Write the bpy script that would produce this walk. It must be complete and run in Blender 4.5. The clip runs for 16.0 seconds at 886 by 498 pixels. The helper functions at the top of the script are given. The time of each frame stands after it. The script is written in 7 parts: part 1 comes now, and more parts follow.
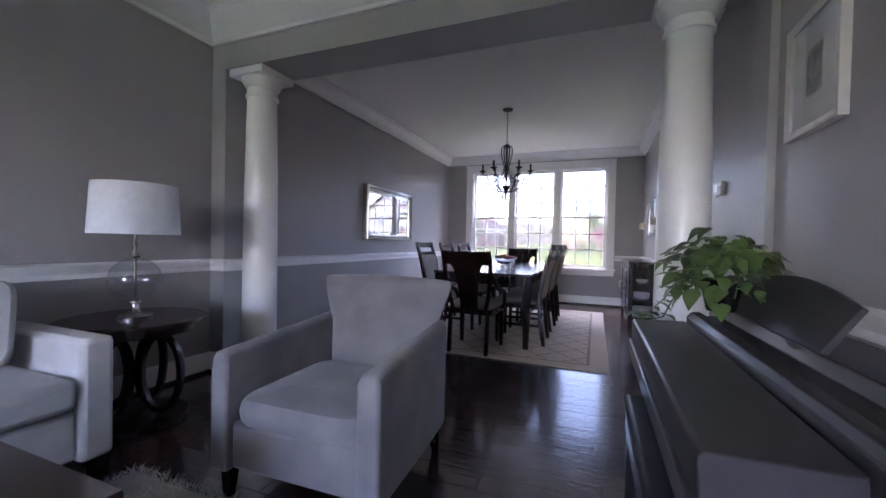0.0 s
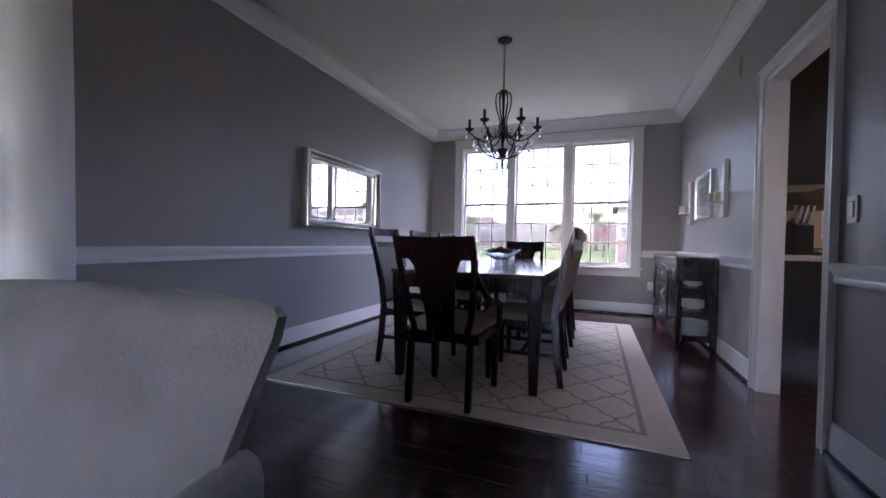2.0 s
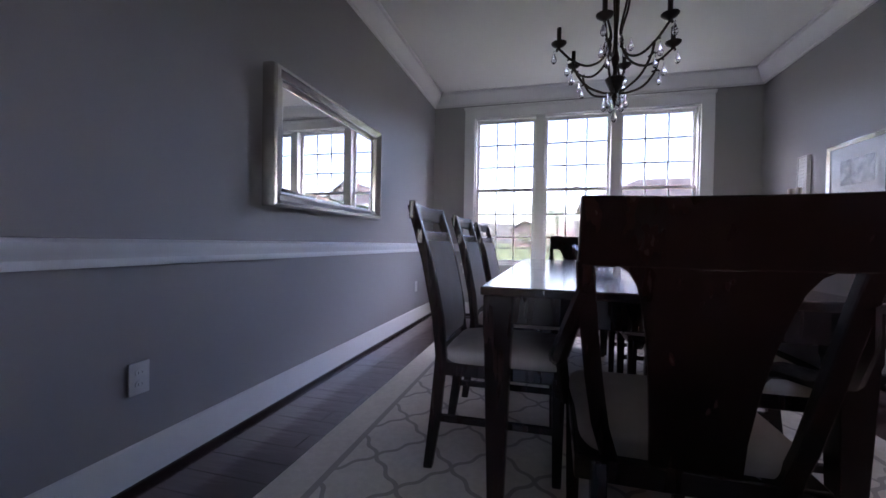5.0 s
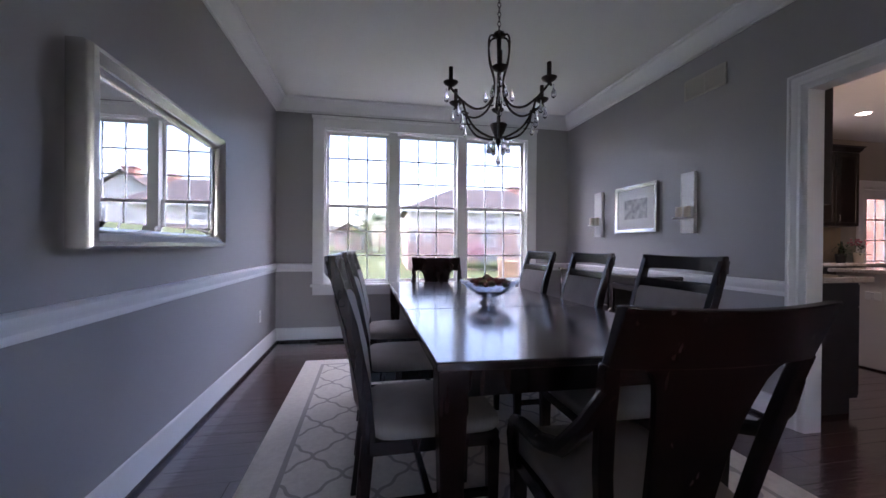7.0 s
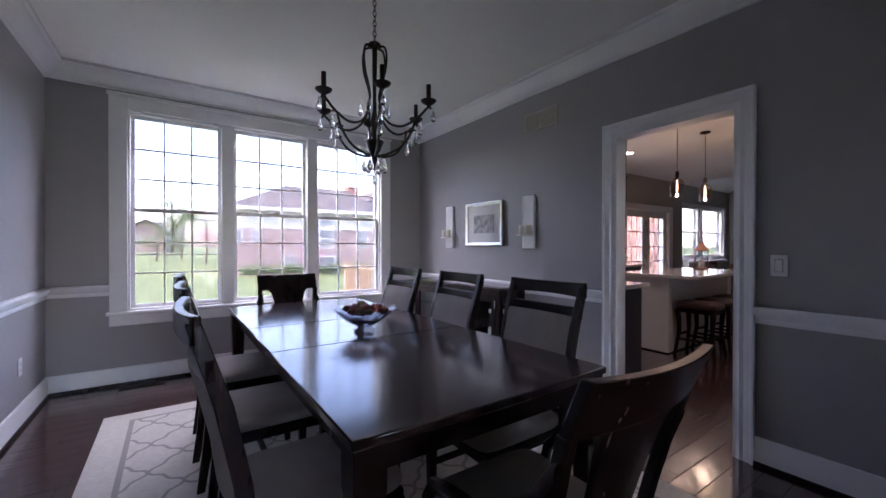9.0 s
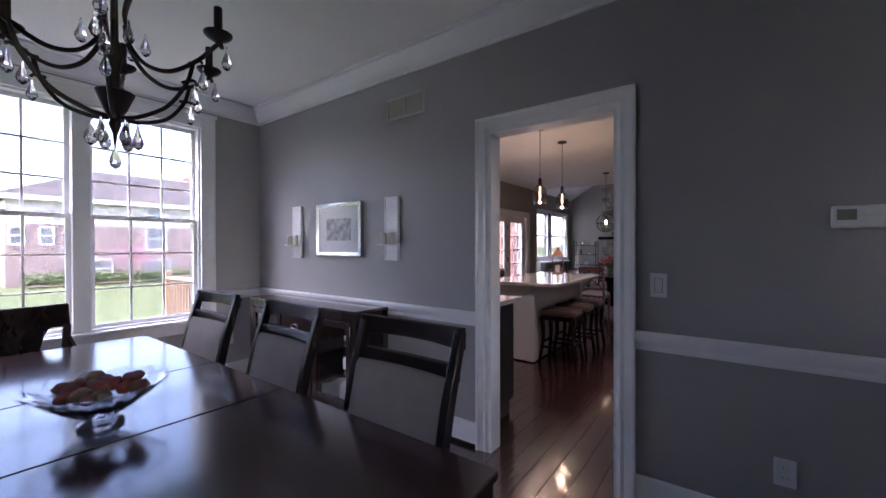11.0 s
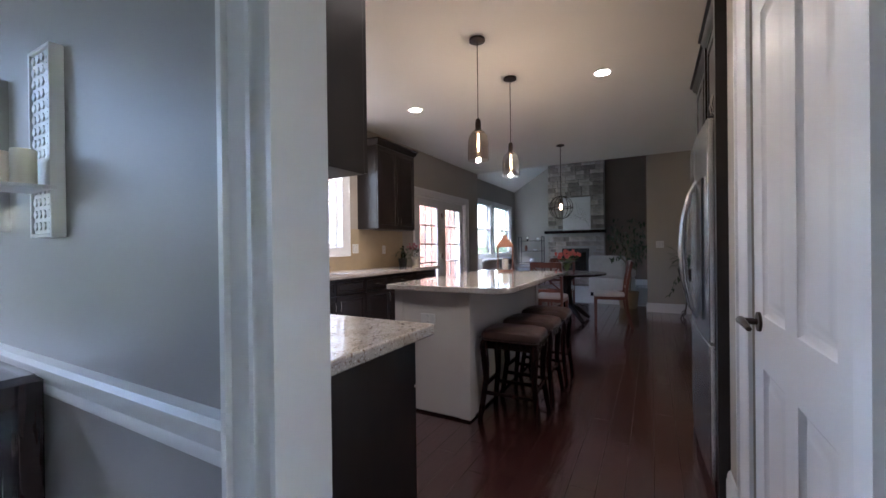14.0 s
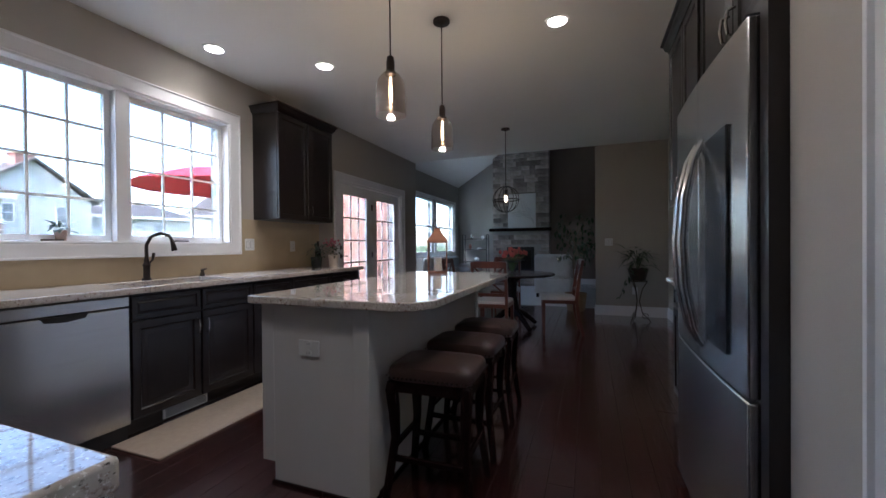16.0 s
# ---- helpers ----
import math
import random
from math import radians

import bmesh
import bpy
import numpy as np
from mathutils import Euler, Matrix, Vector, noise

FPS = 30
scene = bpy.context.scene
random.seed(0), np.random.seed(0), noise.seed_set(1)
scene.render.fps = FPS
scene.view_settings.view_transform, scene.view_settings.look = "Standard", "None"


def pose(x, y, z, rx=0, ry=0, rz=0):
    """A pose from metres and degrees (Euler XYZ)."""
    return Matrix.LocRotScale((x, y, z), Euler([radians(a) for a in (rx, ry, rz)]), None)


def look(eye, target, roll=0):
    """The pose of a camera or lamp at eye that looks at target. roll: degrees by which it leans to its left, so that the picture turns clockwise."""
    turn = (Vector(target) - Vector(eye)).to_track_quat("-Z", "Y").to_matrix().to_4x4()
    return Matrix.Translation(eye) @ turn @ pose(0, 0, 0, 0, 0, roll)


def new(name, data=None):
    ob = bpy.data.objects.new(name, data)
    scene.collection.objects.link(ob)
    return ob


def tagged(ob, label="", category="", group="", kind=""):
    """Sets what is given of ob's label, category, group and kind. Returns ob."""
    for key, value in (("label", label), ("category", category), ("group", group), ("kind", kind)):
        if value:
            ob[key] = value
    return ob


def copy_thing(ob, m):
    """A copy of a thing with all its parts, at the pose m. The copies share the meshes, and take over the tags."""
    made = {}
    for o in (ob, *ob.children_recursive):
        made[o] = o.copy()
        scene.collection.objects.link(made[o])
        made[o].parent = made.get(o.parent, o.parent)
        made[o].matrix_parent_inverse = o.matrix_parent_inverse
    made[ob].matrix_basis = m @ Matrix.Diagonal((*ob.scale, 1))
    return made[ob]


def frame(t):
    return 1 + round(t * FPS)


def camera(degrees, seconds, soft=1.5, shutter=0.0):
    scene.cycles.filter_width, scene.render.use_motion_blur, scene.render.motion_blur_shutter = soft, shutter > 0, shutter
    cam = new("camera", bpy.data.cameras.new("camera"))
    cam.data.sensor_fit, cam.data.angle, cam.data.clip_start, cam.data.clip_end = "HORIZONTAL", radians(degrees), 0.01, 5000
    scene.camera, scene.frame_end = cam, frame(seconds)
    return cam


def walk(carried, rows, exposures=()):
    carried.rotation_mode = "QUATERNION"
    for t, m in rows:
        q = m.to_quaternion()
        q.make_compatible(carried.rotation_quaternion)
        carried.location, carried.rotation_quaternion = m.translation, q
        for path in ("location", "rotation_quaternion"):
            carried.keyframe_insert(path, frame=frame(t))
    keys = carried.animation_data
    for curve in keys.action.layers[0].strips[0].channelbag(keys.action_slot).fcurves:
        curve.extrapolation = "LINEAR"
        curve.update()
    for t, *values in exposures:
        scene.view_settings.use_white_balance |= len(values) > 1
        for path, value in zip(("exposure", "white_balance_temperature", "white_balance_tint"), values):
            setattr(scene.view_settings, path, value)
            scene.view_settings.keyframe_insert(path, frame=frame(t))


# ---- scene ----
cam = camera(97.4, 16.0)
PATH = [
    (0, (0.711, 0.823, 1.058), (-0.02, 2.685, 1.027), 1.2),
    (0.5, (0.593, 1.216, 1.033), (-0.139, 3.077, 1.006), 1.1),
    (1, (0.522, 1.567, 0.998), (-0.212, 3.427, 0.968), 1.2),
    (1.5, (0.49, 1.922, 0.964), (-0.249, 3.78, 0.935), 1.2),
    (2, (0.417, 2.284, 0.954), (-0.309, 4.147, 0.921), 1.1),
    (2.5, (0.362, 2.619, 0.895), (-0.368, 4.481, 0.856), 0.9),
    (3, (0.223, 2.919, 0.861), (-0.516, 4.777, 0.825), 0.8),
    (3.5, (-0.025, 3.133, 0.858), (-0.775, 4.987, 0.818), 0.8),
    (6, (-0.99, 3.52, 0.979), (-1.106, 5.516, 0.965), 0.9),
    (6.5, (-1.063, 3.534, 1.035), (-0.925, 5.53, 1.027), 0.7),
    (7, (-1.103, 3.598, 1.096), (-0.723, 5.561, 1.085), 0.4),
    (7.5, (-1.159, 3.676, 1.155), (-0.567, 5.586, 1.145), 0.3),
    (8, (-1.224, 3.728, 1.189), (-0.437, 5.566, 1.183), 0.2),
    (8.5, (-1.275, 3.757, 1.21), (-0.307, 5.506, 1.202), 0.1),
    (11, (-0.736, 4.222, 1.326), (0.874, 5.408, 1.314), -0.1),
    (11.5, (-0.461, 4.349, 1.339), (1.208, 5.45, 1.324), -0.2),
    (12, (-0.149, 4.413, 1.309), (1.569, 5.437, 1.295), -0.2),
    (12.5, (0.166, 4.5, 1.28), (1.901, 5.495, 1.267), -0.4),
    (13, (0.471, 4.629, 1.243), (2.209, 5.619, 1.231), -0.6),
    (13.5, (0.77, 4.774, 1.209), (2.512, 5.756, 1.201), -0.7),
    (14, (1.036, 4.926, 1.182), (2.798, 5.871, 1.174), -0.7),
    (14.5, (1.306, 5.047, 1.181), (3.121, 5.886, 1.168), -0.4),
    (15, (1.564, 5.092, 1.172), (3.426, 5.823, 1.155), -0.5),
    (15.5, (1.804, 5.108, 1.16), (3.679, 5.804, 1.145), -0.5),
    (16, (1.943, 5.104, 1.148), (3.816, 5.806, 1.133), -0.5),
]
walk(cam, [(t, look(eye, target, roll)) for t, eye, target, roll in PATH], [(0.0, 6.5, 6300, 36), (1.5, 6.35, 6300, 36), (3.0, 6.2, 6300, 36), (6.0, 6.1, 6250, 33), (8.0, 6.15, 6250, 33), (11.0, 6.35, 6200, 33), (12.5, 7.1, 6200, 30), (13.5, 7.0, 6000, 22), (14.5, 6.5, 5700, 14), (16.0, 6.15, 5500, 12)])

# ---- world and light ----
world = bpy.data.worlds.new("sky")
scene.world = world
world.use_nodes = True
wn = world.node_tree.nodes
sky = wn.new("ShaderNodeTexSky")
sky.sky_type = "NISHITA"
sky.sun_disc = False
sky.sun_elevation, sky.sun_rotation = radians(41), radians(261)
sky.dust_density, sky.air_density = 2.0, 1.0
world.node_tree.links.new(sky.outputs[0], wn["Background"].inputs[0])
wn["Background"].inputs[1].default_value = 0.15
sun = new("sun", bpy.data.lights.new("sun", "SUN"))
sun.data.energy, sun.data.angle, sun.data.color = 0.9, radians(10), (1.0, 0.96, 0.91)
sun.matrix_world = look((0, 0, 0), (0.74, 0.14, -0.66))


# added area lamps above the window heads, outside the glass, to boost the sky
for lx, ly, lz, lw, watts in ((-0.36, 9.05, 3.28, 2.6, 7.0), (3.87, 9.05, 3.22, 1.8, 3.0), (7.3, 9.05, 3.05, 1.8, 3.0), (11.9, 9.95, 3.35, 3.3, 9.0)):
    sl = new("added_sky_lamp", bpy.data.lights.new("added_sky_lamp", "AREA"))
    sl.data.shape, sl.data.size, sl.data.size_y, sl.data.energy, sl.data.color = "RECTANGLE", lw, 0.9, watts, (0.90, 0.95, 1.0)
    sl.matrix_world = look((lx, ly, lz), (lx, ly - 1.0, lz - 0.7))


# ---- materials ----
def material(name, color, rough=0.5, metal=0.0, second=None, scale=8.0, amount=0.5, bump=0.0, bump_scale=60.0, spec=0.5, stretch=(1, 1, 1), coat=0.0, rand=0.0):
    m = bpy.data.materials.new(name)
    m.use_nodes = True
    nt = m.node_tree
    n, l = nt.nodes, nt.links
    b = n["Principled BSDF"]
    b.inputs["Roughness"].default_value = rough
    b.inputs["Metallic"].default_value = metal
    b.inputs["Specular IOR Level"].default_value = spec
    b.inputs["Coat Weight"].default_value = coat
    b.inputs["Coat Roughness"].default_value = 0.12
    tc = n.new("ShaderNodeTexCoord")
    mp = n.new("ShaderNodeMapping")
    mp.inputs["Scale"].default_value = stretch
    l.new(tc.outputs["Object"], mp.inputs["Vector"])
    nz = n.new("ShaderNodeTexNoise")
    nz.inputs["Scale"].default_value = scale
    nz.inputs["Detail"].default_value = 6
    l.new(mp.outputs[0], nz.inputs["Vector"])
    mix = n.new("ShaderNodeMix")
    mix.data_type = "RGBA"
    sec = second or tuple(c * 0.82 for c in color)
    mix.inputs["A"].default_value = (*color, 1)
    mix.inputs["B"].default_value = (*sec, 1)
    ramp = n.new("ShaderNodeMapRange")
    ramp.inputs["From Min"].default_value, ramp.inputs["From Max"].default_value = 0.35, 0.65
    ramp.inputs["To Max"].default_value = amount
    l.new(nz.outputs["Fac"], ramp.inputs["Value"])
    l.new(ramp.outputs[0], mix.inputs["Factor"])
    out = mix.outputs["Result"]
    if rand:
        oi = n.new("ShaderNodeObjectInfo")
        hs = n.new("ShaderNodeHueSaturation")
        mr = n.new("ShaderNodeMapRange")
        mr.inputs["To Min"].default_value, mr.inputs["To Max"].default_value = 1 - rand, 1 + rand
        l.new(oi.outputs["Random"], mr.inputs["Value"])
        l.new(mr.outputs[0], hs.inputs["Value"])
        l.new(out, hs.inputs["Color"])
        out = hs.outputs[0]
    l.new(out, b.inputs["Base Color"])
    rv = n.new("ShaderNodeMapRange")
    rv.inputs["To Min"].default_value, rv.inputs["To Max"].default_value = max(0.01, rough * 0.96), min(1, rough * 1.04)
    l.new(nz.outputs["Fac"], rv.inputs["Value"])
    l.new(rv.outputs[0], b.inputs["Roughness"])
    if bump:
        nb = n.new("ShaderNodeTexNoise")
        nb.inputs["Scale"].default_value = bump_scale
        nb.inputs["Detail"].default_value = 3
        l.new(mp.outputs[0], nb.inputs["Vector"])
        bp = n.new("ShaderNodeBump")
        bp.inputs["Strength"].default_value = bump
        bp.inputs["Distance"].default_value = 0.01
        l.new(nb.outputs["Fac"], bp.inputs["Height"])
        l.new(bp.outputs[0], b.inputs["Normal"])
    return m


def glass_material(name, color=(1, 1, 1), rough=0.0, thin=True, gloss=0.022):
    m = bpy.data.materials.new(name)
    m.use_nodes = True
    n, l = m.node_tree.nodes, m.node_tree.links
    n.remove(n["Principled BSDF"])
    if thin:
        a = n.new("ShaderNodeBsdfTransparent")
        a.inputs[0].default_value = (*color, 1)
        g = n.new("ShaderNodeBsdfGlossy")
        g.inputs["Roughness"].default_value = 0.02
        f = n.new("ShaderNodeLayerWeight")
        f.inputs[0].default_value = 0.5
        pw = n.new("ShaderNodeMath")
        pw.operation = "POWER"
        pw.inputs[1].default_value = 4.0
        ml = n.new("ShaderNodeMath")
        ml.operation = "MULTIPLY_ADD"
        ml.inputs[1].default_value, ml.inputs[2].default_value = 0.5, gloss
        l.new(f.outputs["Facing"], pw.inputs[0])
        l.new(pw.outputs[0], ml.inputs[0])
        s = n.new("ShaderNodeMixShader")
        l.new(ml.outputs[0], s.inputs[0])
        l.new(a.outputs[0], s.inputs[1])
        l.new(g.outputs[0], s.inputs[2])
        l.new(s.outputs[0], n["Material Output"].inputs[0])
    else:
        g = n.new("ShaderNodeBsdfGlass")
        g.inputs["Color"].default_value = (*color, 1)
        g.inputs["Roughness"].default_value = rough
        l.new(g.outputs[0], n["Material Output"].inputs[0])
    return m


def glow_material(name, color, strength):
    m = bpy.data.materials.new(name)
    m.use_nodes = True
    b = m.node_tree.nodes["Principled BSDF"]
    b.inputs["Base Color"].default_value = (*color, 1)
    b.inputs["Emission Color"].default_value = (*color, 1)
    b.inputs["Emission Strength"].default_value = strength
    return m


def rug_material():
    m = material("cream_trellis_wool", (0.62, 0.58, 0.53), 0.95, second=(0.52, 0.48, 0.44), scale=40, amount=0.6, bump=0.6, bump_scale=350, spec=0.1)
    n, l = m.node_tree.nodes, m.node_tree.links
    b = n["Principled BSDF"]
    old = b.inputs["Base Color"].links[0].from_socket
    tc = n.new("ShaderNodeTexCoord")
    sep = n.new("ShaderNodeSeparateXYZ")
    l.new(tc.outputs["Object"], sep.inputs[0])

    def op(kind, a, c=None):
        q = n.new("ShaderNodeMath")
        q.operation = kind
        for i, v in enumerate((a, c)):
            if v is None:
                continue
            if isinstance(v, (int, float)):
                q.inputs[i].default_value = v
            else:
                l.new(v, q.inputs[i])
        return q.outputs[0]
    u = op("MULTIPLY", sep.outputs[0], 2 * math.pi / 0.32)
    v = op("MULTIPLY", sep.outputs[1], 2 * math.pi / 0.37)
    p = op("MULTIPLY", op("ADD", u, v), 0.5)
    q = op("MULTIPLY", op("SUBTRACT", u, v), 0.5)
    la = op("ABSOLUTE", op("COSINE", op("ADD", p, op("MULTIPLY", op("SINE", op("MULTIPLY", q, 4.0)), 0.1))))
    lb = op("ABSOLUTE", op("COSINE", op("ADD", q, op("MULTIPLY", op("SINE", op("MULTIPLY", p, 4.0)), 0.1))))
    line = op("LESS_THAN", op("MINIMUM", la, lb), 0.12)
    ax = op("ABSOLUTE", sep.outputs[0])
    ay = op("ABSOLUTE", sep.outputs[1])
    edge = op("MAXIMUM", op("SUBTRACT", ax, 1.085), op("SUBTRACT", ay, 1.415))
    inside = op("LESS_THAN", edge, 0.0)
    border = op("LESS_THAN", op("ABSOLUTE", edge), 0.014)
    fac = op("MAXIMUM", op("MULTIPLY", line, inside), border)
    mix = n.new("ShaderNodeMix")
    mix.data_type = "RGBA"
    l.new(op("MULTIPLY", fac, 0.85), mix.inputs["Factor"])
    l.new(old, mix.inputs["A"])
    mix.inputs["B"].default_value = (0.30, 0.275, 0.26, 1)
    l.new(mix.outputs["Result"], b.inputs["Base Color"])
    return m


def plank_material():
    m = material("dark_scraped_wood", (0.021, 0.006, 0.0055), 0.22, second=(0.038, 0.011, 0.009), scale=3.0, amount=0.9, stretch=(1.2, 14, 1), spec=0.8, coat=0.8, rand=0.15)
    n, l = m.node_tree.nodes, m.node_tree.links
    b = n["Principled BSDF"]
    tc = n.new("ShaderNodeTexCoord")
    wv = n.new("ShaderNodeTexNoise")
    mp = n.new("ShaderNodeMapping")
    mp.inputs["Scale"].default_value = (5, 30, 1)
    l.new(tc.outputs["Object"], mp.inputs[0])
    l.new(mp.outputs[0], wv.inputs["Vector"])
    wv.inputs["Scale"].default_value = 1.0
    wv.inputs["Detail"].default_value = 2
    bp = n.new("ShaderNodeBump")
    bp.inputs["Strength"].default_value = 0.65
    bp.inputs["Distance"].default_value = 0.004
    l.new(wv.outputs["Fac"], bp.inputs["Height"])
    l.new(bp.outputs[0], b.inputs["Normal"])
    return m


def granite_material():
    m = material("speckled_granite", (0.50, 0.44, 0.38), 0.05, second=(0.66, 0.61, 0.56), scale=14, amount=0.9, spec=0.75, coat=0.3)
    n, l = m.node_tree.nodes, m.node_tree.links
    b = n["Principled BSDF"]
    old = b.inputs["Base Color"].links[0].from_socket
    tc = n.new("ShaderNodeTexCoord")
    prev = old
    for sc, lo, hi, col in ((130, 0.60, 0.70, (0.07, 0.055, 0.05)), (75, 0.56, 0.68, (0.24, 0.15, 0.11)), (190, 0.58, 0.66, (0.9, 0.88, 0.85))):
        z = n.new("ShaderNodeTexNoise")
        z.inputs["Scale"].default_value = sc
        z.inputs["Detail"].default_value = 4
        l.new(tc.outputs["Object"], z.inputs["Vector"])
        r = n.new("ShaderNodeMapRange")
        r.inputs["From Min"].default_value, r.inputs["From Max"].default_value = lo, hi
        l.new(z.outputs["Fac"], r.inputs["Value"])
        mix = n.new("ShaderNodeMix")
        mix.data_type = "RGBA"
        l.new(r.outputs[0], mix.inputs["Factor"])
        l.new(prev, mix.inputs["A"])
        mix.inputs["B"].default_value = (*col, 1)
        prev = mix.outputs["Result"]
    l.new(prev, b.inputs["Base Color"])
    return m


WALL = material("grey_wall_paint", (0.34, 0.33, 0.33), 0.42, second=(0.32, 0.31, 0.31), scale=1.2, amount=0.5, bump=0.06, bump_scale=260, spec=0.4)
BEIGE = material("beige_wall_paint", (0.42, 0.385, 0.335), 0.55, second=(0.39, 0.355, 0.31), scale=1.2, amount=0.5, bump=0.06, bump_scale=260)
TAUPE = material("taupe_wall_paint", (0.38, 0.36, 0.32), 0.6, second=(0.36, 0.34, 0.30), scale=1.5, bump=0.05, bump_scale=260)
BROWN = material("brown_wall_paint", (0.21, 0.16, 0.135), 0.6, scale=1.5, bump=0.05, bump_scale=260)
WHITE = material("white_trim_paint", (0.78, 0.78, 0.78), 0.28, second=(0.765, 0.765, 0.765), scale=3, amount=0.4, bump=0.015, bump_scale=120)
CEIL = material("ceiling_paint", (0.84, 0.84, 0.80), 0.85, second=(0.81, 0.81, 0.77), scale=1.5, amount=0.6, bump=0.1, bump_scale=300)
WOOD = material("espresso_wood", (0.011, 0.0045, 0.004), 0.27, second=(0.020, 0.008, 0.007), scale=5, amount=0.5, stretch=(7, 7, 0.8), spec=0.3)
TABLETOP = material("polished_table_wood", (0.024, 0.011, 0.010), 0.17, second=(0.040, 0.018, 0.016), scale=4, amount=0.8, stretch=(9, 1, 1), coat=0.6, bump=0.02, bump_scale=60)
CHERRY = material("cherry_wood", (0.12, 0.035, 0.02), 0.3, second=(0.08, 0.025, 0.016), scale=6, amount=0.8, stretch=(6, 6, 0.8))
CABINET = material("black_brown_cabinet", (0.010, 0.0065, 0.0065), 0.3, second=(0.015, 0.010, 0.009), scale=5, amount=0.8, stretch=(6, 6, 0.8), bump=0.012, bump_scale=20)
BEIGEFAB = material("beige_upholstery", (0.36, 0.32, 0.30), 0.9, second=(0.30, 0.27, 0.25), scale=9, amount=0.7, bump=0.35, bump_scale=420, spec=0.15)
VELVET = material("grey_velvet", (0.205, 0.195, 0.195), 0.8, second=(0.14, 0.132, 0.135), scale=5, amount=0.8, bump=0.2, bump_scale=200, spec=0.2)
VELVET.node_tree.nodes["Principled BSDF"].inputs["Sheen Weight"].default_value = 0.25
CREAM = material("cream_linen", (0.52, 0.51, 0.50), 0.9, second=(0.45, 0.44, 0.43), scale=10, amount=0.6, bump=0.35, bump_scale=380, spec=0.15)
SHADE = material("white_lamp_linen", (0.70, 0.71, 0.74), 0.9, scale=30, amount=0.4, bump=0.2, bump_scale=500, spec=0.1)
SILVER = material("brushed_silver", (0.62, 0.60, 0.58), 0.25, 1.0, scale=12, amount=0.5)
NICKEL = material("brushed_nickel", (0.55, 0.53, 0.51), 0.22, 1.0, scale=30, amount=0.4)
STEEL = material("stainless_steel", (0.58, 0.57, 0.56), 0.24, 1.0, second=(0.50, 0.49, 0.48), scale=3, amount=0.6, stretch=(1, 1, 40))
BRONZE = material("dark_bronze", (0.035, 0.026, 0.022), 0.42, 0.6, second=(0.06, 0.04, 0.03), scale=30, amount=0.7)
BLACK = material("black_lacquer", (0.012, 0.012, 0.013), 0.16, second=(0.016, 0.016, 0.017), scale=4, coat=0.3)
SATIN = material("satin_black_finish", (0.022, 0.020, 0.022), 0.42, second=(0.030, 0.027, 0.029), scale=6, amount=0.6, bump=0.03, bump_scale=220, coat=0.25)
BLACKMAT = material("black_plastic", (0.015, 0.015, 0.016), 0.5, scale=20)
LEATHER = material("brown_leather", (0.07, 0.035, 0.028), 0.35, second=(0.045, 0.024, 0.02), scale=14, amount=0.8, bump=0.25, bump_scale=180)
PLASTIC = material("white_plastic", (0.72, 0.72, 0.71), 0.35, scale=20, amount=0.2)
GAPGREY = material("shadow_gap_grey", (0.22, 0.22, 0.22), 0.6, scale=20)
COPPER = material("copper", (0.24, 0.12, 0.085), 0.5, 0.8, second=(0.19, 0.09, 0.065), scale=14)
GRANITE = granite_material()
RUG = rug_material()
PLANK = plank_material()
GAP = material("underlay_and_vent_shade", (0.008, 0.005, 0.005), 0.8, scale=6)
# grey tint is added to dim the bright outdoors; shadow rays skip the panes
PANE = glass_material("window_glass", (0.3, 0.3, 0.3))
THINGLASS = glass_material("clear_glass", (0.96, 0.97, 0.97))
PICGLASS = glass_material("picture_glass", (0.98, 0.98, 0.98), gloss=0.006)
GLOBEGLASS = glass_material("blown_glass", (0.93, 0.94, 0.95), gloss=0.09)
CRYSTAL = glass_material("cut_crystal", (0.97, 0.97, 1.0), 0.0, False)
MIRROR = material("silvered_mirror", (0.86, 0.87, 0.87), 0.012, 1.0, second=(0.85, 0.86, 0.86), scale=2)
LEAF = material("pothos_leaf", (0.065, 0.115, 0.030), 0.35, second=(0.13, 0.19, 0.065), scale=9, amount=0.7, rand=0.3)
DARKLEAF = material("dark_leaf", (0.028, 0.055, 0.022), 0.4, second=(0.05, 0.085, 0.03), scale=9, amount=0.7, rand=0.3)
CERAMIC = material("white_china", (0.72, 0.72, 0.70), 0.12, scale=10, amount=0.2)
CANDLE = material("ivory_wax", (0.74, 0.68, 0.58), 0.5, scale=12, amount=0.3)
PAPER = material("white_paper_mount", (0.78, 0.78, 0.77), 0.7, scale=10, amount=0.2)
PRINT = material("grey_floral_print", (0.62, 0.62, 0.62), 0.7, second=(0.26, 0.26, 0.27), scale=16, amount=1.0)
LAWN = material("lawn_grass", (0.13, 0.165, 0.075), 0.9, second=(0.16, 0.19, 0.09), scale=1.5, amount=0.9, bump=0.6, bump_scale=30, spec=0.1)
BRICKWALL = material("red_brick", (0.30, 0.16, 0.13), 0.85, second=(0.38, 0.20, 0.16), scale=9, amount=0.9, bump=0.3, bump_scale=40, rand=0.2)
MORTAR = material("pale_mortar", (0.42, 0.40, 0.37), 0.9, scale=20)
SIDING = material("pale_siding", (0.55, 0.53, 0.49), 0.7, scale=4)
ROOF = material("asphalt_shingle", (0.13, 0.115, 0.105), 0.95, second=(0.08, 0.07, 0.065), scale=5, amount=0.9, bump=0.5, bump_scale=20)
ASPHALT = material("asphalt", (0.06, 0.06, 0.06), 0.9, scale=6, bump=0.3)
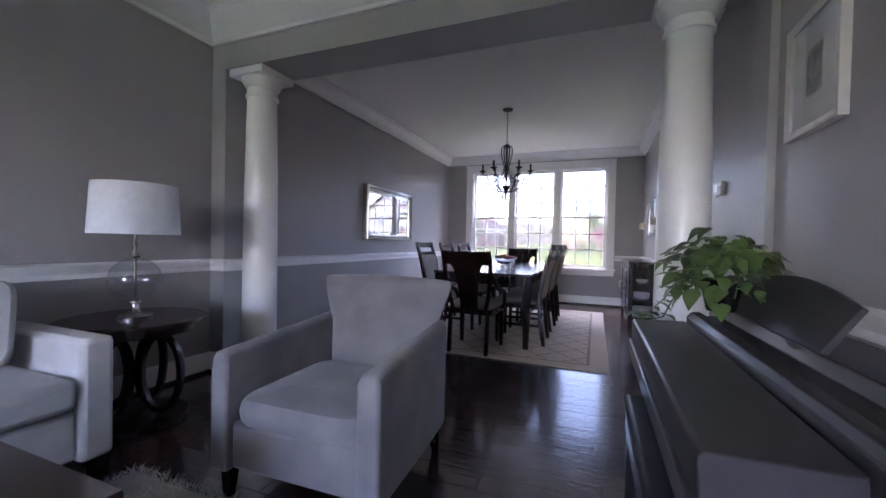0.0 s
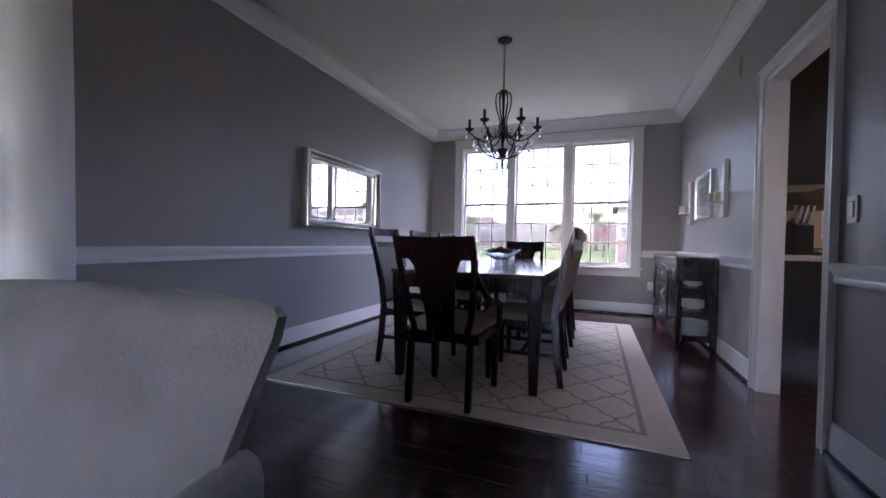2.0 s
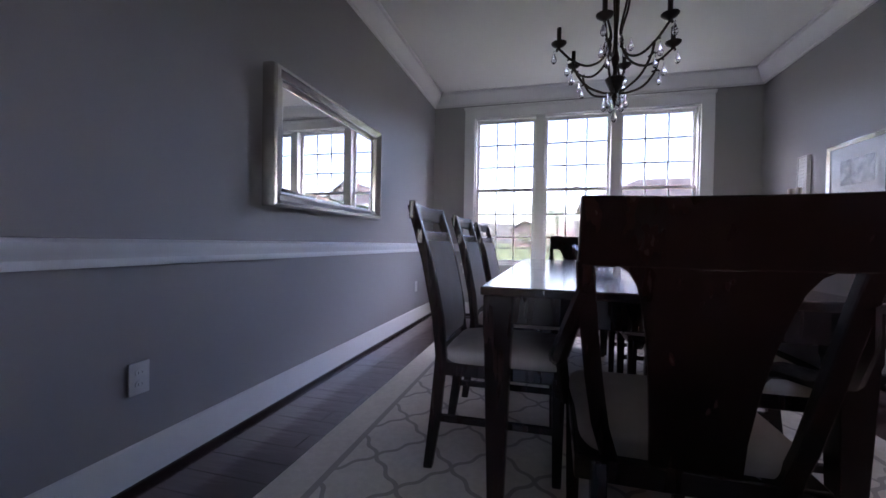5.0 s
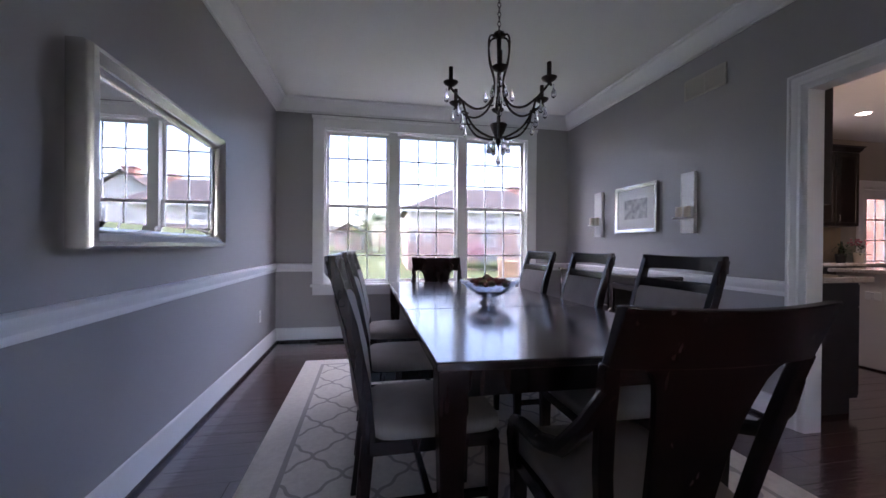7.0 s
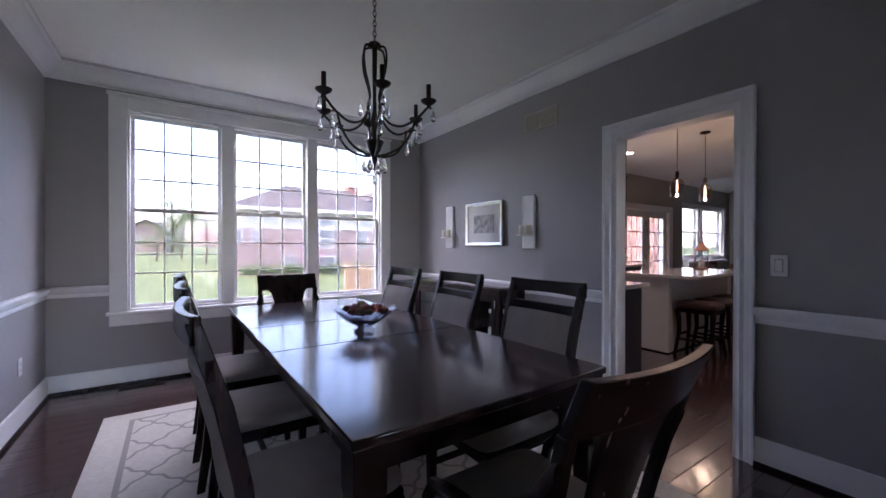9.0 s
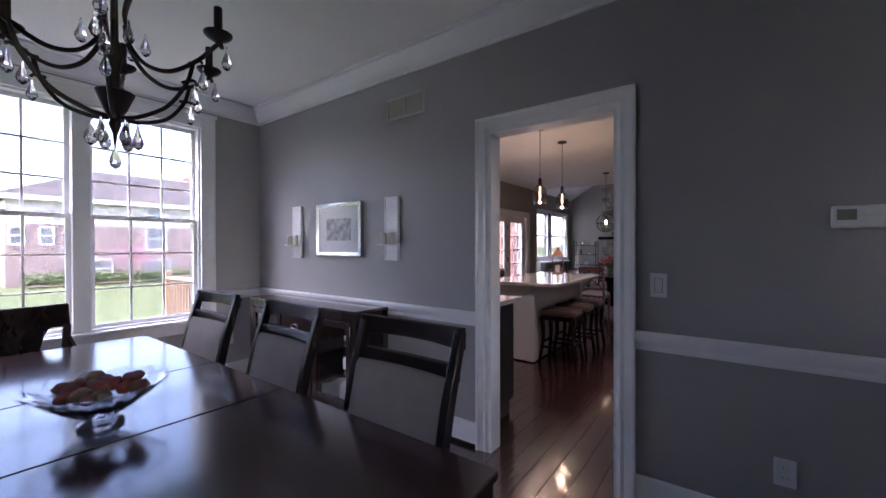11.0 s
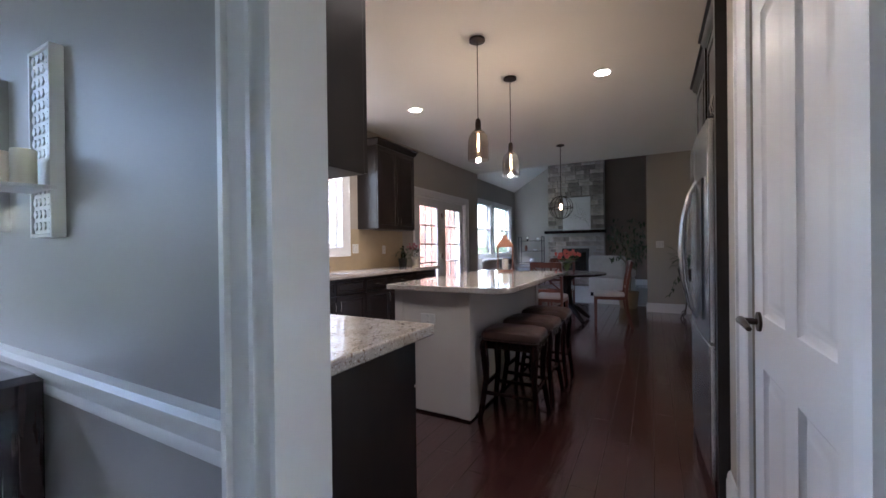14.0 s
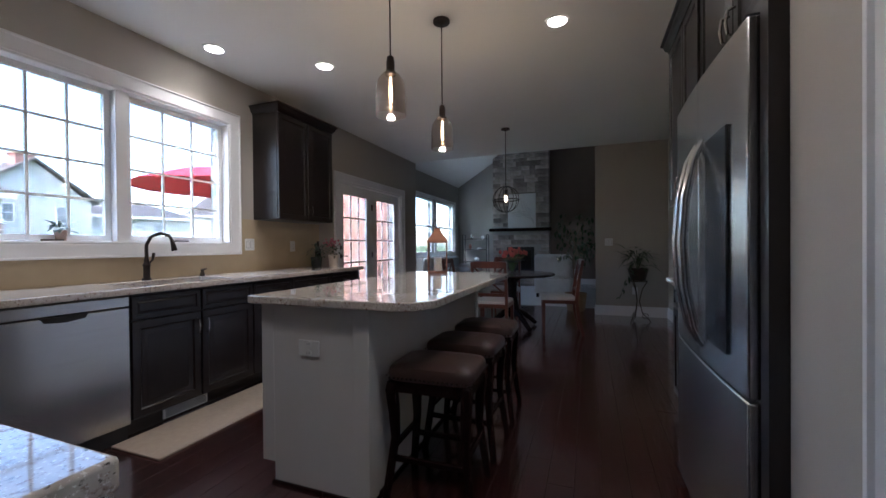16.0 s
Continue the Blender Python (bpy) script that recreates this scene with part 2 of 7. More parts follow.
DECK = material("weathered_deck_wood", (0.36, 0.27, 0.19), 0.8, second=(0.28, 0.2, 0.14), scale=5, amount=0.8, stretch=(6, 6, 0.8))
RED = material("red_canvas", (0.55, 0.04, 0.06), 0.8, second=(0.48, 0.03, 0.05), scale=6)
TILE = material("sand_backsplash", (0.46, 0.37, 0.24), 0.45, second=(0.40, 0.32, 0.21), scale=6, amount=0.7)


# ---- mesh helpers ----
def box(bm, x0, y0, z0, x1, y1, z1, m=None):
    vs = [bm.verts.new(v) for v in ((x0, y0, z0), (x1, y0, z0), (x1, y1, z0), (x0, y1, z0), (x0, y0, z1), (x1, y0, z1), (x1, y1, z1), (x0, y1, z1))]
    for f in ((3, 2, 1, 0), (4, 5, 6, 7), (0, 1, 5, 4), (1, 2, 6, 5), (2, 3, 7, 6), (3, 0, 4, 7)):
        bm.faces.new([vs[i] for i in f])
    if m is not None:
        for v in vs:
            v.co = m @ v.co
    return vs


def loft(bm, rings, cap=True, closed=False):
    rs = [[bm.verts.new(p) for p in r] for r in rings]
    n = len(rs[0])
    pairs = list(zip(rs, rs[1:])) + ([(rs[-1], rs[0])] if closed else [])
    for a, b in pairs:
        for i in range(n):
            j = (i + 1) % n
            bm.faces.new((a[i], a[j], b[j], b[i]))
    if cap and not closed:
        bm.faces.new(rs[0][::-1])
        bm.faces.new(rs[-1])


def lathe(bm, profile, seg=24, at=(0, 0, 0), cap=True):
    loft(bm, [[(at[0] + r * math.cos(2 * math.pi * i / seg), at[1] + r * math.sin(2 * math.pi * i / seg), at[2] + z) for i in range(seg)] for r, z in profile], cap)


def smooth_path(pts, n=5):
    """Points of a smooth curve through the given ones."""
    p = [Vector(q) for q in pts]
    p = [p[0] * 2 - p[1]] + p + [p[-1] * 2 - p[-2]]
    res = []
    for a, b, c, d in zip(p, p[1:], p[2:], p[3:]):
        for k in range(n):
            t = k / n
            res.append(0.5 * (2 * b + (c - a) * t + (2 * a - 5 * b + 4 * c - d) * t * t + (3 * b - a - 3 * c + d) * t ** 3))
    return res + [p[-2]]


def tube(bm, pts, r, seg=8, closed=False):
    pts = [Vector(p) for p in pts]
    rings = []
    n = len(pts)
    side = None
    for i, p in enumerate(pts):
        a = pts[(i - 1) % n] if (i or closed) else p
        b = pts[(i + 1) % n] if (i < n - 1 or closed) else p
        d = (b - a).normalized()
        if side is None:
            side = d.orthogonal().normalized()
        side = (side - d * side.dot(d)).normalized()
        up = d.cross(side)
        rr = r[i] if isinstance(r, (list, tuple)) else r
        rings.append([p + side * (rr * math.cos(2 * math.pi * k / seg)) + up * (rr * math.sin(2 * math.pi * k / seg)) for k in range(seg)])
    loft(bm, rings, True, closed)


def rect_ring(c, wx, wy):
    x, y, z = c
    return [(x - wx / 2, y - wy / 2, z), (x + wx / 2, y - wy / 2, z), (x + wx / 2, y + wy / 2, z), (x - wx / 2, y + wy / 2, z)]


def posts(bm, stations):
    """A bar through stations of (x, y, z, width x, width y)."""
    loft(bm, [rect_ring(s[:3], s[3], s[4]) for s in stations])


def slab(bm, outline, axis, a, b):
    """An outline of 2D points pushed along an axis from a to b."""
    put = {"x": lambda p, h: (h, p[0], p[1]), "y": lambda p, h: (p[0], h, p[1]), "z": lambda p, h: (p[0], p[1], h)}[axis]
    loft(bm, [[put(p, a) for p in outline], [put(p, b) for p in outline]])


def finish(name, bm, mat, parent=None, bevel=0.0, at=None, smooth=True, subdiv=0, segs=2):
    bmesh.ops.recalc_face_normals(bm, faces=bm.faces[:])
    me = bpy.data.meshes.new(name)
    if smooth:
        for f in bm.faces:
            f.smooth = True
        for e in bm.edges:
            if len(e.link_faces) != 2 or e.calc_face_angle(0) > radians(38):
                e.smooth = False
    bm.to_mesh(me)
    bm.free()
    me.materials.append(mat)
    ob = new(name, me)
    if parent is not None:
        ob.parent = parent
    if at is not None:
        ob.matrix_basis = at
    if bevel:
        bv = ob.modifiers.new("bevel", "BEVEL")
        bv.width, bv.segments, bv.limit_method, bv.angle_limit = bevel, segs, "ANGLE", radians(40)
        bv.harden_normals = False
    if subdiv:
        sd = ob.modifiers.new("soft", "SUBSURF")
        sd.levels = sd.render_levels = subdiv
    return ob


def boxes(name, mat, items, parent=None, bevel=0.0, at=None):
    if name in ("foot", "leg", "hinge") and len(items) > 1:
        return [boxes(name, mat, [it], parent, bevel, at) for it in items][0]
    bm = bmesh.new()
    for it in items:
        box(bm, *it)
    return finish(name, bm, mat, parent, bevel, at)


def thing(name, label, category, m=None, group="", kind=""):
    ob = new(name)
    if m is not None:
        ob.matrix_basis = m
    return tagged(ob, label, category, group, kind)


def structure(ob, label, category):
    return tagged(ob, label, category, "", "structure")


def arc(cx, cy, r, a0, a1, n):
    return [(cx + r * math.cos(radians(a0 + (a1 - a0) * i / n)), cy + r * math.sin(radians(a0 + (a1 - a0) * i / n))) for i in range(n + 1)]


# ---- the house: plan ----
XL, XR, YB, H = -2.125, 1.46, 8.28, 2.77
KX, KY, FX, FY = 1.558, 4.62, 14.0, 9.07
RY = -3.2

# floor
structure(boxes("floor", GAP, [(XL - 0.2, RY - 0.2, -0.12, FX + 0.3, FY + 0.2, -0.012)]), "dark hardwood floor of hand-scraped planks", "floor")
# walls of the dining and living room
structure(boxes("wall_left", WALL, [(XL - 0.2, RY - 0.2, 0, XL, YB + 0.25, H)]), "grey painted long wall with white chair rail", "wall")
WX0, WX1, WZ0, WZ1 = -1.60, 0.885, 0.655, 2.46
structure(boxes("wall_window", WALL, [(XL, YB, 0, WX0, YB + 0.25, H), (WX1, YB, 0, XR, YB + 0.25, H), (WX0, YB, 0, WX1, YB + 0.25, WZ0), (WX0, YB, WZ1, WX1, YB + 0.25, H)]), "grey painted wall round the wide window", "wall")
DY0, DY1, DZ = 4.702, 5.463, 2.058
structure(boxes("wall_partition", WALL, [(XR, RY, 0, KX - 0.05, DY0, H), (XR, DY1, 0, KX - 0.05, YB + 0.25, H), (XR, DY0, DZ, KX - 0.05, DY1, H)]), "grey painted wall with cased opening to kitchen", "wall")
structure(boxes("wall_kitchen_side", BEIGE, [(KX - 0.05, KY - 0.9, 0, KX, DY0, H), (KX - 0.05, DY1, 0, KX, YB + 0.25, H), (KX - 0.05, DY0, DZ, KX, DY1, H)]), "beige painted kitchen wall beside the opening", "wall")
structure(boxes("wall_rear", WALL, [(XL, RY - 0.2, 0, -1.0, RY, H), (0.4, RY - 0.2, 0, XR, RY, H), (-1.0, RY - 0.2, 0, 0.4, RY, 0.8), (-1.0, RY - 0.2, 2.2, 0.4, RY, H)]), "grey painted rear wall with an assumed window", "wall")
structure(boxes("ceiling", CEIL, [(XL - 0.2, RY - 0.2, H, 8.82, YB + 0.25, H + 0.2)]), "white painted flat ceiling", "ceiling")

# beam and pilasters between the rooms
BY0, BY1, BZ = 3.02, 3.36, 2.365
structure(boxes("beam", WALL, [(XL, BY0, BZ, XR, BY1, H - 0.002)]), "grey painted dropped beam over two columns", "beam")
for nm, x0, x1 in (("pilaster_left", XL, -1.98), ("pilaster_right", 1.425, XR)):
    structure(boxes(nm, WALL, [(x0, BY0 - 0.003, 0, x1, BY1 + 0.003, BZ)]), "grey painted wall pilaster under the beam", "pilaster")


def crown_profile():
    return [(0, 0), (0.018, 0), (0.022, 0.018), (0.05, 0.032), (0.085, 0.075), (0.105, 0.122), (0.125, 0.128), (0.125, 0.15), (0, 0.15)]


def run(bm, profile, a, b, inward, z, miter_a=1, miter_b=1):
    """A moulding from a to b (plan), its profile reaching inward from the wall; ends mitred."""
    a, b, n = Vector(a), Vector(b), Vector(inward)
    d = (b - a).normalized()
    r0 = [(*(a + n * o + d * (o * miter_a)), z + h) for o, h in profile]
    r1 = [(*(b + n * o - d * (o * miter_b)), z + h) for o, h in profile]
    loft(bm, [r0, r1])


bm = bmesh.new()
for a, b, n in (((XL, BY1), (XL, YB), (1, 0)), ((XL, YB), (XR, YB), (0, -1)), ((XR, YB), (XR, BY1), (-1, 0)), ((XR, BY1), (XL, BY1), (0, 1)),
                ((XL, RY), (XL, BY0), (1, 0)), ((XL, BY0), (XR, BY0), (0, -1)), ((XR, BY0), (XR, RY), (-1, 0))):
    k = 1.4 if min(a[1], b[1]) < BY0 - 0.01 or (a[1] == BY0 and b[1] == BY0) else 1.0
    run(bm, [(o * k, h * k) for o, h in crown_profile()], a, b, n, H - 0.152 * k)
structure(finish("trim_crown", bm, WHITE), "white crown moulding under the ceiling", "moulding")
RAIL = [(0, 0), (0.012, 0), (0.016, 0.012), (0.012, 0.028), (0.02, 0.045), (0.034, 0.06), (0.036, 0.082), (0.026, 0.092), (0, 0.094)]
BASE = [(0, 0), (0.018, 0), (0.018, 0.115), (0.014, 0.125), (0.014, 0.138), (0.008, 0.155), (0, 0.16)]
SHOE = [(0, 0), (0.032, 0), (0.032, 0.012), (0.028, 0.022), (0.016, 0.026), (0, 0.026)]
CA = 0.092
for nm, prof, z, lab, cat in (("trim_shoe", SHOE, 0.0, "dark wooden shoe moulding below baseboard", "moulding"), ("trim_chair_rail", RAIL, 0.802, "white moulded chair rail along grey wall", "chair rail"), ("baseboard", BASE, 0.0, "white moulded baseboard along the walls", "baseboard")):
    bm = bmesh.new()
    for a, b, n, ma, mb in (((XL, BY1 + 0.003), (XL, YB), (1, 0), 0, 1), ((XL, YB), (-1.728 if z else XR, YB), (0, -1), 1, 0 if z else 1), ((1.02 if z else XR - 0.02, YB), (XR, YB), (0, -1), 0, 1),
                            ((XR, YB), (XR, DY1 + CA), (-1, 0), 1, 0), ((XR, DY0 - CA), (XR, BY1 + 0.003), (-1, 0), 0, 0),
                            ((XL, RY), (XL, BY0 - 0.003), (1, 0), 0, 1), ((XL, BY0 - 0.003), (-1.98, BY0 - 0.003), (0, -1), 1, -1), ((-1.98, BY0 - 0.003), (-1.98, BY1 + 0.003), (1, 0), -1, -1), ((-1.98, BY1 + 0.003), (XL, BY1 + 0.003), (0, 1), -1, 1),
                            ((XR, BY0 - 0.003), (XR, RY), (-1, 0), 0, 0), ((1.425, BY0 - 0.003), (XR, BY0 - 0.003), (0, -1), -1, 1), ((1.425, BY1 + 0.003), (1.425, BY0 - 0.003), (-1, 0), -1, -1), ((XR, BY1 + 0.003), (1.425, BY1 + 0.003), (0, 1), 1, -1)):
        run(bm, prof, a, b, n, z, ma, mb)
    structure(finish(nm, bm, WOOD if nm == "trim_shoe" else WHITE), lab, cat)


def column(x, y):
    c = thing("column", "white painted round column with square cap under beam", "column", pose(x, y, 0), "columns under the beam", "structure")
    bm = bmesh.new()
    lathe(bm, [(0.15, 0.06), (0.155, 0.075), (0.155, 0.10), (0.142, 0.115), (0.132, 0.13), (0.128, 0.16), (0.128, 0.8), (0.122, 1.5), (0.11, 2.14), (0.11, 2.16), (0.122, 2.165), (0.122, 2.185), (0.112, 2.19), (0.112, 2.235), (0.125, 2.245), (0.15, 2.29), (0.155, 2.31)], 40)
    finish("shaft", bm, WHITE, c)
    boxes("base", WHITE, [(-0.165, -0.165, 0, 0.165, 0.165, 0.062)], c, 0.004)
    boxes("cap", WHITE, [(-0.165, -0.165, 2.308, 0.165, 0.165, BZ - 0.001)], c, 0.004)


column(-1.79, 3.19)
column(1.135, 3.20)


# cased opening
def casing(name, x, side, y0, y1, z, w, lab):
    """Moulded casing round an opening in a wall at x; side: -1 or 1, the way it stands out."""
    prof = [(0, 0), (0, 0.012), (0.018, 0.018), (0.022, 0.024), (w * 0.45, 0.018), (w * 0.55, 0.022), (w * 0.8, 0.026), (w * 0.86, 0.034), (w, 0.034), (w, 0)]
    bm = bmesh.new()
    rings = []
    for cy, czz, sy, sz in ((y0, 0, -1, 0), (y0, z, -1, 1), (y1, z, 1, 1), (y1, 0, 1, 0)):
        rings.append([(x + side * t, cy + sy * o, czz + sz * o) for o, t in prof])
    loft(bm, rings)
    return structure(finish(name, bm, WHITE), lab, "door casing")


casing("trim_opening_dining", XR, -1, DY0, DY1, DZ, CA, "white moulded casing round the kitchen opening")
casing("trim_opening_kitchen", KX, 1, DY0, DY1, DZ, 0.09, "white moulded casing round the dining opening")
structure(boxes("trim_jamb", WHITE, [(XR - 0.012, DY1 - 0.012, 0, KX + 0.012, DY1 + 0.001, DZ), (XR - 0.012, DY0 - 0.001, 0, KX + 0.012, DY0 + 0.012, DZ), (XR - 0.012, DY0 + 0.012, DZ - 0.012, KX + 0.012, DY1 - 0.012, DZ + 0.001)]), "white jamb lining of the kitchen opening", "door jamb")


# ---- windows ----
def window_bars(bm, x0, x1, z0, z1, y, cols, rows, t=0.014, d=0.02):
    for i in range(1, cols):
        x = x0 + (x1 - x0) * i / cols
        box(bm, x - t / 2, y - d / 2, z0, x + t / 2, y + d / 2, z1)
    for i in range(1, rows):
        z = z0 + (z1 - z0) * i / rows
        box(bm, x0, y - d / 2 - 0.001, z - t / 2, x1, y + d / 2 + 0.001, z + t / 2)


def frame_bars(bm, x0, x1, z0, z1, y0, y1, w):
    box(bm, x0, y0, z0, x0 + w, y1, z1)
    box(bm, x1 - w, y0, z0, x1, y1, z1)
    box(bm, x0 + w, y0, z0, x1 - w, y1, z0 + w)
    box(bm, x0 + w, y0, z1 - w, x1 - w, y1, z1)


win = thing("window_1", "white triple double-hung window with grid bars", "window", None, "", "structure")
bm = bmesh.new()
frame_bars(bm, WX0, WX1, WZ0, WZ1, YB + 0.01, YB + 0.16, 0.02)
for mx in (-0.805, 0.035):
    box(bm, mx - 0.055, YB - 0.01, WZ0 + 0.02, mx + 0.055, YB + 0.16, WZ1 - 0.02)
o = 0.125
box(bm, WX0 - o, YB - 0.022, WZ0, WX0 + 0.004, YB + 0.008, WZ1 + o)
box(bm, WX1 - 0.004, YB - 0.022, WZ0, WX1 + o, YB + 0.008, WZ1 + o)
box(bm, WX0 + 0.004, YB - 0.022, WZ1 - 0.004, WX1 - 0.004, YB + 0.008, WZ1 + o)
box(bm, WX0 - o - 0.012, YB - 0.036, WZ1 + o - 0.02, WX1 + o + 0.012, YB - 0.001, WZ1 + o + 0.012)
finish("frame", bm, WHITE, win, 0.004)
boxes("sill", WHITE, [(WX0 - o - 0.02, YB - 0.05, WZ0 - 0.03, WX1 + o + 0.02, YB + 0.02, WZ0 + 0.001)], win, 0.006)
boxes("apron", WHITE, [(WX0 - o, YB - 0.02, WZ0 - 0.125, WX1 + o, YB - 0.001, WZ0 - 0.03)], win, 0.004)
for x0, x1 in ((WX0 + 0.02, -0.86), (-0.75, -0.02), (0.09, WX1 - 0.02)):
    zm = 1.57
    for z0, z1, yy in ((WZ0 + 0.02, zm + 0.015, YB + 0.06), (zm - 0.015, WZ1 - 0.02, YB + 0.10)):
        bm = bmesh.new()
        frame_bars(bm, x0, x1, z0, z1, yy - 0.018, yy + 0.018, 0.03)
        window_bars(bm, x0 + 0.03, x1 - 0.03, z0 + 0.03, z1 - 0.03, yy, 3, 3)
        finish("sash", bm, WHITE, win)
        g = boxes("pane", PANE, [(x0 + 0.028, yy - 0.003, z0 + 0.028, x1 - 0.028, yy + 0.003, z1 - 0.028)], win)
        g.visible_shadow = False
    boxes("sash_lock", NICKEL, [((x0 + x1) / 2 - 0.03, YB + 0.03, zm + 0.015, (x0 + x1) / 2 + 0.03, YB + 0.06, zm + 0.03)], win, 0.003)


# ---- dining room ----
TX0, TX1, TY0, TY1, TZ = -0.91, 0.135, 4.69, 7.21, 0.765
RUGZ = 0.012


def dining_table():
    t = thing("dining_table", "long dark polished wooden dining table on rug", "table", pose((TX0 + TX1) / 2, (TY0 + TY1) / 2, RUGZ))
    hx, hy, z = (TX1 - TX0) / 2, (TY1 - TY0) / 2, TZ - RUGZ
    for a, b in ((-hy, -0.303), (-0.3, 0.3), (0.303, hy)):
        o = []
        if a == -hy:
            o = [(-hx, b), (-hx, a), (-hx * 0.55, a - 0.012), (0, a - 0.018), (hx * 0.55, a - 0.012), (hx, a), (hx, b)]
        elif b == hy:
            o = [(hx, a), (hx, b), (hx * 0.55, b + 0.012), (0, b + 0.018), (-hx * 0.55, b + 0.012), (-hx, b), (-hx, a)]
        else:
            o = [(-hx, a), (hx, a), (hx, b), (-hx, b)]
        bm = bmesh.new()
        slab(bm, o, "z", z - 0.028, z)
        finish("top", bm, TABLETOP, t, 0.005)
    boxes("apron", WOOD, [(-hx + 0.05, -hy + 0.05, z - 0.125, hx - 0.05, -hy + 0.075, z - 0.029), (-hx + 0.05, hy - 0.075, z - 0.125, hx - 0.05, hy - 0.05, z - 0.029),
                          (-hx + 0.05, -hy + 0.075, z - 0.125, -hx + 0.075, hy - 0.075, z - 0.029), (hx - 0.075, -hy + 0.075, z - 0.125, hx - 0.05, hy - 0.075, z - 0.029)], t, 0.003)
    for sx in (-1, 1):
        for sy in (-1, 1):
            bm = bmesh.new()
            x, y = sx * (hx - 0.055), sy * (hy - 0.055)
            posts(bm, [(x, y, 0, 0.05, 0.05), (x, y, 0.06, 0.054, 0.054), (x, y, z - 0.17, 0.085, 0.085), (x, y, z - 0.155, 0.092, 0.092), (x, y, z - 0.0285, 0.092, 0.092)])
            finish("leg", bm, WOOD, t, 0.004)
    return t


dining_table()


def curve_bar(bm, pts, w, h):
    """A bar along plan points (x, y, z), w deep across it and h high."""
    rings = []
    n = len(pts)
    for i, p in enumerate(pts):
        a, b = Vector(pts[max(0, i - 1)]), Vector(pts[min(n - 1, i + 1)])
        d = (b - a)
        d.z = 0
        d.normalize()
        s = Vector((-d.y, d.x, 0)) * (w / 2)
        hh = h[i] if isinstance(h, (list, tuple)) else h
        p = Vector(p)
        u = Vector((0, 0, hh / 2))
        rings.append([p - s - u, p + s - u, p + s + u, p - s + u])
    loft(bm, rings)


def cushion(bm, x0, x1, y0, y1, z0, z1, crown=0.012, n=8, front=0.0):
    """A padded block with a crowned top and rounded sides."""
    def sec(f, z):
        pts = []
        for i in range(n * 4):
            a = 2 * math.pi * i / (n * 4)
            c, s = math.cos(a), math.sin(a)
            e = 0.28
            px = math.copysign(abs(c) ** e, c)
            py = math.copysign(abs(s) ** e, s)
            k = 1 + front * (py if py > 0 else 0)
            pts.append(((x0 + x1) / 2 + px * k * (x1 - x0) / 2 * f, (y0 + y1) / 2 + py * (y1 - y0) / 2 * f, z))
        return pts
    loft(bm, [sec(0.955, z0), sec(0.99, z0 + (z1 - z0) * 0.2), sec(1, z0 + (z1 - z0) * 0.5), sec(0.985, z0 + (z1 - z0) * 0.8), sec(0.94, z1), sec(0.7, z1 + crown * 0.7), sec(0.35, z1 + crown)])


def side_chair(m):
    c = thing("dining_chair", "dark wooden dining chair with beige padded back and seat", "chair", m, "chairs round the dining table")
    back = [(-0.29, 0.0), (-0.262, 0.2), (-0.24, 0.45), (-0.255, 0.6), (-0.30, 0.82), (-0.365, 1.035)]
    for s in (-1, 1):
        bm = bmesh.new()
        posts(bm, [(s * (0.2 + 0.02 * min(1, z)), y, z, 0.03, 0.045 if 0 < z < 1 else 0.036) for y, z in back])
        finish("leg", bm, WOOD, c, 0.004)
        bm = bmesh.new()
        posts(bm, [(s * 0.2, 0.2, 0, 0.032, 0.032), (s * 0.2, 0.2, 0.4, 0.046, 0.046)])
        finish("leg", bm, WOOD, c, 0.004)
        boxes("stretcher", WOOD, [(s * 0.2 - 0.011, -0.255, 0.19, s * 0.2 + 0.011, 0.19, 0.215)], c, 0.002)
    boxes("stretcher", WOOD, [(-0.19, -0.04, 0.192, 0.19, -0.015, 0.213)], c, 0.002)
    boxes("seat_frame", WOOD, [(-0.215, -0.24, 0.375, 0.215, 0.222, 0.425)], c, 0.004)
    bm = bmesh.new()
    cushion(bm, -0.225, 0.225, -0.235, 0.24, 0.425, 0.475, 0.022)
    finish("seat", bm, BEIGEFAB, c)
    for z, y, h, bow in ((1.018, -0.36, 0.06, 0.028), (0.915, -0.328, 0.045, 0.024)):
        bm = bmesh.new()
        curve_bar(bm, [(0.235 * k / 5, y - bow * (1 - (k / 5) ** 2), z) for k in range(-5, 6)], 0.026, [h + 0.012 * (abs(k) / 5) ** 2 for k in range(-5, 6)])
        finish("rail", bm, WOOD, c, 0.004)
    bm = bmesh.new()
    rings = []
    for z, y in ((0.49, -0.242), (0.53, -0.245), (0.66, -0.262), (0.8, -0.295), (0.88, -0.315), (0.897, -0.32)):
        e = 0.018 if z in (0.49, 0.897) else 0.034
        r = []
        for k in range(-4, 5):
            r.append((0.205 * k / 4, y - 0.016 * (1 - (k / 4) ** 2) - e * (1 - abs(k / 4) ** 4 * 0.5), z))
        for k in range(4, -5, -1):
            r.append((0.205 * k / 4, y - 0.016 * (1 - (k / 4) ** 2) + e * (1 - abs(k / 4) ** 4 * 0.5), z))
        rings.append(r)
    loft(bm, rings)
    finish("backrest", bm, BEIGEFAB, c)
    boxes("back_rail", WOOD, [(-0.205, -0.262, 0.466, 0.205, -0.232, 0.492)], c, 0.003)
    return c


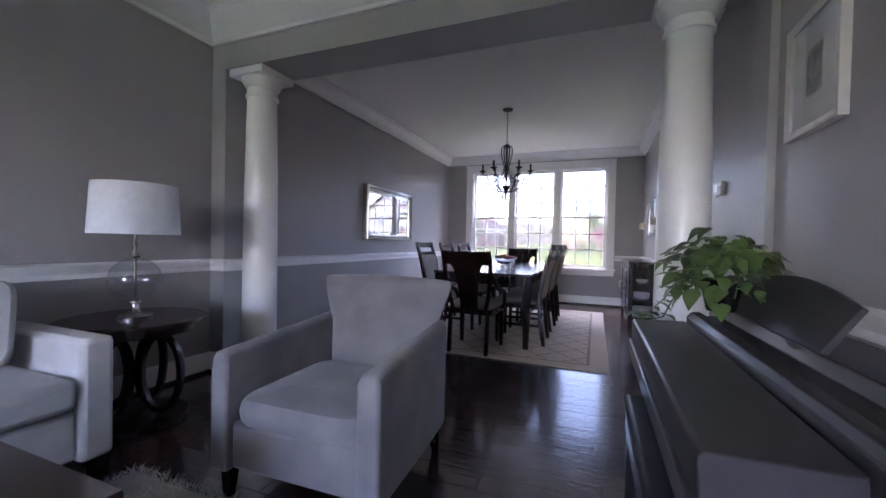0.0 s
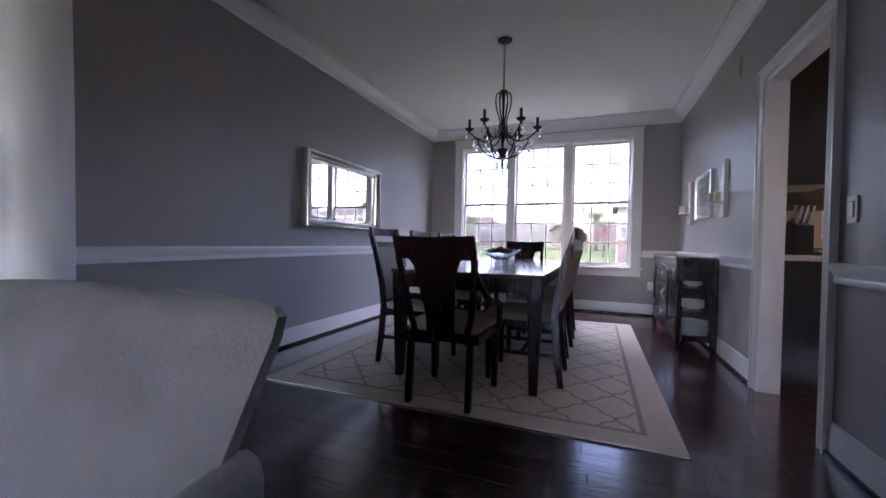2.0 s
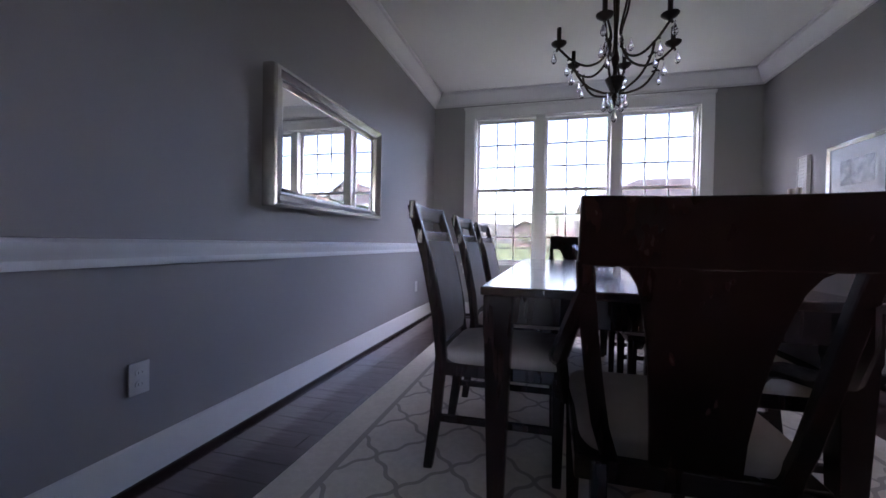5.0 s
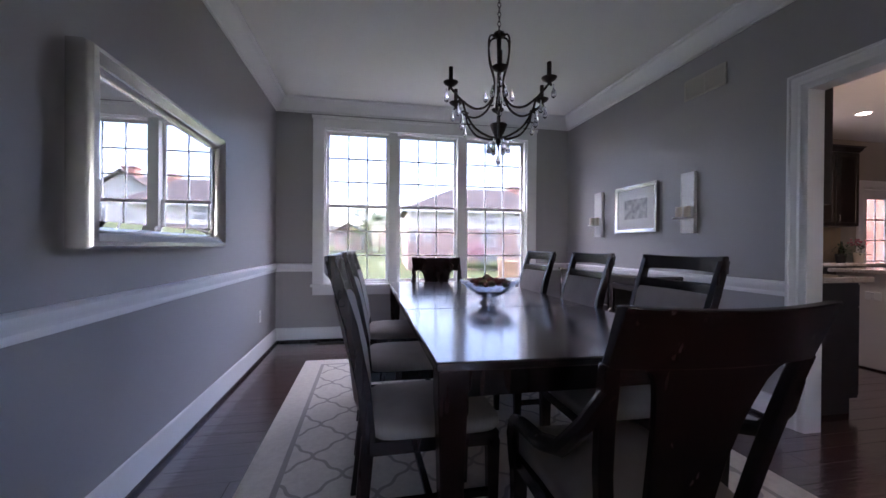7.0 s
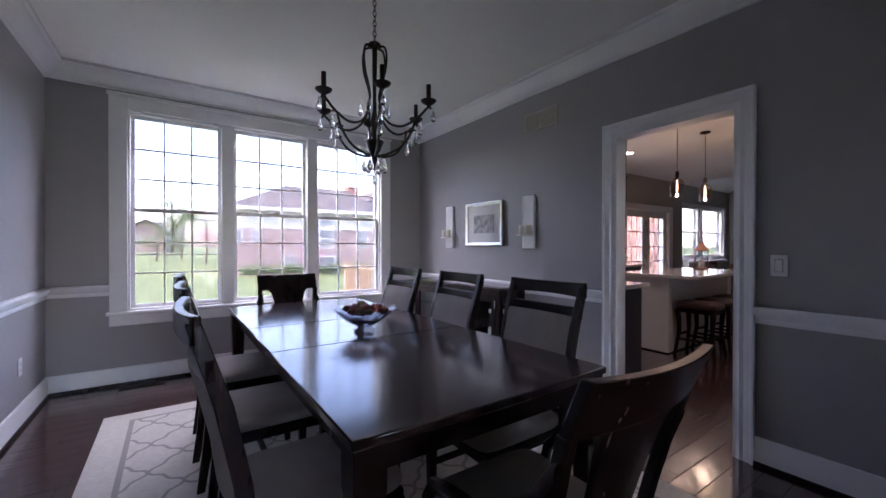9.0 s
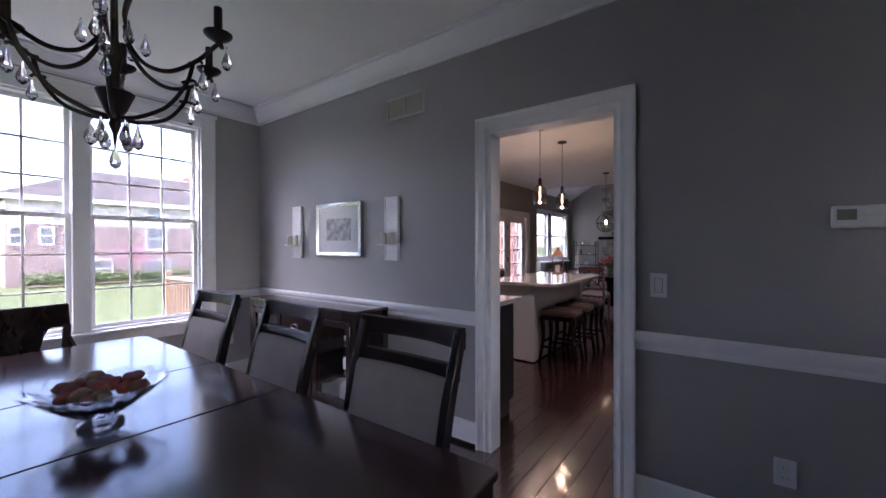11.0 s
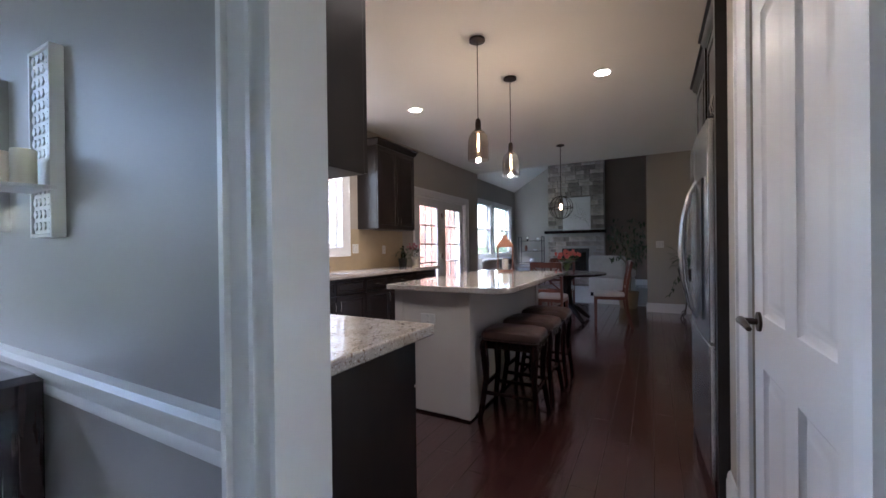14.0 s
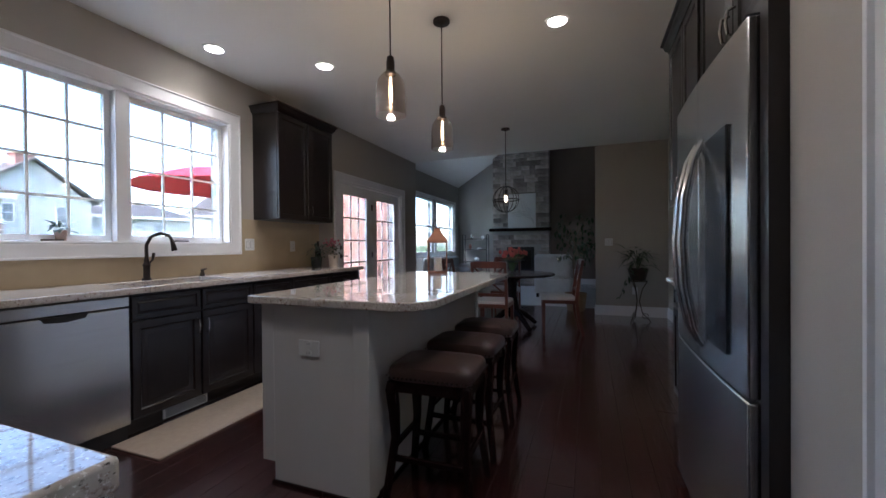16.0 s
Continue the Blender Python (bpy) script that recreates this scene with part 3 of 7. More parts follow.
first = None
for i, y in enumerate((5.14, 5.87, 6.60)):
    for x, r in ((-0.06, 90 + (0, -2, 1)[i]), (-0.86, -90 + (1, 0, -2)[i])):
        m = pose(x, y, RUGZ, 0, 0, r)
        if first is None:
            first = side_chair(m)
        else:
            copy_thing(first, m)


def host_chair(m):
    c = thing("armchair_dining", "dark wooden dining armchair with solid splat and curved arms", "chair", m, "armchairs at the table ends")

    def yz(z):
        return -0.225 - 0.03 * max(0, (0.4 - z)) / 0.4 - 0.15 * max(0, (z - 0.42) / 0.6) ** 1.4
    for s in (-1, 1):
        bm = bmesh.new()
        posts(bm, [(s * (0.185 if z < 0.45 else 0.185 + 0.05 * (z - 0.45) / 0.5), yz(z), z, 0.034, 0.045) for z in (0, 0.12, 0.25, 0.42)])
        finish("leg", bm, WOOD, c, 0.004)
        bm = bmesh.new()
        posts(bm, [(s * (0.16 + 0.075 * ((z - 0.42) / 0.5) ** 0.6), yz(z), z, 0.036, 0.03) for z in (0.421, 0.5, 0.6, 0.7, 0.8, 0.858)])
        finish("stile", bm, WOOD, c, 0.004)
        bm = bmesh.new()
        posts(bm, [(s * 0.215, 0.2, 0, 0.034, 0.034), (s * 0.215, 0.2, 0.41, 0.05, 0.05)])
        finish("leg", bm, WOOD, c, 0.004)
        bm = bmesh.new()
        pts = [(s * 0.225, yz(0.82), 0.80), (s * 0.25, -0.27, 0.72), (s * 0.27, -0.2, 0.635), (s * 0.275, -0.1, 0.60), (s * 0.272, 0.02, 0.585), (s * 0.265, 0.1, 0.56), (s * 0.255, 0.15, 0.50), (s * 0.245, 0.165, 0.42), (s * 0.24, 0.17, 0.385)]
        rr = [0.017, 0.019, 0.021, 0.022, 0.022, 0.021, 0.019, 0.018, 0.018]
        tube(bm, pts, rr, 8)
        finish("arm", bm, WOOD, c)
    boxes("seat_frame", WOOD, [(-0.235, -0.235, 0.37, 0.235, 0.222, 0.425)], c, 0.006)
    bm = bmesh.new()
    cushion(bm, -0.225, 0.225, -0.225, 0.245, 0.425, 0.475, 0.022, front=0.08)
    finish("seat", bm, BEIGEFAB, c)
    # crest rail, bowed, with flared ends
    bm = bmesh.new()
    rings = []
    for k in range(-8, 9):
        f = k / 8
        x = 0.242 * f
        bow = -0.03 * (1 - f * f)
        zt = 0.972 + 0.008 * f * f
        zb = 0.848
        yt, yb = yz(0.975) + bow - 0.012, yz(0.848) + bow
        rings.append([(x, yb - 0.013, zb), (x, yt - 0.016, zt), (x, yt + 0.014, zt), (x, yb + 0.013, zb)])
    loft(bm, rings)
    finish("crest_rail", bm, WOOD, c, 0.004)
    # vase-shaped splat
    bm = bmesh.new()
    rings = []
    for z, w in ((0.425, 0.085), (0.5, 0.088), (0.6, 0.096), (0.7, 0.108), (0.76, 0.12), (0.81, 0.133), (0.838, 0.15), (0.85, 0.17)):
        y = yz(z)
        bow = 0.03 * max(0, (z - 0.5) / 0.36)
        rings.append([(-w, y - 0.01 - bow * 0.4, z), (0, y - 0.012 - bow, z), (w, y - 0.01 - bow * 0.4, z), (w, y + 0.008 - bow * 0.4, z), (0, y + 0.006 - bow, z), (-w, y + 0.008 - bow * 0.4, z)])
    loft(bm, rings)
    finish("splat", bm, WOOD, c, 0.003)
    return c


hc = host_chair(pose(-0.40, 4.60, RUGZ, 0, 0, -1))
copy_thing(hc, pose(-0.445, 7.06, RUGZ, 0, 0, 178))

# rug under the table
bm = bmesh.new()
box(bm, -1.255, -1.57, 0, 1.255, 1.57, RUGZ)
tagged(finish("area_rug", bm, RUG, None, 0.004, pose(-0.415, 5.875, 0.0005)), "cream wool rug with taupe trellis pattern on floor", "rug")


# glass bowl with dried fruit
def bowl():
    b = thing("glass_bowl", "fluted clear glass bowl on the dining table", "bowl", pose(-0.39, 5.82, TZ))
    bm = bmesh.new()
    n = 48

    def ring(r, z, amp, k=0.0):
        return [((r + amp * math.cos(12 * a)) * math.cos(a), (r + amp * math.cos(12 * a)) * math.sin(a), z + k * math.cos(12 * a)) for a in (2 * math.pi * i / n for i in range(n))]
    loft(bm, [ring(0.06, 0, 0), ring(0.058, 0.012, 0), ring(0.035, 0.03, 0), ring(0.075, 0.05, 0.002), ring(0.115, 0.08, 0.005), ring(0.155, 0.115, 0.009, 0.004), ring(0.175, 0.13, 0.011, 0.006), ring(0.170, 0.13, 0.011, 0.006), ring(0.148, 0.114, 0.009, 0.004), ring(0.108, 0.082, 0.005), ring(0.065, 0.056, 0.002), ring(0.02, 0.05, 0)])
    finish("bowl", bm, CRYSTAL, b)
    return b


bowl()
POTP = [material("dried_red_petals", (0.30, 0.06, 0.05), 0.8, second=(0.18, 0.04, 0.04), scale=40, bump=0.4), material("dried_tan_pods", (0.26, 0.17, 0.11), 0.8, second=(0.18, 0.11, 0.07), scale=40, bump=0.4), material("dried_rose_petals", (0.30, 0.11, 0.10), 0.8, second=(0.2, 0.07, 0.07), scale=40, bump=0.4)]
rp = random.Random(3)
ball = None
for i in range(40):
    a, r = rp.uniform(0, 6.28), 0.115 * math.sqrt(rp.random())
    bm = bmesh.new()
    bmesh.ops.create_icosphere(bm, subdivisions=2, radius=rp.uniform(0.017, 0.027))
    for v in bm.verts:
        v.co *= 1 + 0.25 * noise.noise(v.co * 60 + Vector((i, 0, 0)))
        v.co.z *= 0.8
    z = TZ + 0.085 + 0.055 * (1 - (r / 0.12) ** 2) * rp.uniform(0.4, 1.1) + r * 0.25
    tagged(finish("potpourri", bm, POTP[i % 3], None, 0, pose(-0.39 + r * math.cos(a), 5.82 + r * math.sin(a), z)), "dried red and tan potpourri pod in bowl", "potpourri", "potpourri in the glass bowl")


# ---- chandelier ----
def chandelier():
    c = thing("chandelier", "dark bronze six-arm chandelier with crystal drops", "chandelier", pose(-0.372, 5.73, 0))
    bm = bmesh.new()
    lathe(bm, [(0.0, H - 0.03), (0.02, H - 0.032), (0.062, H - 0.015), (0.066, H - 0.001)], 24)
    finish("canopy", bm, BRONZE, c)
    bm = bmesh.new()
    z, i = H - 0.03, 0
    while z > 2.33:
        pts = []
        for k in range(10):
            a = 2 * math.pi * k / 10
            u, v = 0.009 * math.cos(a), 0.017 * math.sin(a)
            pts.append((u, 0, z - 0.017 + v) if i % 2 else (0, u, z - 0.017 + v))
        tube(bm, pts, 0.0022, 5, True)
        z -= 0.027
        i += 1
    finish("chain", bm, BRONZE, c)
    bm = bmesh.new()
    lathe(bm, [(0.004, 2.325), (0.03, 2.32), (0.038, 2.305), (0.014, 2.29), (0.012, 2.2), (0.009, 2.1), (0.01, 1.96), (0.017, 1.93), (0.021, 1.9), (0.01, 1.85), (0.012, 1.80), (0.022, 1.78), (0.045, 1.80), (0.05, 1.795), (0.03, 1.745), (0.012, 1.715), (0.016, 1.70), (0.006, 1.67), (0.003, 1.64)], 20)
    finish("stem", bm, BRONZE, c)
    for k in range(6):
        a = radians(60 * k + 12)
        ca, sa = math.cos(a), math.sin(a)
        bm = bmesh.new()
        prof = [(0.022, 2.30), (0.055, 2.295), (0.068, 2.25), (0.062, 2.17), (0.036, 2.08), (0.028, 2.03), (0.04, 2.0)]
        tube(bm, smooth_path([(r * ca, r * sa, z) for r, z in prof]), 0.0058, 6)
        finish("cage_rod", bm, BRONZE, c)
        bm = bmesh.new()
        prof = [(0.03, 2.0), (0.045, 1.94), (0.09, 1.885), (0.16, 1.868), (0.24, 1.905), (0.30, 1.958), (0.312, 1.945)]
        tube(bm, smooth_path([(r * ca, r * sa, z) for r, z in prof]), 0.0065, 6)
        prof = [(0.02, 1.72), (0.07, 1.725), (0.15, 1.76), (0.205, 1.83), (0.225, 1.89)]
        tube(bm, smooth_path([(r * ca, r * sa, z) for r, z in prof]), 0.0065, 6)
        for r, z in ((0.225, 1.895), (0.205, 1.835)):
            tube(bm, [((r - 0.012) * ca, (r - 0.012) * sa, z), ((r + 0.02) * ca, (r + 0.02) * sa, z + 0.008), ((r + 0.028) * ca, (r + 0.028) * sa, z + 0.002)], 0.005, 6)
        finish("arm", bm, BRONZE, c)
        bm = bmesh.new()
        lathe(bm, [(0.006, 1.955), (0.012, 1.965), (0.03, 1.975), (0.04, 1.985), (0.041, 1.99), (0.012, 1.988), (0.012, 2.07), (0.010, 2.072), (0.003, 2.073)], 14, (0.30 * ca, 0.30 * sa, 0))
        finish("candle_cup", bm, BRONZE, c)

    def drop(x, y, z, s=1.0):
        bm = bmesh.new()
        lathe(bm, [(0.001, z), (0.003 * s, z - 0.006 * s), (0.0045 * s, z - 0.02 * s), (0.013 * s, z - 0.045 * s), (0.015 * s, z - 0.055 * s), (0.010 * s, z - 0.068 * s), (0.002, z - 0.074 * s)], 8, (x, y, 0))
        finish("crystal_drop", bm, CRYSTAL, c, smooth=False)
    for k in range(6):
        a = radians(60 * k + 12)
        drop(0.325 * math.cos(a), 0.325 * math.sin(a), 1.95)
        drop(0.255 * math.cos(a), 0.255 * math.sin(a), 1.885)
        drop(0.23 * math.cos(a), 0.23 * math.sin(a), 1.83, 0.9)
        a += radians(30)
        drop(0.055 * math.cos(a), 0.055 * math.sin(a), 1.71, 1.1)
        drop(0.075 * math.cos(a), 0.075 * math.sin(a), 2.0, 1.0)
    drop(0, 0, 1.645, 1.1)


chandelier()


# ---- wall things of the dining room ----
def mirror():
    m = thing("wall_mirror", "rectangular wall mirror in a broad silver frame", "mirror")
    y0, y1, z0, z1 = 5.155, 6.465, 1.078, 1.81
    x = XL - 0.043
    prof = [(0, 0.0435), (0, 0.10), (0.012, 0.125), (0.03, 0.13), (0.06, 0.105), (0.07, 0.108), (0.082, 0.085), (0.082, 0.07)]
    boxes("backing", BLACKMAT, [(XL + 0.001, y0 + 0.012, z0 + 0.012, x + 0.0705, y1 - 0.012, z1 - 0.012)], m)
    bm = bmesh.new()
    loft(bm, [[(x + d, cy + sy * o, cz2 + sz * o) for o, d in prof] for cy, cz2, sy, sz in ((y0, z0, 1, 1), (y1, z0, -1, 1), (y1, z1, -1, -1), (y0, z1, 1, -1))], closed=True)
    finish("frame", bm, SILVER, m)
    a = 0.08
    bm = bmesh.new()
    rr = [[(x + d, y0 + a + e, z0 + a + e), (x + d, y1 - a - e, z0 + a + e), (x + d, y1 - a - e, z1 - a - e), (x + d, y0 + a + e, z1 - a - e)] for d, e in ((0.072, 0), (0.082, 0), (0.086, 0.025))]
    loft(bm, rr)
    finish("glass", bm, MIRROR, m, smooth=False)


mirror()


def plate(name, label, x, y, z, face, w=0.075, h=0.118, kind="outlet"):
    """A wall plate; face: rotation that turns its front (local -y) out of the wall."""
    p = thing(name, label, kind, pose(x, y, z, 0, 0, face))
    boxes("plate", PLASTIC, [(-w / 2, -0.007, -h / 2, w / 2, 0, h / 2)], p, 0.003)
    if kind == "outlet":
        for dz in (-0.021, 0.021):
            bm = bmesh.new()
            slab(bm, [(0.017 * math.cos(a), dz + 0.0145 * math.sin(a)) for a in (2 * math.pi * i / 16 for i in range(16))], "y", -0.010, -0.006)
            finish("socket", bm, PLASTIC, p)
            boxes("slot", BLACKMAT, [(-0.0075, -0.0105, dz - 0.004, -0.0055, -0.0098, dz + 0.004), (0.0055, -0.0105, dz - 0.004, 0.0075, -0.0098, dz + 0.004)], p)
    else:
        n = max(1, round(w / 0.075))
        for i in range(n):
            cx = (i - (n - 1) / 2) * 0.046
            boxes("gap", GAPGREY, [(cx - 0.0185, -0.0075, -0.0355, cx + 0.0185, -0.006, 0.0355)], p)
            boxes("rocker", PLASTIC, [(cx - 0.016, -0.0115, -0.033, cx + 0.016, -0.006, 0.033)], p, 0.003)
    return p


plate("wall_outlet", "white electrical outlet on grey wall", XL, 4.535, 0.395, 90)
plate("wall_outlet", "white electrical outlet on grey wall", XL, 7.62, 0.41, 90)
plate("wall_outlet", "white electrical outlet on grey wall", 1.14, YB, 0.41, 0)
plate("wall_outlet", "white electrical outlet on grey wall", XR, 4.03, 0.36, -90)
plate("light_switch", "white rocker light switch on grey wall", XR, 4.506, 1.132, -90, kind="switch")

th = thing("thermostat", "white wall thermostat with small grey display", "thermostat", pose(XR, 3.82, 1.44, 0, 0, -90))
boxes("body", PLASTIC, [(-0.075, -0.028, -0.045, 0.075, 0, 0.045)], th, 0.008)
boxes("display", material("lcd_grey", (0.22, 0.25, 0.2), 0.2, scale=5), [(-0.06, -0.030, -0.012, -0.005, -0.027, 0.03)], th)
boxes("button", PLASTIC, [(0.015, -0.031, 0.0, 0.035, -0.027, 0.012), (0.042, -0.031, 0.0, 0.062, -0.027, 0.012)], th, 0.002)

VENT = material("tan_grey_grille", (0.46, 0.43, 0.37), 0.5, second=(0.40, 0.37, 0.32), scale=10)
vt = thing("wall_vent", "tan-grey painted return air grille high on wall", "vent", pose(XR, 6.185, 2.381, 0, 0, -90))
bm = bmesh.new()
frame_bars(bm, -0.19, 0.19, -0.082, 0.082, -0.012, 0, 0.018)
box(bm, -0.008, -0.011, -0.064, 0.008, 0, 0.064)
finish("frame", bm, VENT, vt, 0.002)
# thin dark sheet on the wall paints the shade between the slats
boxes("shade_backing", GAP, [(-0.172, -0.002, -0.064, 0.172, -0.0005, 0.064)], vt)
bm = bmesh.new()
for i in range(16):
    z = -0.06 + i * 0.008
    box(bm, -0.172, -0.008, z, 0.172, -0.002, z + 0.0045)
finish("slat", bm, VENT, vt)

fv = thing("floor_vent", "dark metal floor register below the window", "vent")
boxes("frame", BRONZE, [(0.70, 8.10, 0, 1.02, 8.20, 0.006)], fv, 0.002)
boxes("slat", BLACKMAT, [(0.715 + i * 0.02, 8.115, 0.006, 0.725 + i * 0.02, 8.185, 0.0075) for i in range(15)], fv)
fv2 = copy_thing(fv, pose(-2.35, 0.0, 0.0))


def wall_picture(y0, y1, z0, z1, frame_mat, depth, name, label, w=0.035, mount=0.10):
    p = thing(name, label, "picture")
    x = XR
    prof = [(0, 0), (0, depth), (w * 0.3, depth + 0.004), (w, depth - 0.006), (w, 0)]
    bm = bmesh.new()
    loft(bm, [[(x - d, cy + sy * o, cz2 + sz * o) for o, d in prof] for cy, cz2, sy, sz in ((y0, z0, 1, 1), (y1, z0, -1, 1), (y1, z1, -1, -1), (y0, z1, 1, -1))], closed=True)
    finish("frame", bm, frame_mat, p)
    boxes("mount", PAPER, [(x - depth + 0.016, y0 + w - 0.002, z0 + w - 0.002, x - 0.001, y1 - w + 0.002, z1 - w + 0.002)], p)
    k = mount
    boxes("print", PRINT, [(x - depth + 0.014, y0 + w + k, z0 + w + k, x - depth + 0.0155, y1 - w - k, z1 - w - k)], p)
    g = boxes("glazing", PICGLASS, [(x - depth + 0.008, y0 + w - 0.001, z0 + w - 0.001, x - depth + 0.010, y1 - w + 0.001, z1 - w + 0.001)], p)
    g.visible_shadow = False
    return p


wall_picture(6.65, 7.245, 1.245, 1.705, SILVER, 0.035, "framed_picture", "mirror-silver framed grey floral print on wall")
wall_picture(2.47, 2.86, 1.50, 1.955, material("pale_wood_frame", (0.55, 0.53, 0.50), 0.45, scale=8), 0.03, "framed_sketch", "pale wood framed pencil sketch on grey wall", 0.03, 0.11)


def sconce(y):
    s = thing("candle_sconce", "white pierced wall sconce holding three ivory candles", "sconce", pose(XR, y, 1.22, 0, 0, -90), "candle sconces beside the picture")
    bm = bmesh.new()
    frame_bars(bm, -0.068, 0.068, 0, 0.49, -0.03, 0, 0.010)
    box(bm, -0.058, -0.024, 0.01, 0.058, -0.002, 0.48)
    finish("back_plate", bm, WHITE, s, 0.002)
    bm = bmesh.new()
    for i in range(4):
        for j in range(15):
            if 0.14 < 0.03 + j * 0.031 < 0.2:
                continue
            cx, cz2 = -0.042 + i * 0.028, 0.03 + j * 0.031
            ro = [(cx + 0.010 * math.cos(a) * (1 + 0.2 * math.cos(4 * a)), cz2 + 0.011 * math.sin(a)) for a in (2 * math.pi * q / 10 for q in range(10))]
            slab(bm, ro, "y", -0.0275, -0.0238)
    finish("relief", bm, WHITE, s)
    bm = bmesh.new()
    slab(bm, [(-0.075, -0.02)] + [(0.075 * math.cos(a), -0.075 + 0.065 * math.sin(a)) for a in (math.pi + math.pi * q / 12 for q in range(13))] + [(0.075, -0.02)], "z", 0.118, 0.128)
    finish("tray", bm, WHITE, s, 0.002)
    for cx, cy, h in ((-0.045, -0.07, 0.085), (0.0, -0.105, 0.08), (0.045, -0.07, 0.085)):
        bm = bmesh.new()
        lathe(bm, [(0.023, 0.128), (0.024, 0.13), (0.024, 0.126 + h), (0.021, 0.128 + h), (0.005, 0.122 + h)], 18, (cx, cy, 0))
        finish("candle", bm, CANDLE, s)
    return s


sc = sconce(6.315)
copy_thing(sc, pose(XR, 7.56, 1.22, 0, 0, -90))


# ---- glazed buffet ----
def buffet():
    b = thing("buffet_cabinet", "dark cherry buffet with glass doors and three drawers", "cabinet", pose(1.445, 7.09, 0, 0, 0, -90))
    # local x along the wall (+x towards the opening), -y out of the wall
    w, d, h = 1.46, 0.33, 0.865
    x0, x1 = -w / 2, w / 2
    boxes("top", TABLETOP, [(x0 - 0.015, -d - 0.012, h - 0.022, x1 + 0.015, 0, h)], b, 0.004)
    bm = bmesh.new()
    for x in (x0, x1 - 0.05):
        for y in (-d, -0.05):
            posts(bm, [(x + 0.025, y + 0.025, 0, 0.04, 0.04), (x + 0.025, y + 0.025, 0.1, 0.05, 0.05), (x + 0.025, y + 0.025, h - 0.023, 0.05, 0.05)])
    box(bm, x0 + 0.05, -d + 0.004, h - 0.085, x1 - 0.05, -d + 0.03, h - 0.023)
    box(bm, x0 + 0.05, -d + 0.004, 0.1, x1 - 0.05, -d + 0.03, 0.15)
    box(bm, x0 + 0.05, -0.02, 0.1, x1 - 0.05, -0.004, h - 0.023)
    for x in (x0 + 0.008, x1 - 0.03):
        box(bm, x, -d + 0.05, h - 0.085, x + 0.022, -0.05, h - 0.023)
        box(bm, x, -d + 0.05, 0.1, x + 0.022, -0.05, 0.15)
    box(bm, x0 + 0.03, -d + 0.03, 0.11, x1 - 0.03, -0.02, 0.13)
    for x in (-0.225, 0.205):
        box(bm, x, -d + 0.005, 0.15, x + 0.02, -0.02, h - 0.085)
    finish("body", bm, WOOD, b, 0.003)
    for x in (x0 + 0.015, x1 - 0.02):
        g = boxes("side_glass", THINGLASS, [(x, -d + 0.045, 0.15, x + 0.004, -0.05, h - 0.085)], b)
        g.visible_shadow = False
    for z in (0.37, 0.58):
        for a, c in ((x0 + 0.03, -0.23), (0.23, x1 - 0.03)):
            g = boxes("shelf", THINGLASS, [(a, -d + 0.05, z, c, -0.03, z + 0.006)], b)
            g.visible_shadow = False
    for i in range(3):
        z0 = 0.157 + i * 0.208
        dr = boxes("drawer", WOOD, [(-0.203, -d - 0.004, z0, 0.203, -d + 0.02, z0 + 0.19)], b, 0.004)
        boxes("drawer_trim", NICKEL, [(-0.2, -d - 0.008, z0 + 0.192, 0.2, -d + 0.002, z0 + 0.199)], b, 0.001)
        bm = bmesh.new()
        tube(bm, [(0.045 * math.cos(a), -d - 0.012, z0 + 0.1 + 0.017 * math.sin(a)) for a in (2 * math.pi * q / 20 for q in range(20))], 0.0055, 6, True)
        finish("handle", bm, NICKEL, dr)
    for s in (-1, 1):
        a, c = (x0 + 0.052, -0.228) if s < 0 else (0.228, x1 - 0.052)
        bm = bmesh.new()
        frame_bars(bm, a, c, 0.152, h - 0.088, -d - 0.004, -d + 0.018, 0.05)
        door = finish("door", bm, WOOD, b, 0.003)
        g = boxes("door_glass", THINGLASS, [(a + 0.045, -d + 0.004, 0.197, c - 0.045, -d + 0.008, h - 0.133)], door)
        g.visible_shadow = False
        hx = c - 0.025 if s < 0 else a + 0.025
        bm = bmesh.new()
        tube(bm, [(hx, -d - 0.004, 0.40), (hx, -d - 0.03, 0.42), (hx, -d - 0.036, 0.47), (hx, -d - 0.03, 0.52), (hx, -d - 0.004, 0.54)], 0.006, 8)
        finish("handle", bm, NICKEL, door)
        for z in (0.25, 0.68):
            ex = a - 0.004 if s < 0 else c - 0.004
            boxes("hinge", NICKEL, [(ex, -d - 0.010, z, ex + 0.01, -d - 0.002, z + 0.07)], door, 0.002)


buffet()


def plates(y, z, n, r, name="plate_stack", label="stack of white china dinner plates in buffet"):
    bm = bmesh.new()
    for i in range(n):
        lathe(bm, [(0.001, 0.003), (r * 0.55, 0.002), (r * 0.62, 0.004), (r, 0.018), (r, 0.021), (r * 0.6, 0.008), (0.001, 0.007)], 28, (0, 0, i * 0.0105))
    tagged(finish(name, bm, CERAMIC, None, 0, pose(1.29, y, z)), label, "plates", "china in the buffet")


plates(6.56, 0.1305, 12, 0.125)
plates(6.80, 0.1305, 8, 0.11)
plates(6.56, 0.3765, 7, 0.095)
plates(7.55, 0.1305, 6, 0.12)
plates(7.56, 0.3765, 4, 0.10)
plates(6.58, 0.5865, 3, 0.075, "bowl_stack", "small stack of white china bowls in buffet")


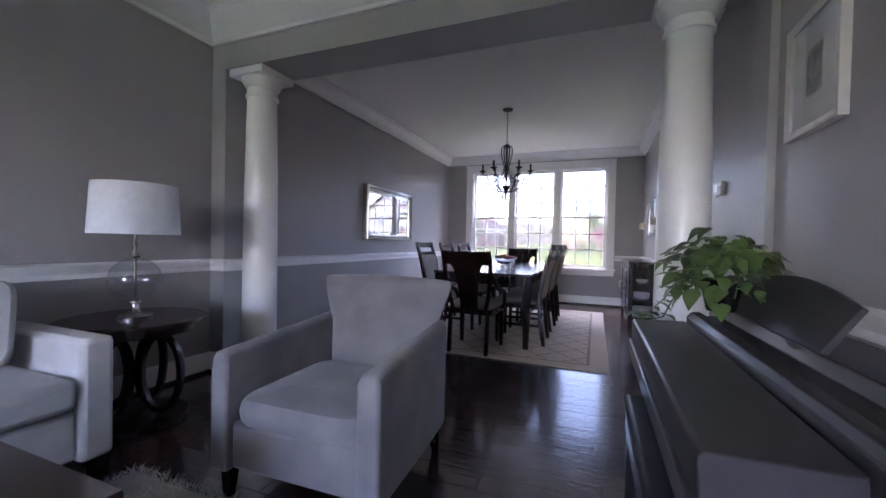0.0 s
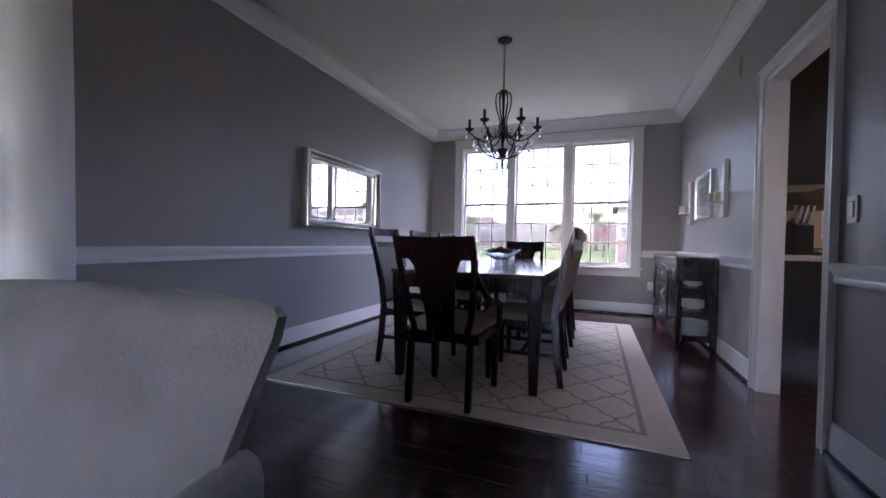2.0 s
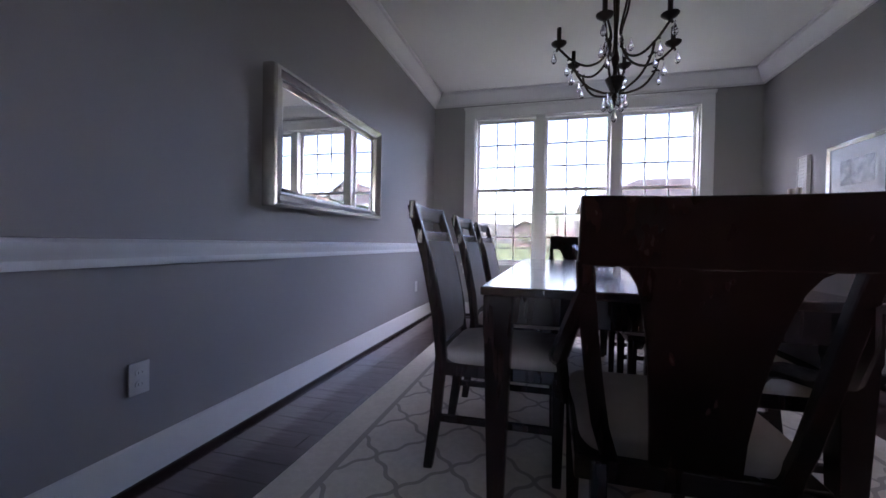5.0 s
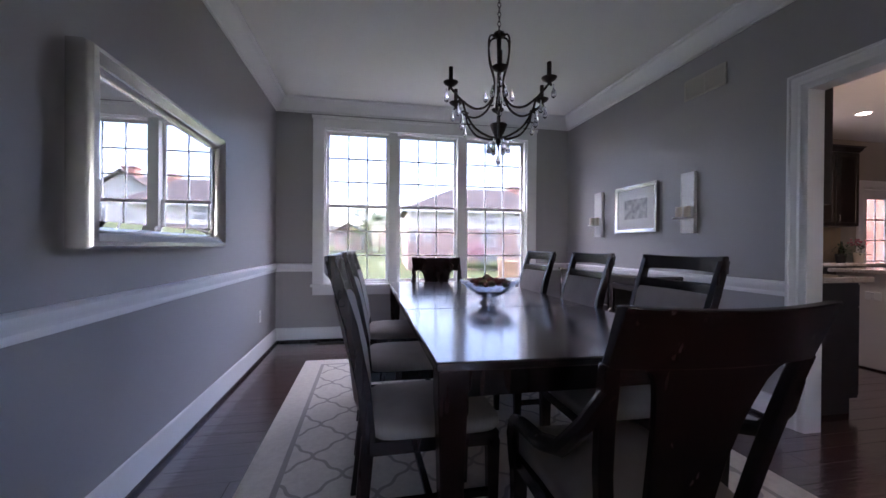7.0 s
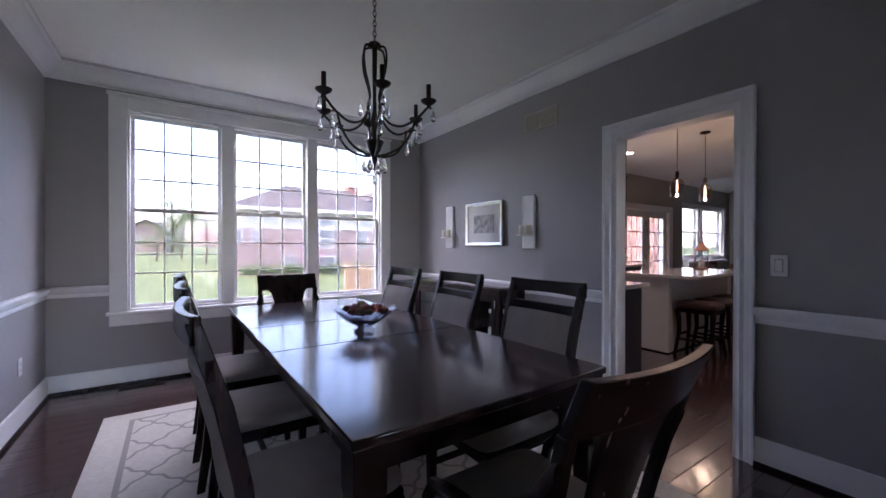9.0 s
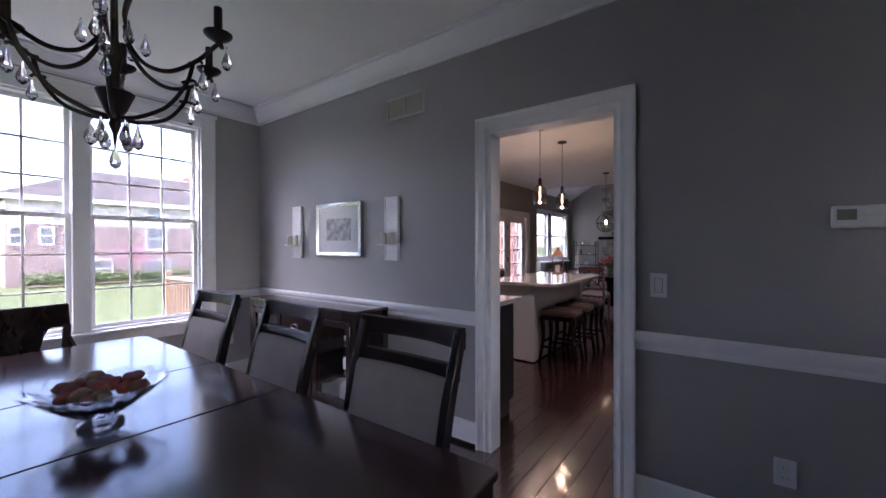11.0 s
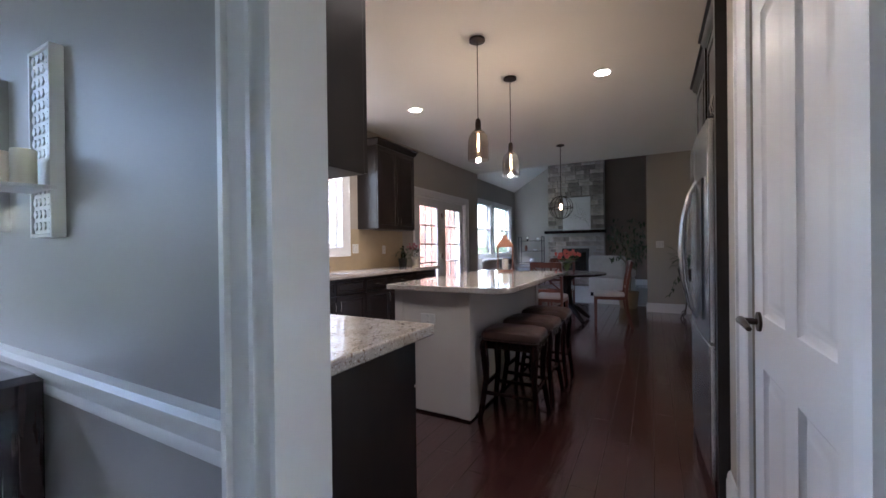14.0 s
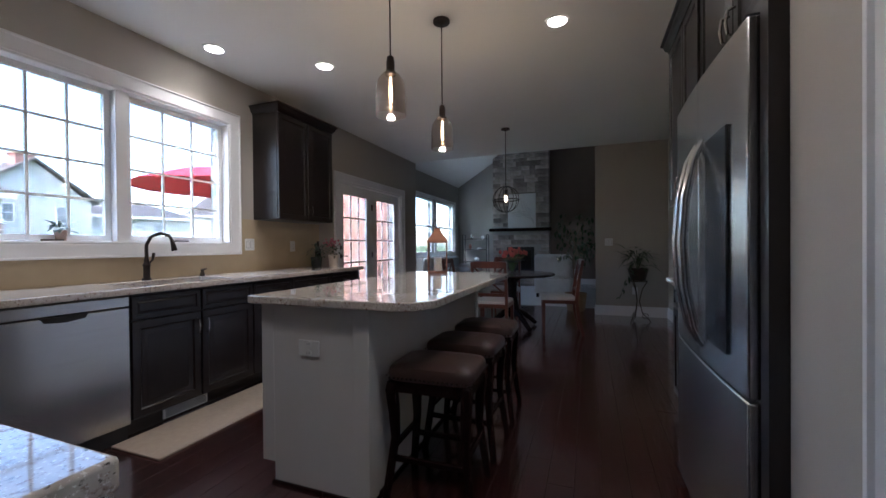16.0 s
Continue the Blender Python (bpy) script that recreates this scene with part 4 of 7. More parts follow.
# ---- kitchen and family room: shell ----
KWX0, KWX1, KWZ0, KWZ1 = 3.04, 4.69, 1.185, 2.32
FDX0, FDX1, FDZ = 6.39, 8.28, 2.065
KE = 8.82
structure(boxes("wall_kitchen_window", BEIGE, [(KX, YB, 0, KWX0, YB + 0.25, H), (KWX0, YB, 0, KWX1, YB + 0.25, KWZ0), (KWX0, YB, KWZ1, KWX1, YB + 0.25, H), (KWX1, YB, 0, FDX0, YB + 0.25, H), (FDX0, YB, FDZ, FDX1, YB + 0.25, H), (FDX1, YB, 0, KE + 0.1, YB + 0.25, H)]), "beige painted kitchen wall with window and french doors", "wall")
PDX0, PDX1 = 1.93, 2.735
structure(boxes("wall_pantry", BEIGE, [(KX, KY - 0.12, 0, PDX0, KY, H), (PDX1, KY - 0.12, 0, 3.19, KY, H), (PDX0, KY - 0.12, 2.05, PDX1, KY, H), (3.07, 3.83, 0, 3.19, KY - 0.12, H)]), "beige painted wall with pantry door", "wall")
structure(boxes("wall_fridge", BEIGE, [(3.19, 3.83, 0, KE + 0.1, 3.95, H)]), "beige painted wall behind the refrigerator", "wall")
structure(boxes("wall_end", BEIGE, [(KE, 3.95, 0, KE + 0.12, 5.0, H)]), "beige painted end wall beyond the kitchen", "wall")
structure(boxes("wall_family_far", TAUPE, [(FX, 6.18, 0, FX + 0.2, FY + 0.2, 5.4)]), "taupe painted wall beside the stone fireplace", "wall")
structure(boxes("wall_family_accent", BROWN, [(FX, 1.8, 0, FX + 0.2, 6.18, 5.4)]), "dark brown painted wall beside stone fireplace", "wall")
fw = ((10.3, 11.85), (12.0, 13.55))
structure(boxes("wall_family_window", TAUPE, [(KE + 0.1, FY, 0, 10.3, FY + 0.2, 3.1), (11.85, FY, 0.95, 12.0, FY + 0.2, 2.42), (13.55, FY, 0, FX, FY + 0.2, 3.1), (10.3, FY, 0, 13.55, FY + 0.2, 0.95), (10.3, FY, 2.42, 13.55, FY + 0.2, 3.1)]), "taupe painted family room wall with two windows", "wall")
structure(boxes("wall_family_side", TAUPE, [(KE, 1.6, 0, FX + 0.2, 1.8, 5.4), (KE, 1.8, 0, KE + 0.12, 3.83, H)]), "taupe painted family room side wall", "wall")
structure(boxes("wall_jog", TAUPE, [(KE + 0.0, YB + 0.25, 0, KE + 0.1, FY + 0.2, H + 0.3)]), "taupe painted short wall between rooms", "wall")
structure(boxes("wall_gable", TAUPE, [(KE - 0.1, 1.6, H + 0.2, KE + 0.02, FY + 0.2, 5.4)]), "taupe painted gable above the kitchen ceiling", "wall")
bm = bmesh.new()
slab(bm, [(FY + 0.2, 2.91), (FY + 0.2, 3.06), (6.0, 5.1), (1.6, 5.1), (1.6, 4.95), (6.0, 4.95)], "x", KE - 0.1, FX + 0.2)
structure(finish("ceiling_vault", bm, CEIL), "white vaulted family room ceiling", "ceiling")
bm = bmesh.new()
for a, b, n in (((KX, KY), (PDX0 - 0.1, KY), (0, 1)), ((PDX1 + 0.115, KY), (3.19, KY), (0, 1)), ((5.96, YB), (6.285, YB), (0, -1)), ((8.39, YB), (KE + 0.1, YB), (0, -1)), ((KE, 3.95), (KE, 5.0), (-1, 0)), ((KE, 5.0), (KE + 0.12, 5.0), (0, 1)), ((FX, FY), (FX, 7.87), (-1, 0)), ((FX, 6.16), (FX, 1.8), (-1, 0)), ((9.0, FY), (FX, FY), (0, -1)), ((3.3, 3.95), (KE, 3.95), (0, 1))):
    run(bm, BASE, a, b, n, 0, 0, 0)
structure(finish("baseboard_kitchen", bm, WHITE), "white moulded baseboard along kitchen walls", "baseboard")


def casing_y(name, y, side, x0, x1, z0, z1, w, lab, sill=False):
    prof = [(0, 0), (0, 0.012), (0.018, 0.018), (w * 0.5, 0.016), (w * 0.85, 0.022), (w * 0.9, 0.03), (w, 0.03), (w, 0)]
    bm = bmesh.new()
    corners = ((x0, z0, -1, -1 if sill else 0), (x0, z1, -1, 1), (x1, z1, 1, 1), (x1, z0, 1, -1 if sill else 0))
    loft(bm, [[(cx + sx * o, y + side * t, cz2 + sz * o) for o, t in prof] for cx, cz2, sx, sz in corners], closed=sill)
    return structure(finish(name, bm, WHITE), lab, "casing")


# kitchen window
casing_y("trim_kitchen_window", YB, -1, KWX0, KWX1, KWZ0, KWZ1, 0.10, "white moulded casing round kitchen window", True)
kw = thing("window_2", "white double casement kitchen window with grid bars", "window", None, "", "structure")
bm = bmesh.new()
frame_bars(bm, KWX0, KWX1, KWZ0, KWZ1, YB - 0.005, YB + 0.2, 0.018)
box(bm, 3.80 - 0.045, YB + 0.02, KWZ0 + 0.018, 3.80 + 0.045, YB + 0.18, KWZ1 - 0.018)
finish("frame", bm, WHITE, kw, 0.003)
for x0, x1 in ((KWX0 + 0.02, 3.752), (3.848, KWX1 - 0.02)):
    bm = bmesh.new()
    frame_bars(bm, x0, x1, KWZ0 + 0.02, KWZ1 - 0.02, YB + 0.08, YB + 0.12, 0.038)
    window_bars(bm, x0 + 0.038, x1 - 0.038, KWZ0 + 0.058, KWZ1 - 0.058, YB + 0.10, 3, 4)
    finish("sash", bm, WHITE, kw)
    g = boxes("pane", PANE, [(x0 + 0.036, YB + 0.097, KWZ0 + 0.056, x1 - 0.036, YB + 0.103, KWZ1 - 0.056)], kw)
    g.visible_shadow = False
    boxes("crank", BRONZE, [((x0 + x1) / 2 - 0.05, YB + 0.05, KWZ0 + 0.018, (x0 + x1) / 2 + 0.06, YB + 0.078, KWZ0 + 0.03)], kw, 0.004)

# french doors
casing_y("trim_french_doors", YB, -1, FDX0, FDX1, 0, FDZ, 0.10, "white moulded casing round french doors")
fd = thing("door_1", "white glazed french doors with dark handle, closed", "door", None, "", "structure")
boxes("frame", WHITE, [(FDX0, YB + 0.001, 0, FDX0 + 0.03, YB + 0.2, FDZ), (FDX1 - 0.03, YB + 0.001, 0, FDX1, YB + 0.2, FDZ), (FDX0 + 0.03, YB + 0.001, FDZ - 0.03, FDX1 - 0.03, YB + 0.2, FDZ), (FDX0 + 0.03, YB, 0, FDX1 - 0.03, YB + 0.2, 0.02)], fd, 0.003)
mid = (FDX0 + FDX1) / 2
for x0, x1 in ((FDX0 + 0.033, mid - 0.002), (mid + 0.002, FDX1 - 0.033)):
    bm = bmesh.new()
    z0, z1 = 0.022, FDZ - 0.033
    box(bm, x0, YB + 0.05, z0, x0 + 0.15, YB + 0.095, z1)
    box(bm, x1 - 0.15, YB + 0.05, z0, x1, YB + 0.095, z1)
    box(bm, x0 + 0.15, YB + 0.05, z0, x1 - 0.15, YB + 0.095, z0 + 0.25)
    box(bm, x0 + 0.15, YB + 0.05, z1 - 0.14, x1 - 0.15, YB + 0.095, z1)
    window_bars(bm, x0 + 0.15, x1 - 0.15, z0 + 0.25, z1 - 0.14, YB + 0.07, 3, 5, 0.018)
    finish("leaf", bm, WHITE, fd)
    g = boxes("pane", PANE, [(x0 + 0.148, YB + 0.068, z0 + 0.248, x1 - 0.148, YB + 0.073, z1 - 0.138)], fd)
    g.visible_shadow = False
bm = bmesh.new()
for z in (1.02, 1.14):
    tube(bm, [(FDX0 + 0.1, YB + 0.05, z), (FDX0 + 0.1, YB + 0.035, z)], 0.03, 14)
tube(bm, [(FDX0 + 0.1, YB + 0.04, 1.02), (FDX0 + 0.1, YB, 1.02), (FDX0 + 0.16, YB - 0.005, 1.02), (FDX0 + 0.2, YB - 0.002, 1.015)], 0.009, 8)
finish("handle", bm, BRONZE, fd)
boxes("hinge", BRONZE, [(mid - 0.012, YB + 0.035, z, mid + 0.012, YB + 0.052, z + 0.09) for z in (0.25, 0.98, 1.72)], fd, 0.002)

# family room windows with blinds
for i, (x0, x1) in enumerate(fw):
    casing_y("trim_family_window_%d" % (i + 1), FY, -1, x0, x1, 0.95, 2.42, 0.09, "white casing round family room window", True)
    w = thing("window_%d" % (i + 3), "white double-hung window with half-open white blind", "window", None, "", "structure")
    bm = bmesh.new()
    frame_bars(bm, x0, x1, 0.95, 2.42, FY + 0.05, FY + 0.11, 0.05)
    box(bm, x0 + 0.05, FY + 0.06, 1.66, x1 - 0.05, FY + 0.10, 1.71)
    finish("frame", bm, WHITE, w)
    g = boxes("pane", PANE, [(x0 + 0.04, FY + 0.08, 0.99, x1 - 0.04, FY + 0.085, 2.38)], w)
    g.visible_shadow = False
    for k in range(34):
        z = 2.38 - k * 0.026
        bm = bmesh.new()
        box(bm, x0 + 0.02, FY + 0.02, z, x1 - 0.02, FY + 0.045, z + 0.002)
        finish("slat", bm, WHITE, w, at=None)

# pantry door
casing_y("trim_pantry_door", KY, 1, PDX0, PDX1, 0, 2.05, 0.115, "white moulded casing round pantry door")
pd = thing("door_2", "white four-panel pantry door with dark bronze lever, closed", "door", None, "", "structure")
bm = bmesh.new()
dx0, dx1, dy = PDX0 + 0.003, PDX1 - 0.003, KY - 0.006
xs = [dx0, dx0 + 0.115, (dx0 + dx1) / 2 - 0.05, (dx0 + dx1) / 2 + 0.05, dx1 - 0.115, dx1]
zs = [0.008, 0.24, 0.78, 0.95, 1.92, 2.045]
for i in range(5):
    for j in range(5):
        panel = i in (1, 3) and j in (1, 3)
        if not panel:
            box(bm, xs[i], dy - 0.036, zs[j], xs[i + 1], dy, zs[j + 1])
        else:
            x0, x1, z0, z1 = xs[i], xs[i + 1], zs[j], zs[j + 1]
            loft(bm, [[(x0 + e, dy - d, z0 + e), (x1 - e, dy - d, z0 + e), (x1 - e, dy - d, z1 - e), (x0 + e, dy - d, z1 - e)] for e, d in ((0, 0.03), (0.0, 0.001), (0.012, 0.012), (0.022, 0.013), (0.045, 0.004), (0.06, 0.003))])
bmesh.ops.remove_doubles(bm, verts=bm.verts[:], dist=0.0001)
finish("leaf", bm, WHITE, pd)
bm = bmesh.new()
kx = 2.655
tube(bm, [(kx, dy - 0.002, 0.925), (kx, dy + 0.008, 0.925)], 0.032, 18)
tube(bm, [(kx, dy, 0.925), (kx, dy + 0.045, 0.925)], 0.011, 10)
tube(bm, [(kx + 0.012, dy + 0.05, 0.925), (kx - 0.03, dy + 0.055, 0.93), (kx - 0.07, dy + 0.052, 0.925), (kx - 0.1, dy + 0.047, 0.915)], [0.014, 0.013, 0.011, 0.008], 10)
finish("handle", bm, BRONZE, pd)


# ---- cabinets ----
def shaker(bm, x0, x1, z0, z1, y, r=0.055):
    """A raised-panel front in the xz plane; it faces -y."""
    loft(bm, [[(x0 + e, y - d, z0 + e), (x1 - e, y - d, z0 + e), (x1 - e, y - d, z1 - e), (x0 + e, y - d, z1 - e)] for e, d in ((0, 0), (0, 0.018), (0.003, 0.021), (r * 0.85, 0.021), (r, 0.012), (r * 1.25, 0.011), (r * 1.6, 0.018), (r * 1.7, 0.018))])


def pull(parent, x, y, z, horizontal=False, n=0.055):
    bm = bmesh.new()
    if horizontal:
        tube(bm, [(x - n, y, z), (x - n * 0.8, y - 0.025, z - 0.004), (x, y - 0.032, z - 0.008), (x + n * 0.8, y - 0.025, z - 0.004), (x + n, y, z)], 0.0055, 7)
    else:
        tube(bm, [(x, y, z - n), (x, y - 0.025, z - n * 0.8), (x, y - 0.032, z), (x, y - 0.025, z + n * 0.8), (x, y, z + n)], 0.0055, 7)
    return finish("handle", bm, NICKEL, parent)


def base_unit(x0, x1, m, doors=1, drawer=True, hinge=1, depth=0.6):
    """A base cabinet with its back at y = 0 and its front towards -y, at the pose m."""
    u = thing("base_cabinet", "black-brown kitchen base cabinet with raised panel fronts", "cabinet", m, "kitchen base cabinets")
    boxes("body", CABINET, [(x0 + 0.001, -depth + 0.022, 0.1, x1 - 0.001, -0.002, 0.874), (x0 + 0.001, -depth + 0.09, 0, x1 - 0.001, -0.03, 0.1)], u)
    n = doors
    w = (x1 - x0) / n
    for i in range(n):
        a, b = x0 + i * w + 0.006, x0 + (i + 1) * w - 0.006
        top = 0.865
        if drawer:
            bm = bmesh.new()
            shaker(bm, a, b, 0.715, 0.86, -depth + 0.022, 0.03)
            d = finish("drawer", bm, CABINET, u)
            if n != 2:
                pull(d, (a + b) / 2, -depth, 0.79, True)
            top = 0.705
        bm = bmesh.new()
        shaker(bm, a, b, 0.115, top, -depth + 0.022)
        d = finish("door", bm, CABINET, u)
        right = (i == 0) if n == 2 else hinge > 0
        pull(d, b - 0.03 if right else a + 0.03, -depth, top - 0.1)
    return u


def wall_unit(x0, x1, z0, z1, m, doors=2, depth=0.33, crown=True, name="wall_cabinet"):
    u = thing(name, "black-brown kitchen wall cabinet with raised panel doors", "cabinet", m, "kitchen wall cabinets")
    bm = bmesh.new()
    box(bm, x0, -depth + 0.022, z0, x1, 0, z1)
    finish("body", bm, CABINET, u, 0.002)
    w = (x1 - x0) / doors
    for i in range(doors):
        a, b = x0 + i * w + 0.004, x0 + (i + 1) * w - 0.004
        bm = bmesh.new()
        shaker(bm, a, b, z0 + 0.006, z1 - 0.02, -depth + 0.022)
        d = finish("door", bm, CABINET, u)
        pull(d, b - 0.03 if i % 2 == 0 else a + 0.03, -depth, z0 + 0.11)
    if crown:
        bm = bmesh.new()
        loft(bm, [[(x0 - e, -depth - e, z1 + h), (x1 + e, -depth - e, z1 + h), (x1 + e, 0, z1 + h), (x0 - e, 0, z1 + h)] for e, h in ((0.002, -0.015), (0.006, 0.0), (0.02, 0.012), (0.03, 0.045), (0.045, 0.055), (0.045, 0.068), (0.0, 0.068))])
        finish("crown", bm, CABINET, u)
    return u


back = pose(0, YB - 0.001, 0)
for x0, x1, n, dr, hg in ((3.465, 4.375, 2, True, 1), (4.375, 4.82, 1, True, 1), (4.82, 5.39, 1, True, 1), (5.39, 5.945, 1, True, -1)):
    base_unit(x0, x1, back, n, dr, hg, 0.605)
base_unit(2.24, 2.835, back, 1, True, 1, 0.605)
# run along the partition, seen from its end
side = pose(KX + 0.001, 0, 0, 0, 0, 90)
for y0, y1, n in ((5.635, 6.05, 1), (6.05, 6.85, 2), (6.85, 7.66, 2)):
    base_unit(y0, y1, side, n, True, 1, 0.605)
wall_unit(5.655, 6.08, 1.395, 2.50, side, 1, 0.385)
wall_unit(6.083, 6.85, 1.75, 2.50, side, 2)
wall_unit(6.853, 7.90, 1.395, 2.50, side, 2)
wall_unit(2.0, 2.85, 1.40, 2.50, back, 2)
wall_unit(4.96, 5.82, 1.43, 2.50, back, 2)

# range hood under the short wall cabinet
hood = thing("range_hood", "stainless steel under-cabinet range hood", "hood", pose(KX + 0.002, 6.466, 1.62, 0, 0, 90))
boxes("body", STEEL, [(-0.378, -0.45, 0, 0.378, 0, 0.127)], hood, 0.006)


def counter(name, outline, label):
    bm = bmesh.new()
    n = len(outline)
    cx, cy = sum(p[0] for p in outline) / n, sum(p[1] for p in outline) / n
    loft(bm, [[(x + (cx - x) * e, y + (cy - y) * e, z) for x, y in outline] for e, z in ((0, 0.876), (0, 0.915))])
    return tagged(finish(name, bm, GRANITE, None, 0.007, segs=3), label, "countertop")


SX0, SX1, SY0, SY1 = 3.55, 4.25, 7.74, 8.12
ct = bmesh.new()
for r in ((KX + 0.002, 5.60, 2.225, 7.63), (KX + 0.002, 7.631, SX0, YB - 0.002), (SX0, 7.631, SX1, SY0), (SX0, SY1, SX1, YB - 0.002), (SX1, 7.631, 5.975, YB - 0.002)):
    box(ct, r[0], r[1], 0.876, r[2], r[3], 0.915)
tagged(finish("countertop", ct, GRANITE, None, 0.006), "speckled beige granite countertop on dark cabinets", "countertop")
structure(boxes("trim_backsplash", TILE, [(KX, YB - 0.006, 0.9155, 2.94, YB - 0.0005, 1.4), (2.94, YB - 0.006, 0.9155, 4.79, YB - 0.0005, 1.085), (4.79, YB - 0.006, 0.9155, 5.975, YB - 0.0005, 1.43), (KX + 0.0005, 5.62, 0.9155, KX + 0.006, YB - 0.006, 1.395)]), "sand coloured backsplash behind the counter", "backsplash")

sk = thing("kitchen_sink", "stainless steel undermount sink in granite counter", "sink")
bm = bmesh.new()
loft(bm, [rect_ring(((SX0 + SX1) / 2, (SY0 + SY1) / 2, z), SX1 - SX0 + e, SY1 - SY0 + e) for z, e in ((0.872, 0.03), (0.874, 0.0), (0.70, -0.02), (0.69, -0.06))], True)
finish("basin", bm, STEEL, sk)
fc = thing("kitchen_faucet", "dark bronze gooseneck kitchen faucet", "faucet", pose(3.87, 8.17, 0.915))
bm = bmesh.new()
lathe(bm, [(0.03, 0), (0.03, 0.012), (0.022, 0.02), (0.022, 0.1), (0.027, 0.11), (0.018, 0.13), (0.013, 0.16)], 16)
tube(bm, [(0, 0, 0.12), (0, 0, 0.26), (0.02, -0.02, 0.32), (0.06, -0.06, 0.35), (0.1, -0.1, 0.33), (0.115, -0.115, 0.28)], 0.012, 10)
tube(bm, [(0.113, -0.113, 0.29), (0.12, -0.12, 0.24), (0.123, -0.123, 0.215)], [0.014, 0.018, 0.019], 10)
tube(bm, [(0.02, 0.01, 0.12), (0.055, 0.02, 0.15), (0.065, 0.02, 0.2)], [0.008, 0.008, 0.011], 8)
finish("spout", bm, BRONZE, fc)
bm = bmesh.new()
lathe(bm, [(0.018, 0.0), (0.018, 0.02), (0.012, 0.03), (0.014, 0.05), (0.005, 0.06)], 12)
tube(bm, [(0, 0, 0.05), (0.025, -0.02, 0.058)], 0.006, 6)
tagged(finish("soap_dispenser", bm, BRONZE, None, 0, pose(4.32, 8.18, 0.915)), "dark bronze soap dispenser beside the sink", "dispenser")

dw = thing("dishwasher", "stainless steel dishwasher between dark cabinets", "dishwasher", pose(0, YB, 0))
boxes("body", BLACKMAT, [(2.84, -0.57, 0.0, 3.46, -0.02, 0.872)], dw)
boxes("door", STEEL, [(2.843, -0.612, 0.1, 3.457, -0.57, 0.80)], dw, 0.006)
boxes("control_strip", STEEL, [(2.843, -0.612, 0.803, 3.457, -0.57, 0.868)], dw, 0.006)
bm = bmesh.new()
slab(bm, [(3.05, 0.80), (3.25, 0.80), (3.235, 0.775), (3.15, 0.765), (3.065, 0.775)], "y", -0.616, -0.60)
finish("handle_pocket", bm, BLACKMAT, dw)

# cooktop
ck = thing("gas_cooktop", "black gas cooktop with cast iron grates", "cooktop", pose(1.93, 6.45, 0.9155))
boxes("plate", BLACK, [(-0.25, -0.37, 0, 0.25, 0.37, 0.012)], ck, 0.004)
bm = bmesh.new()
for gy in (-0.18, 0.18):
    for k in (-0.16, 0, 0.16):
        tube(bm, [(-0.22, gy + k, 0.012), (-0.215, gy + k, 0.045), (0.215, gy + k, 0.045), (0.22, gy + k, 0.012)], 0.006, 6)
    for k in (-0.21, -0.07, 0.07, 0.21):
        tube(bm, [(k, gy - 0.165, 0.045), (k, gy + 0.165, 0.045)], 0.006, 6)
finish("grate", bm, BLACKMAT, ck)
for gy in (-0.18, 0.18):
    for gx in (-0.12, 0.12):
        bm = bmesh.new()
        lathe(bm, [(0.05, 0.012), (0.05, 0.02), (0.035, 0.025), (0.033, 0.033), (0.005, 0.035)], 16, (gx, gy, 0))
        finish("burner", bm, BLACKMAT, ck)

kb = thing("knife_block", "black knife block full of steel-handled knives", "knife block", pose(1.775, 5.81, 0.9155, 0, 0, 12))
bm = bmesh.new()
slab(bm, [(-0.06, 0), (0.10, 0), (0.10, 0.10), (0.02, 0.25), (-0.06, 0.21)], "x", -0.06, 0.06)
finish("block", bm, BLACKMAT, kb, 0.005)
for i in range(3):
    for j in range(2):
        x, y, z = -0.036 + 0.036 * i, -0.03 + 0.055 * j, 0.215 + 0.012 * j
        bm = bmesh.new()
        tube(bm, [(x, y, z), (x, y - 0.02, z + 0.05), (x, y - 0.045, z + 0.10), (x, y - 0.055, z + 0.125)], [0.009, 0.012, 0.012, 0.010], 8)
        finish("knife_handle", bm, NICKEL, kb)

# ---- island ----
isl = thing("kitchen_island", "cream panelled kitchen island with granite top", "island")
ISL = material("cream_cabinet_paint", (0.66, 0.63, 0.60), 0.4, second=(0.61, 0.58, 0.55), scale=3, amount=0.5, bump=0.03)
boxes("body", ISL, [(3.43, 6.02, 0.012, 5.20, 6.55, 0.875), (3.43, 6.55, 0.1, 5.20, 6.625, 0.875)], isl, 0.003)
for px in (3.418, 5.13):
    boxes("corner_post", ISL, [(px, 6.008, 0.013, px + 0.082, 6.09, 0.874)], isl, 0.003)
boxes("toe_board", WOOD, [(3.42, 6.01, 0.0, 5.21, 6.56, 0.014)], isl)
counter_isl = counter("top", [(3.385, 6.67), (3.375, 5.86), (3.40, 5.79), (3.50, 5.725), (5.12, 5.725), (5.22, 5.78), (5.26, 5.86), (5.26, 6.67)], "speckled granite island top")
counter_isl.parent = isl
plate("wall_outlet", "white electrical outlet on the island end", 3.4295, 6.335, 0.675, -90, 0.118, 0.075)


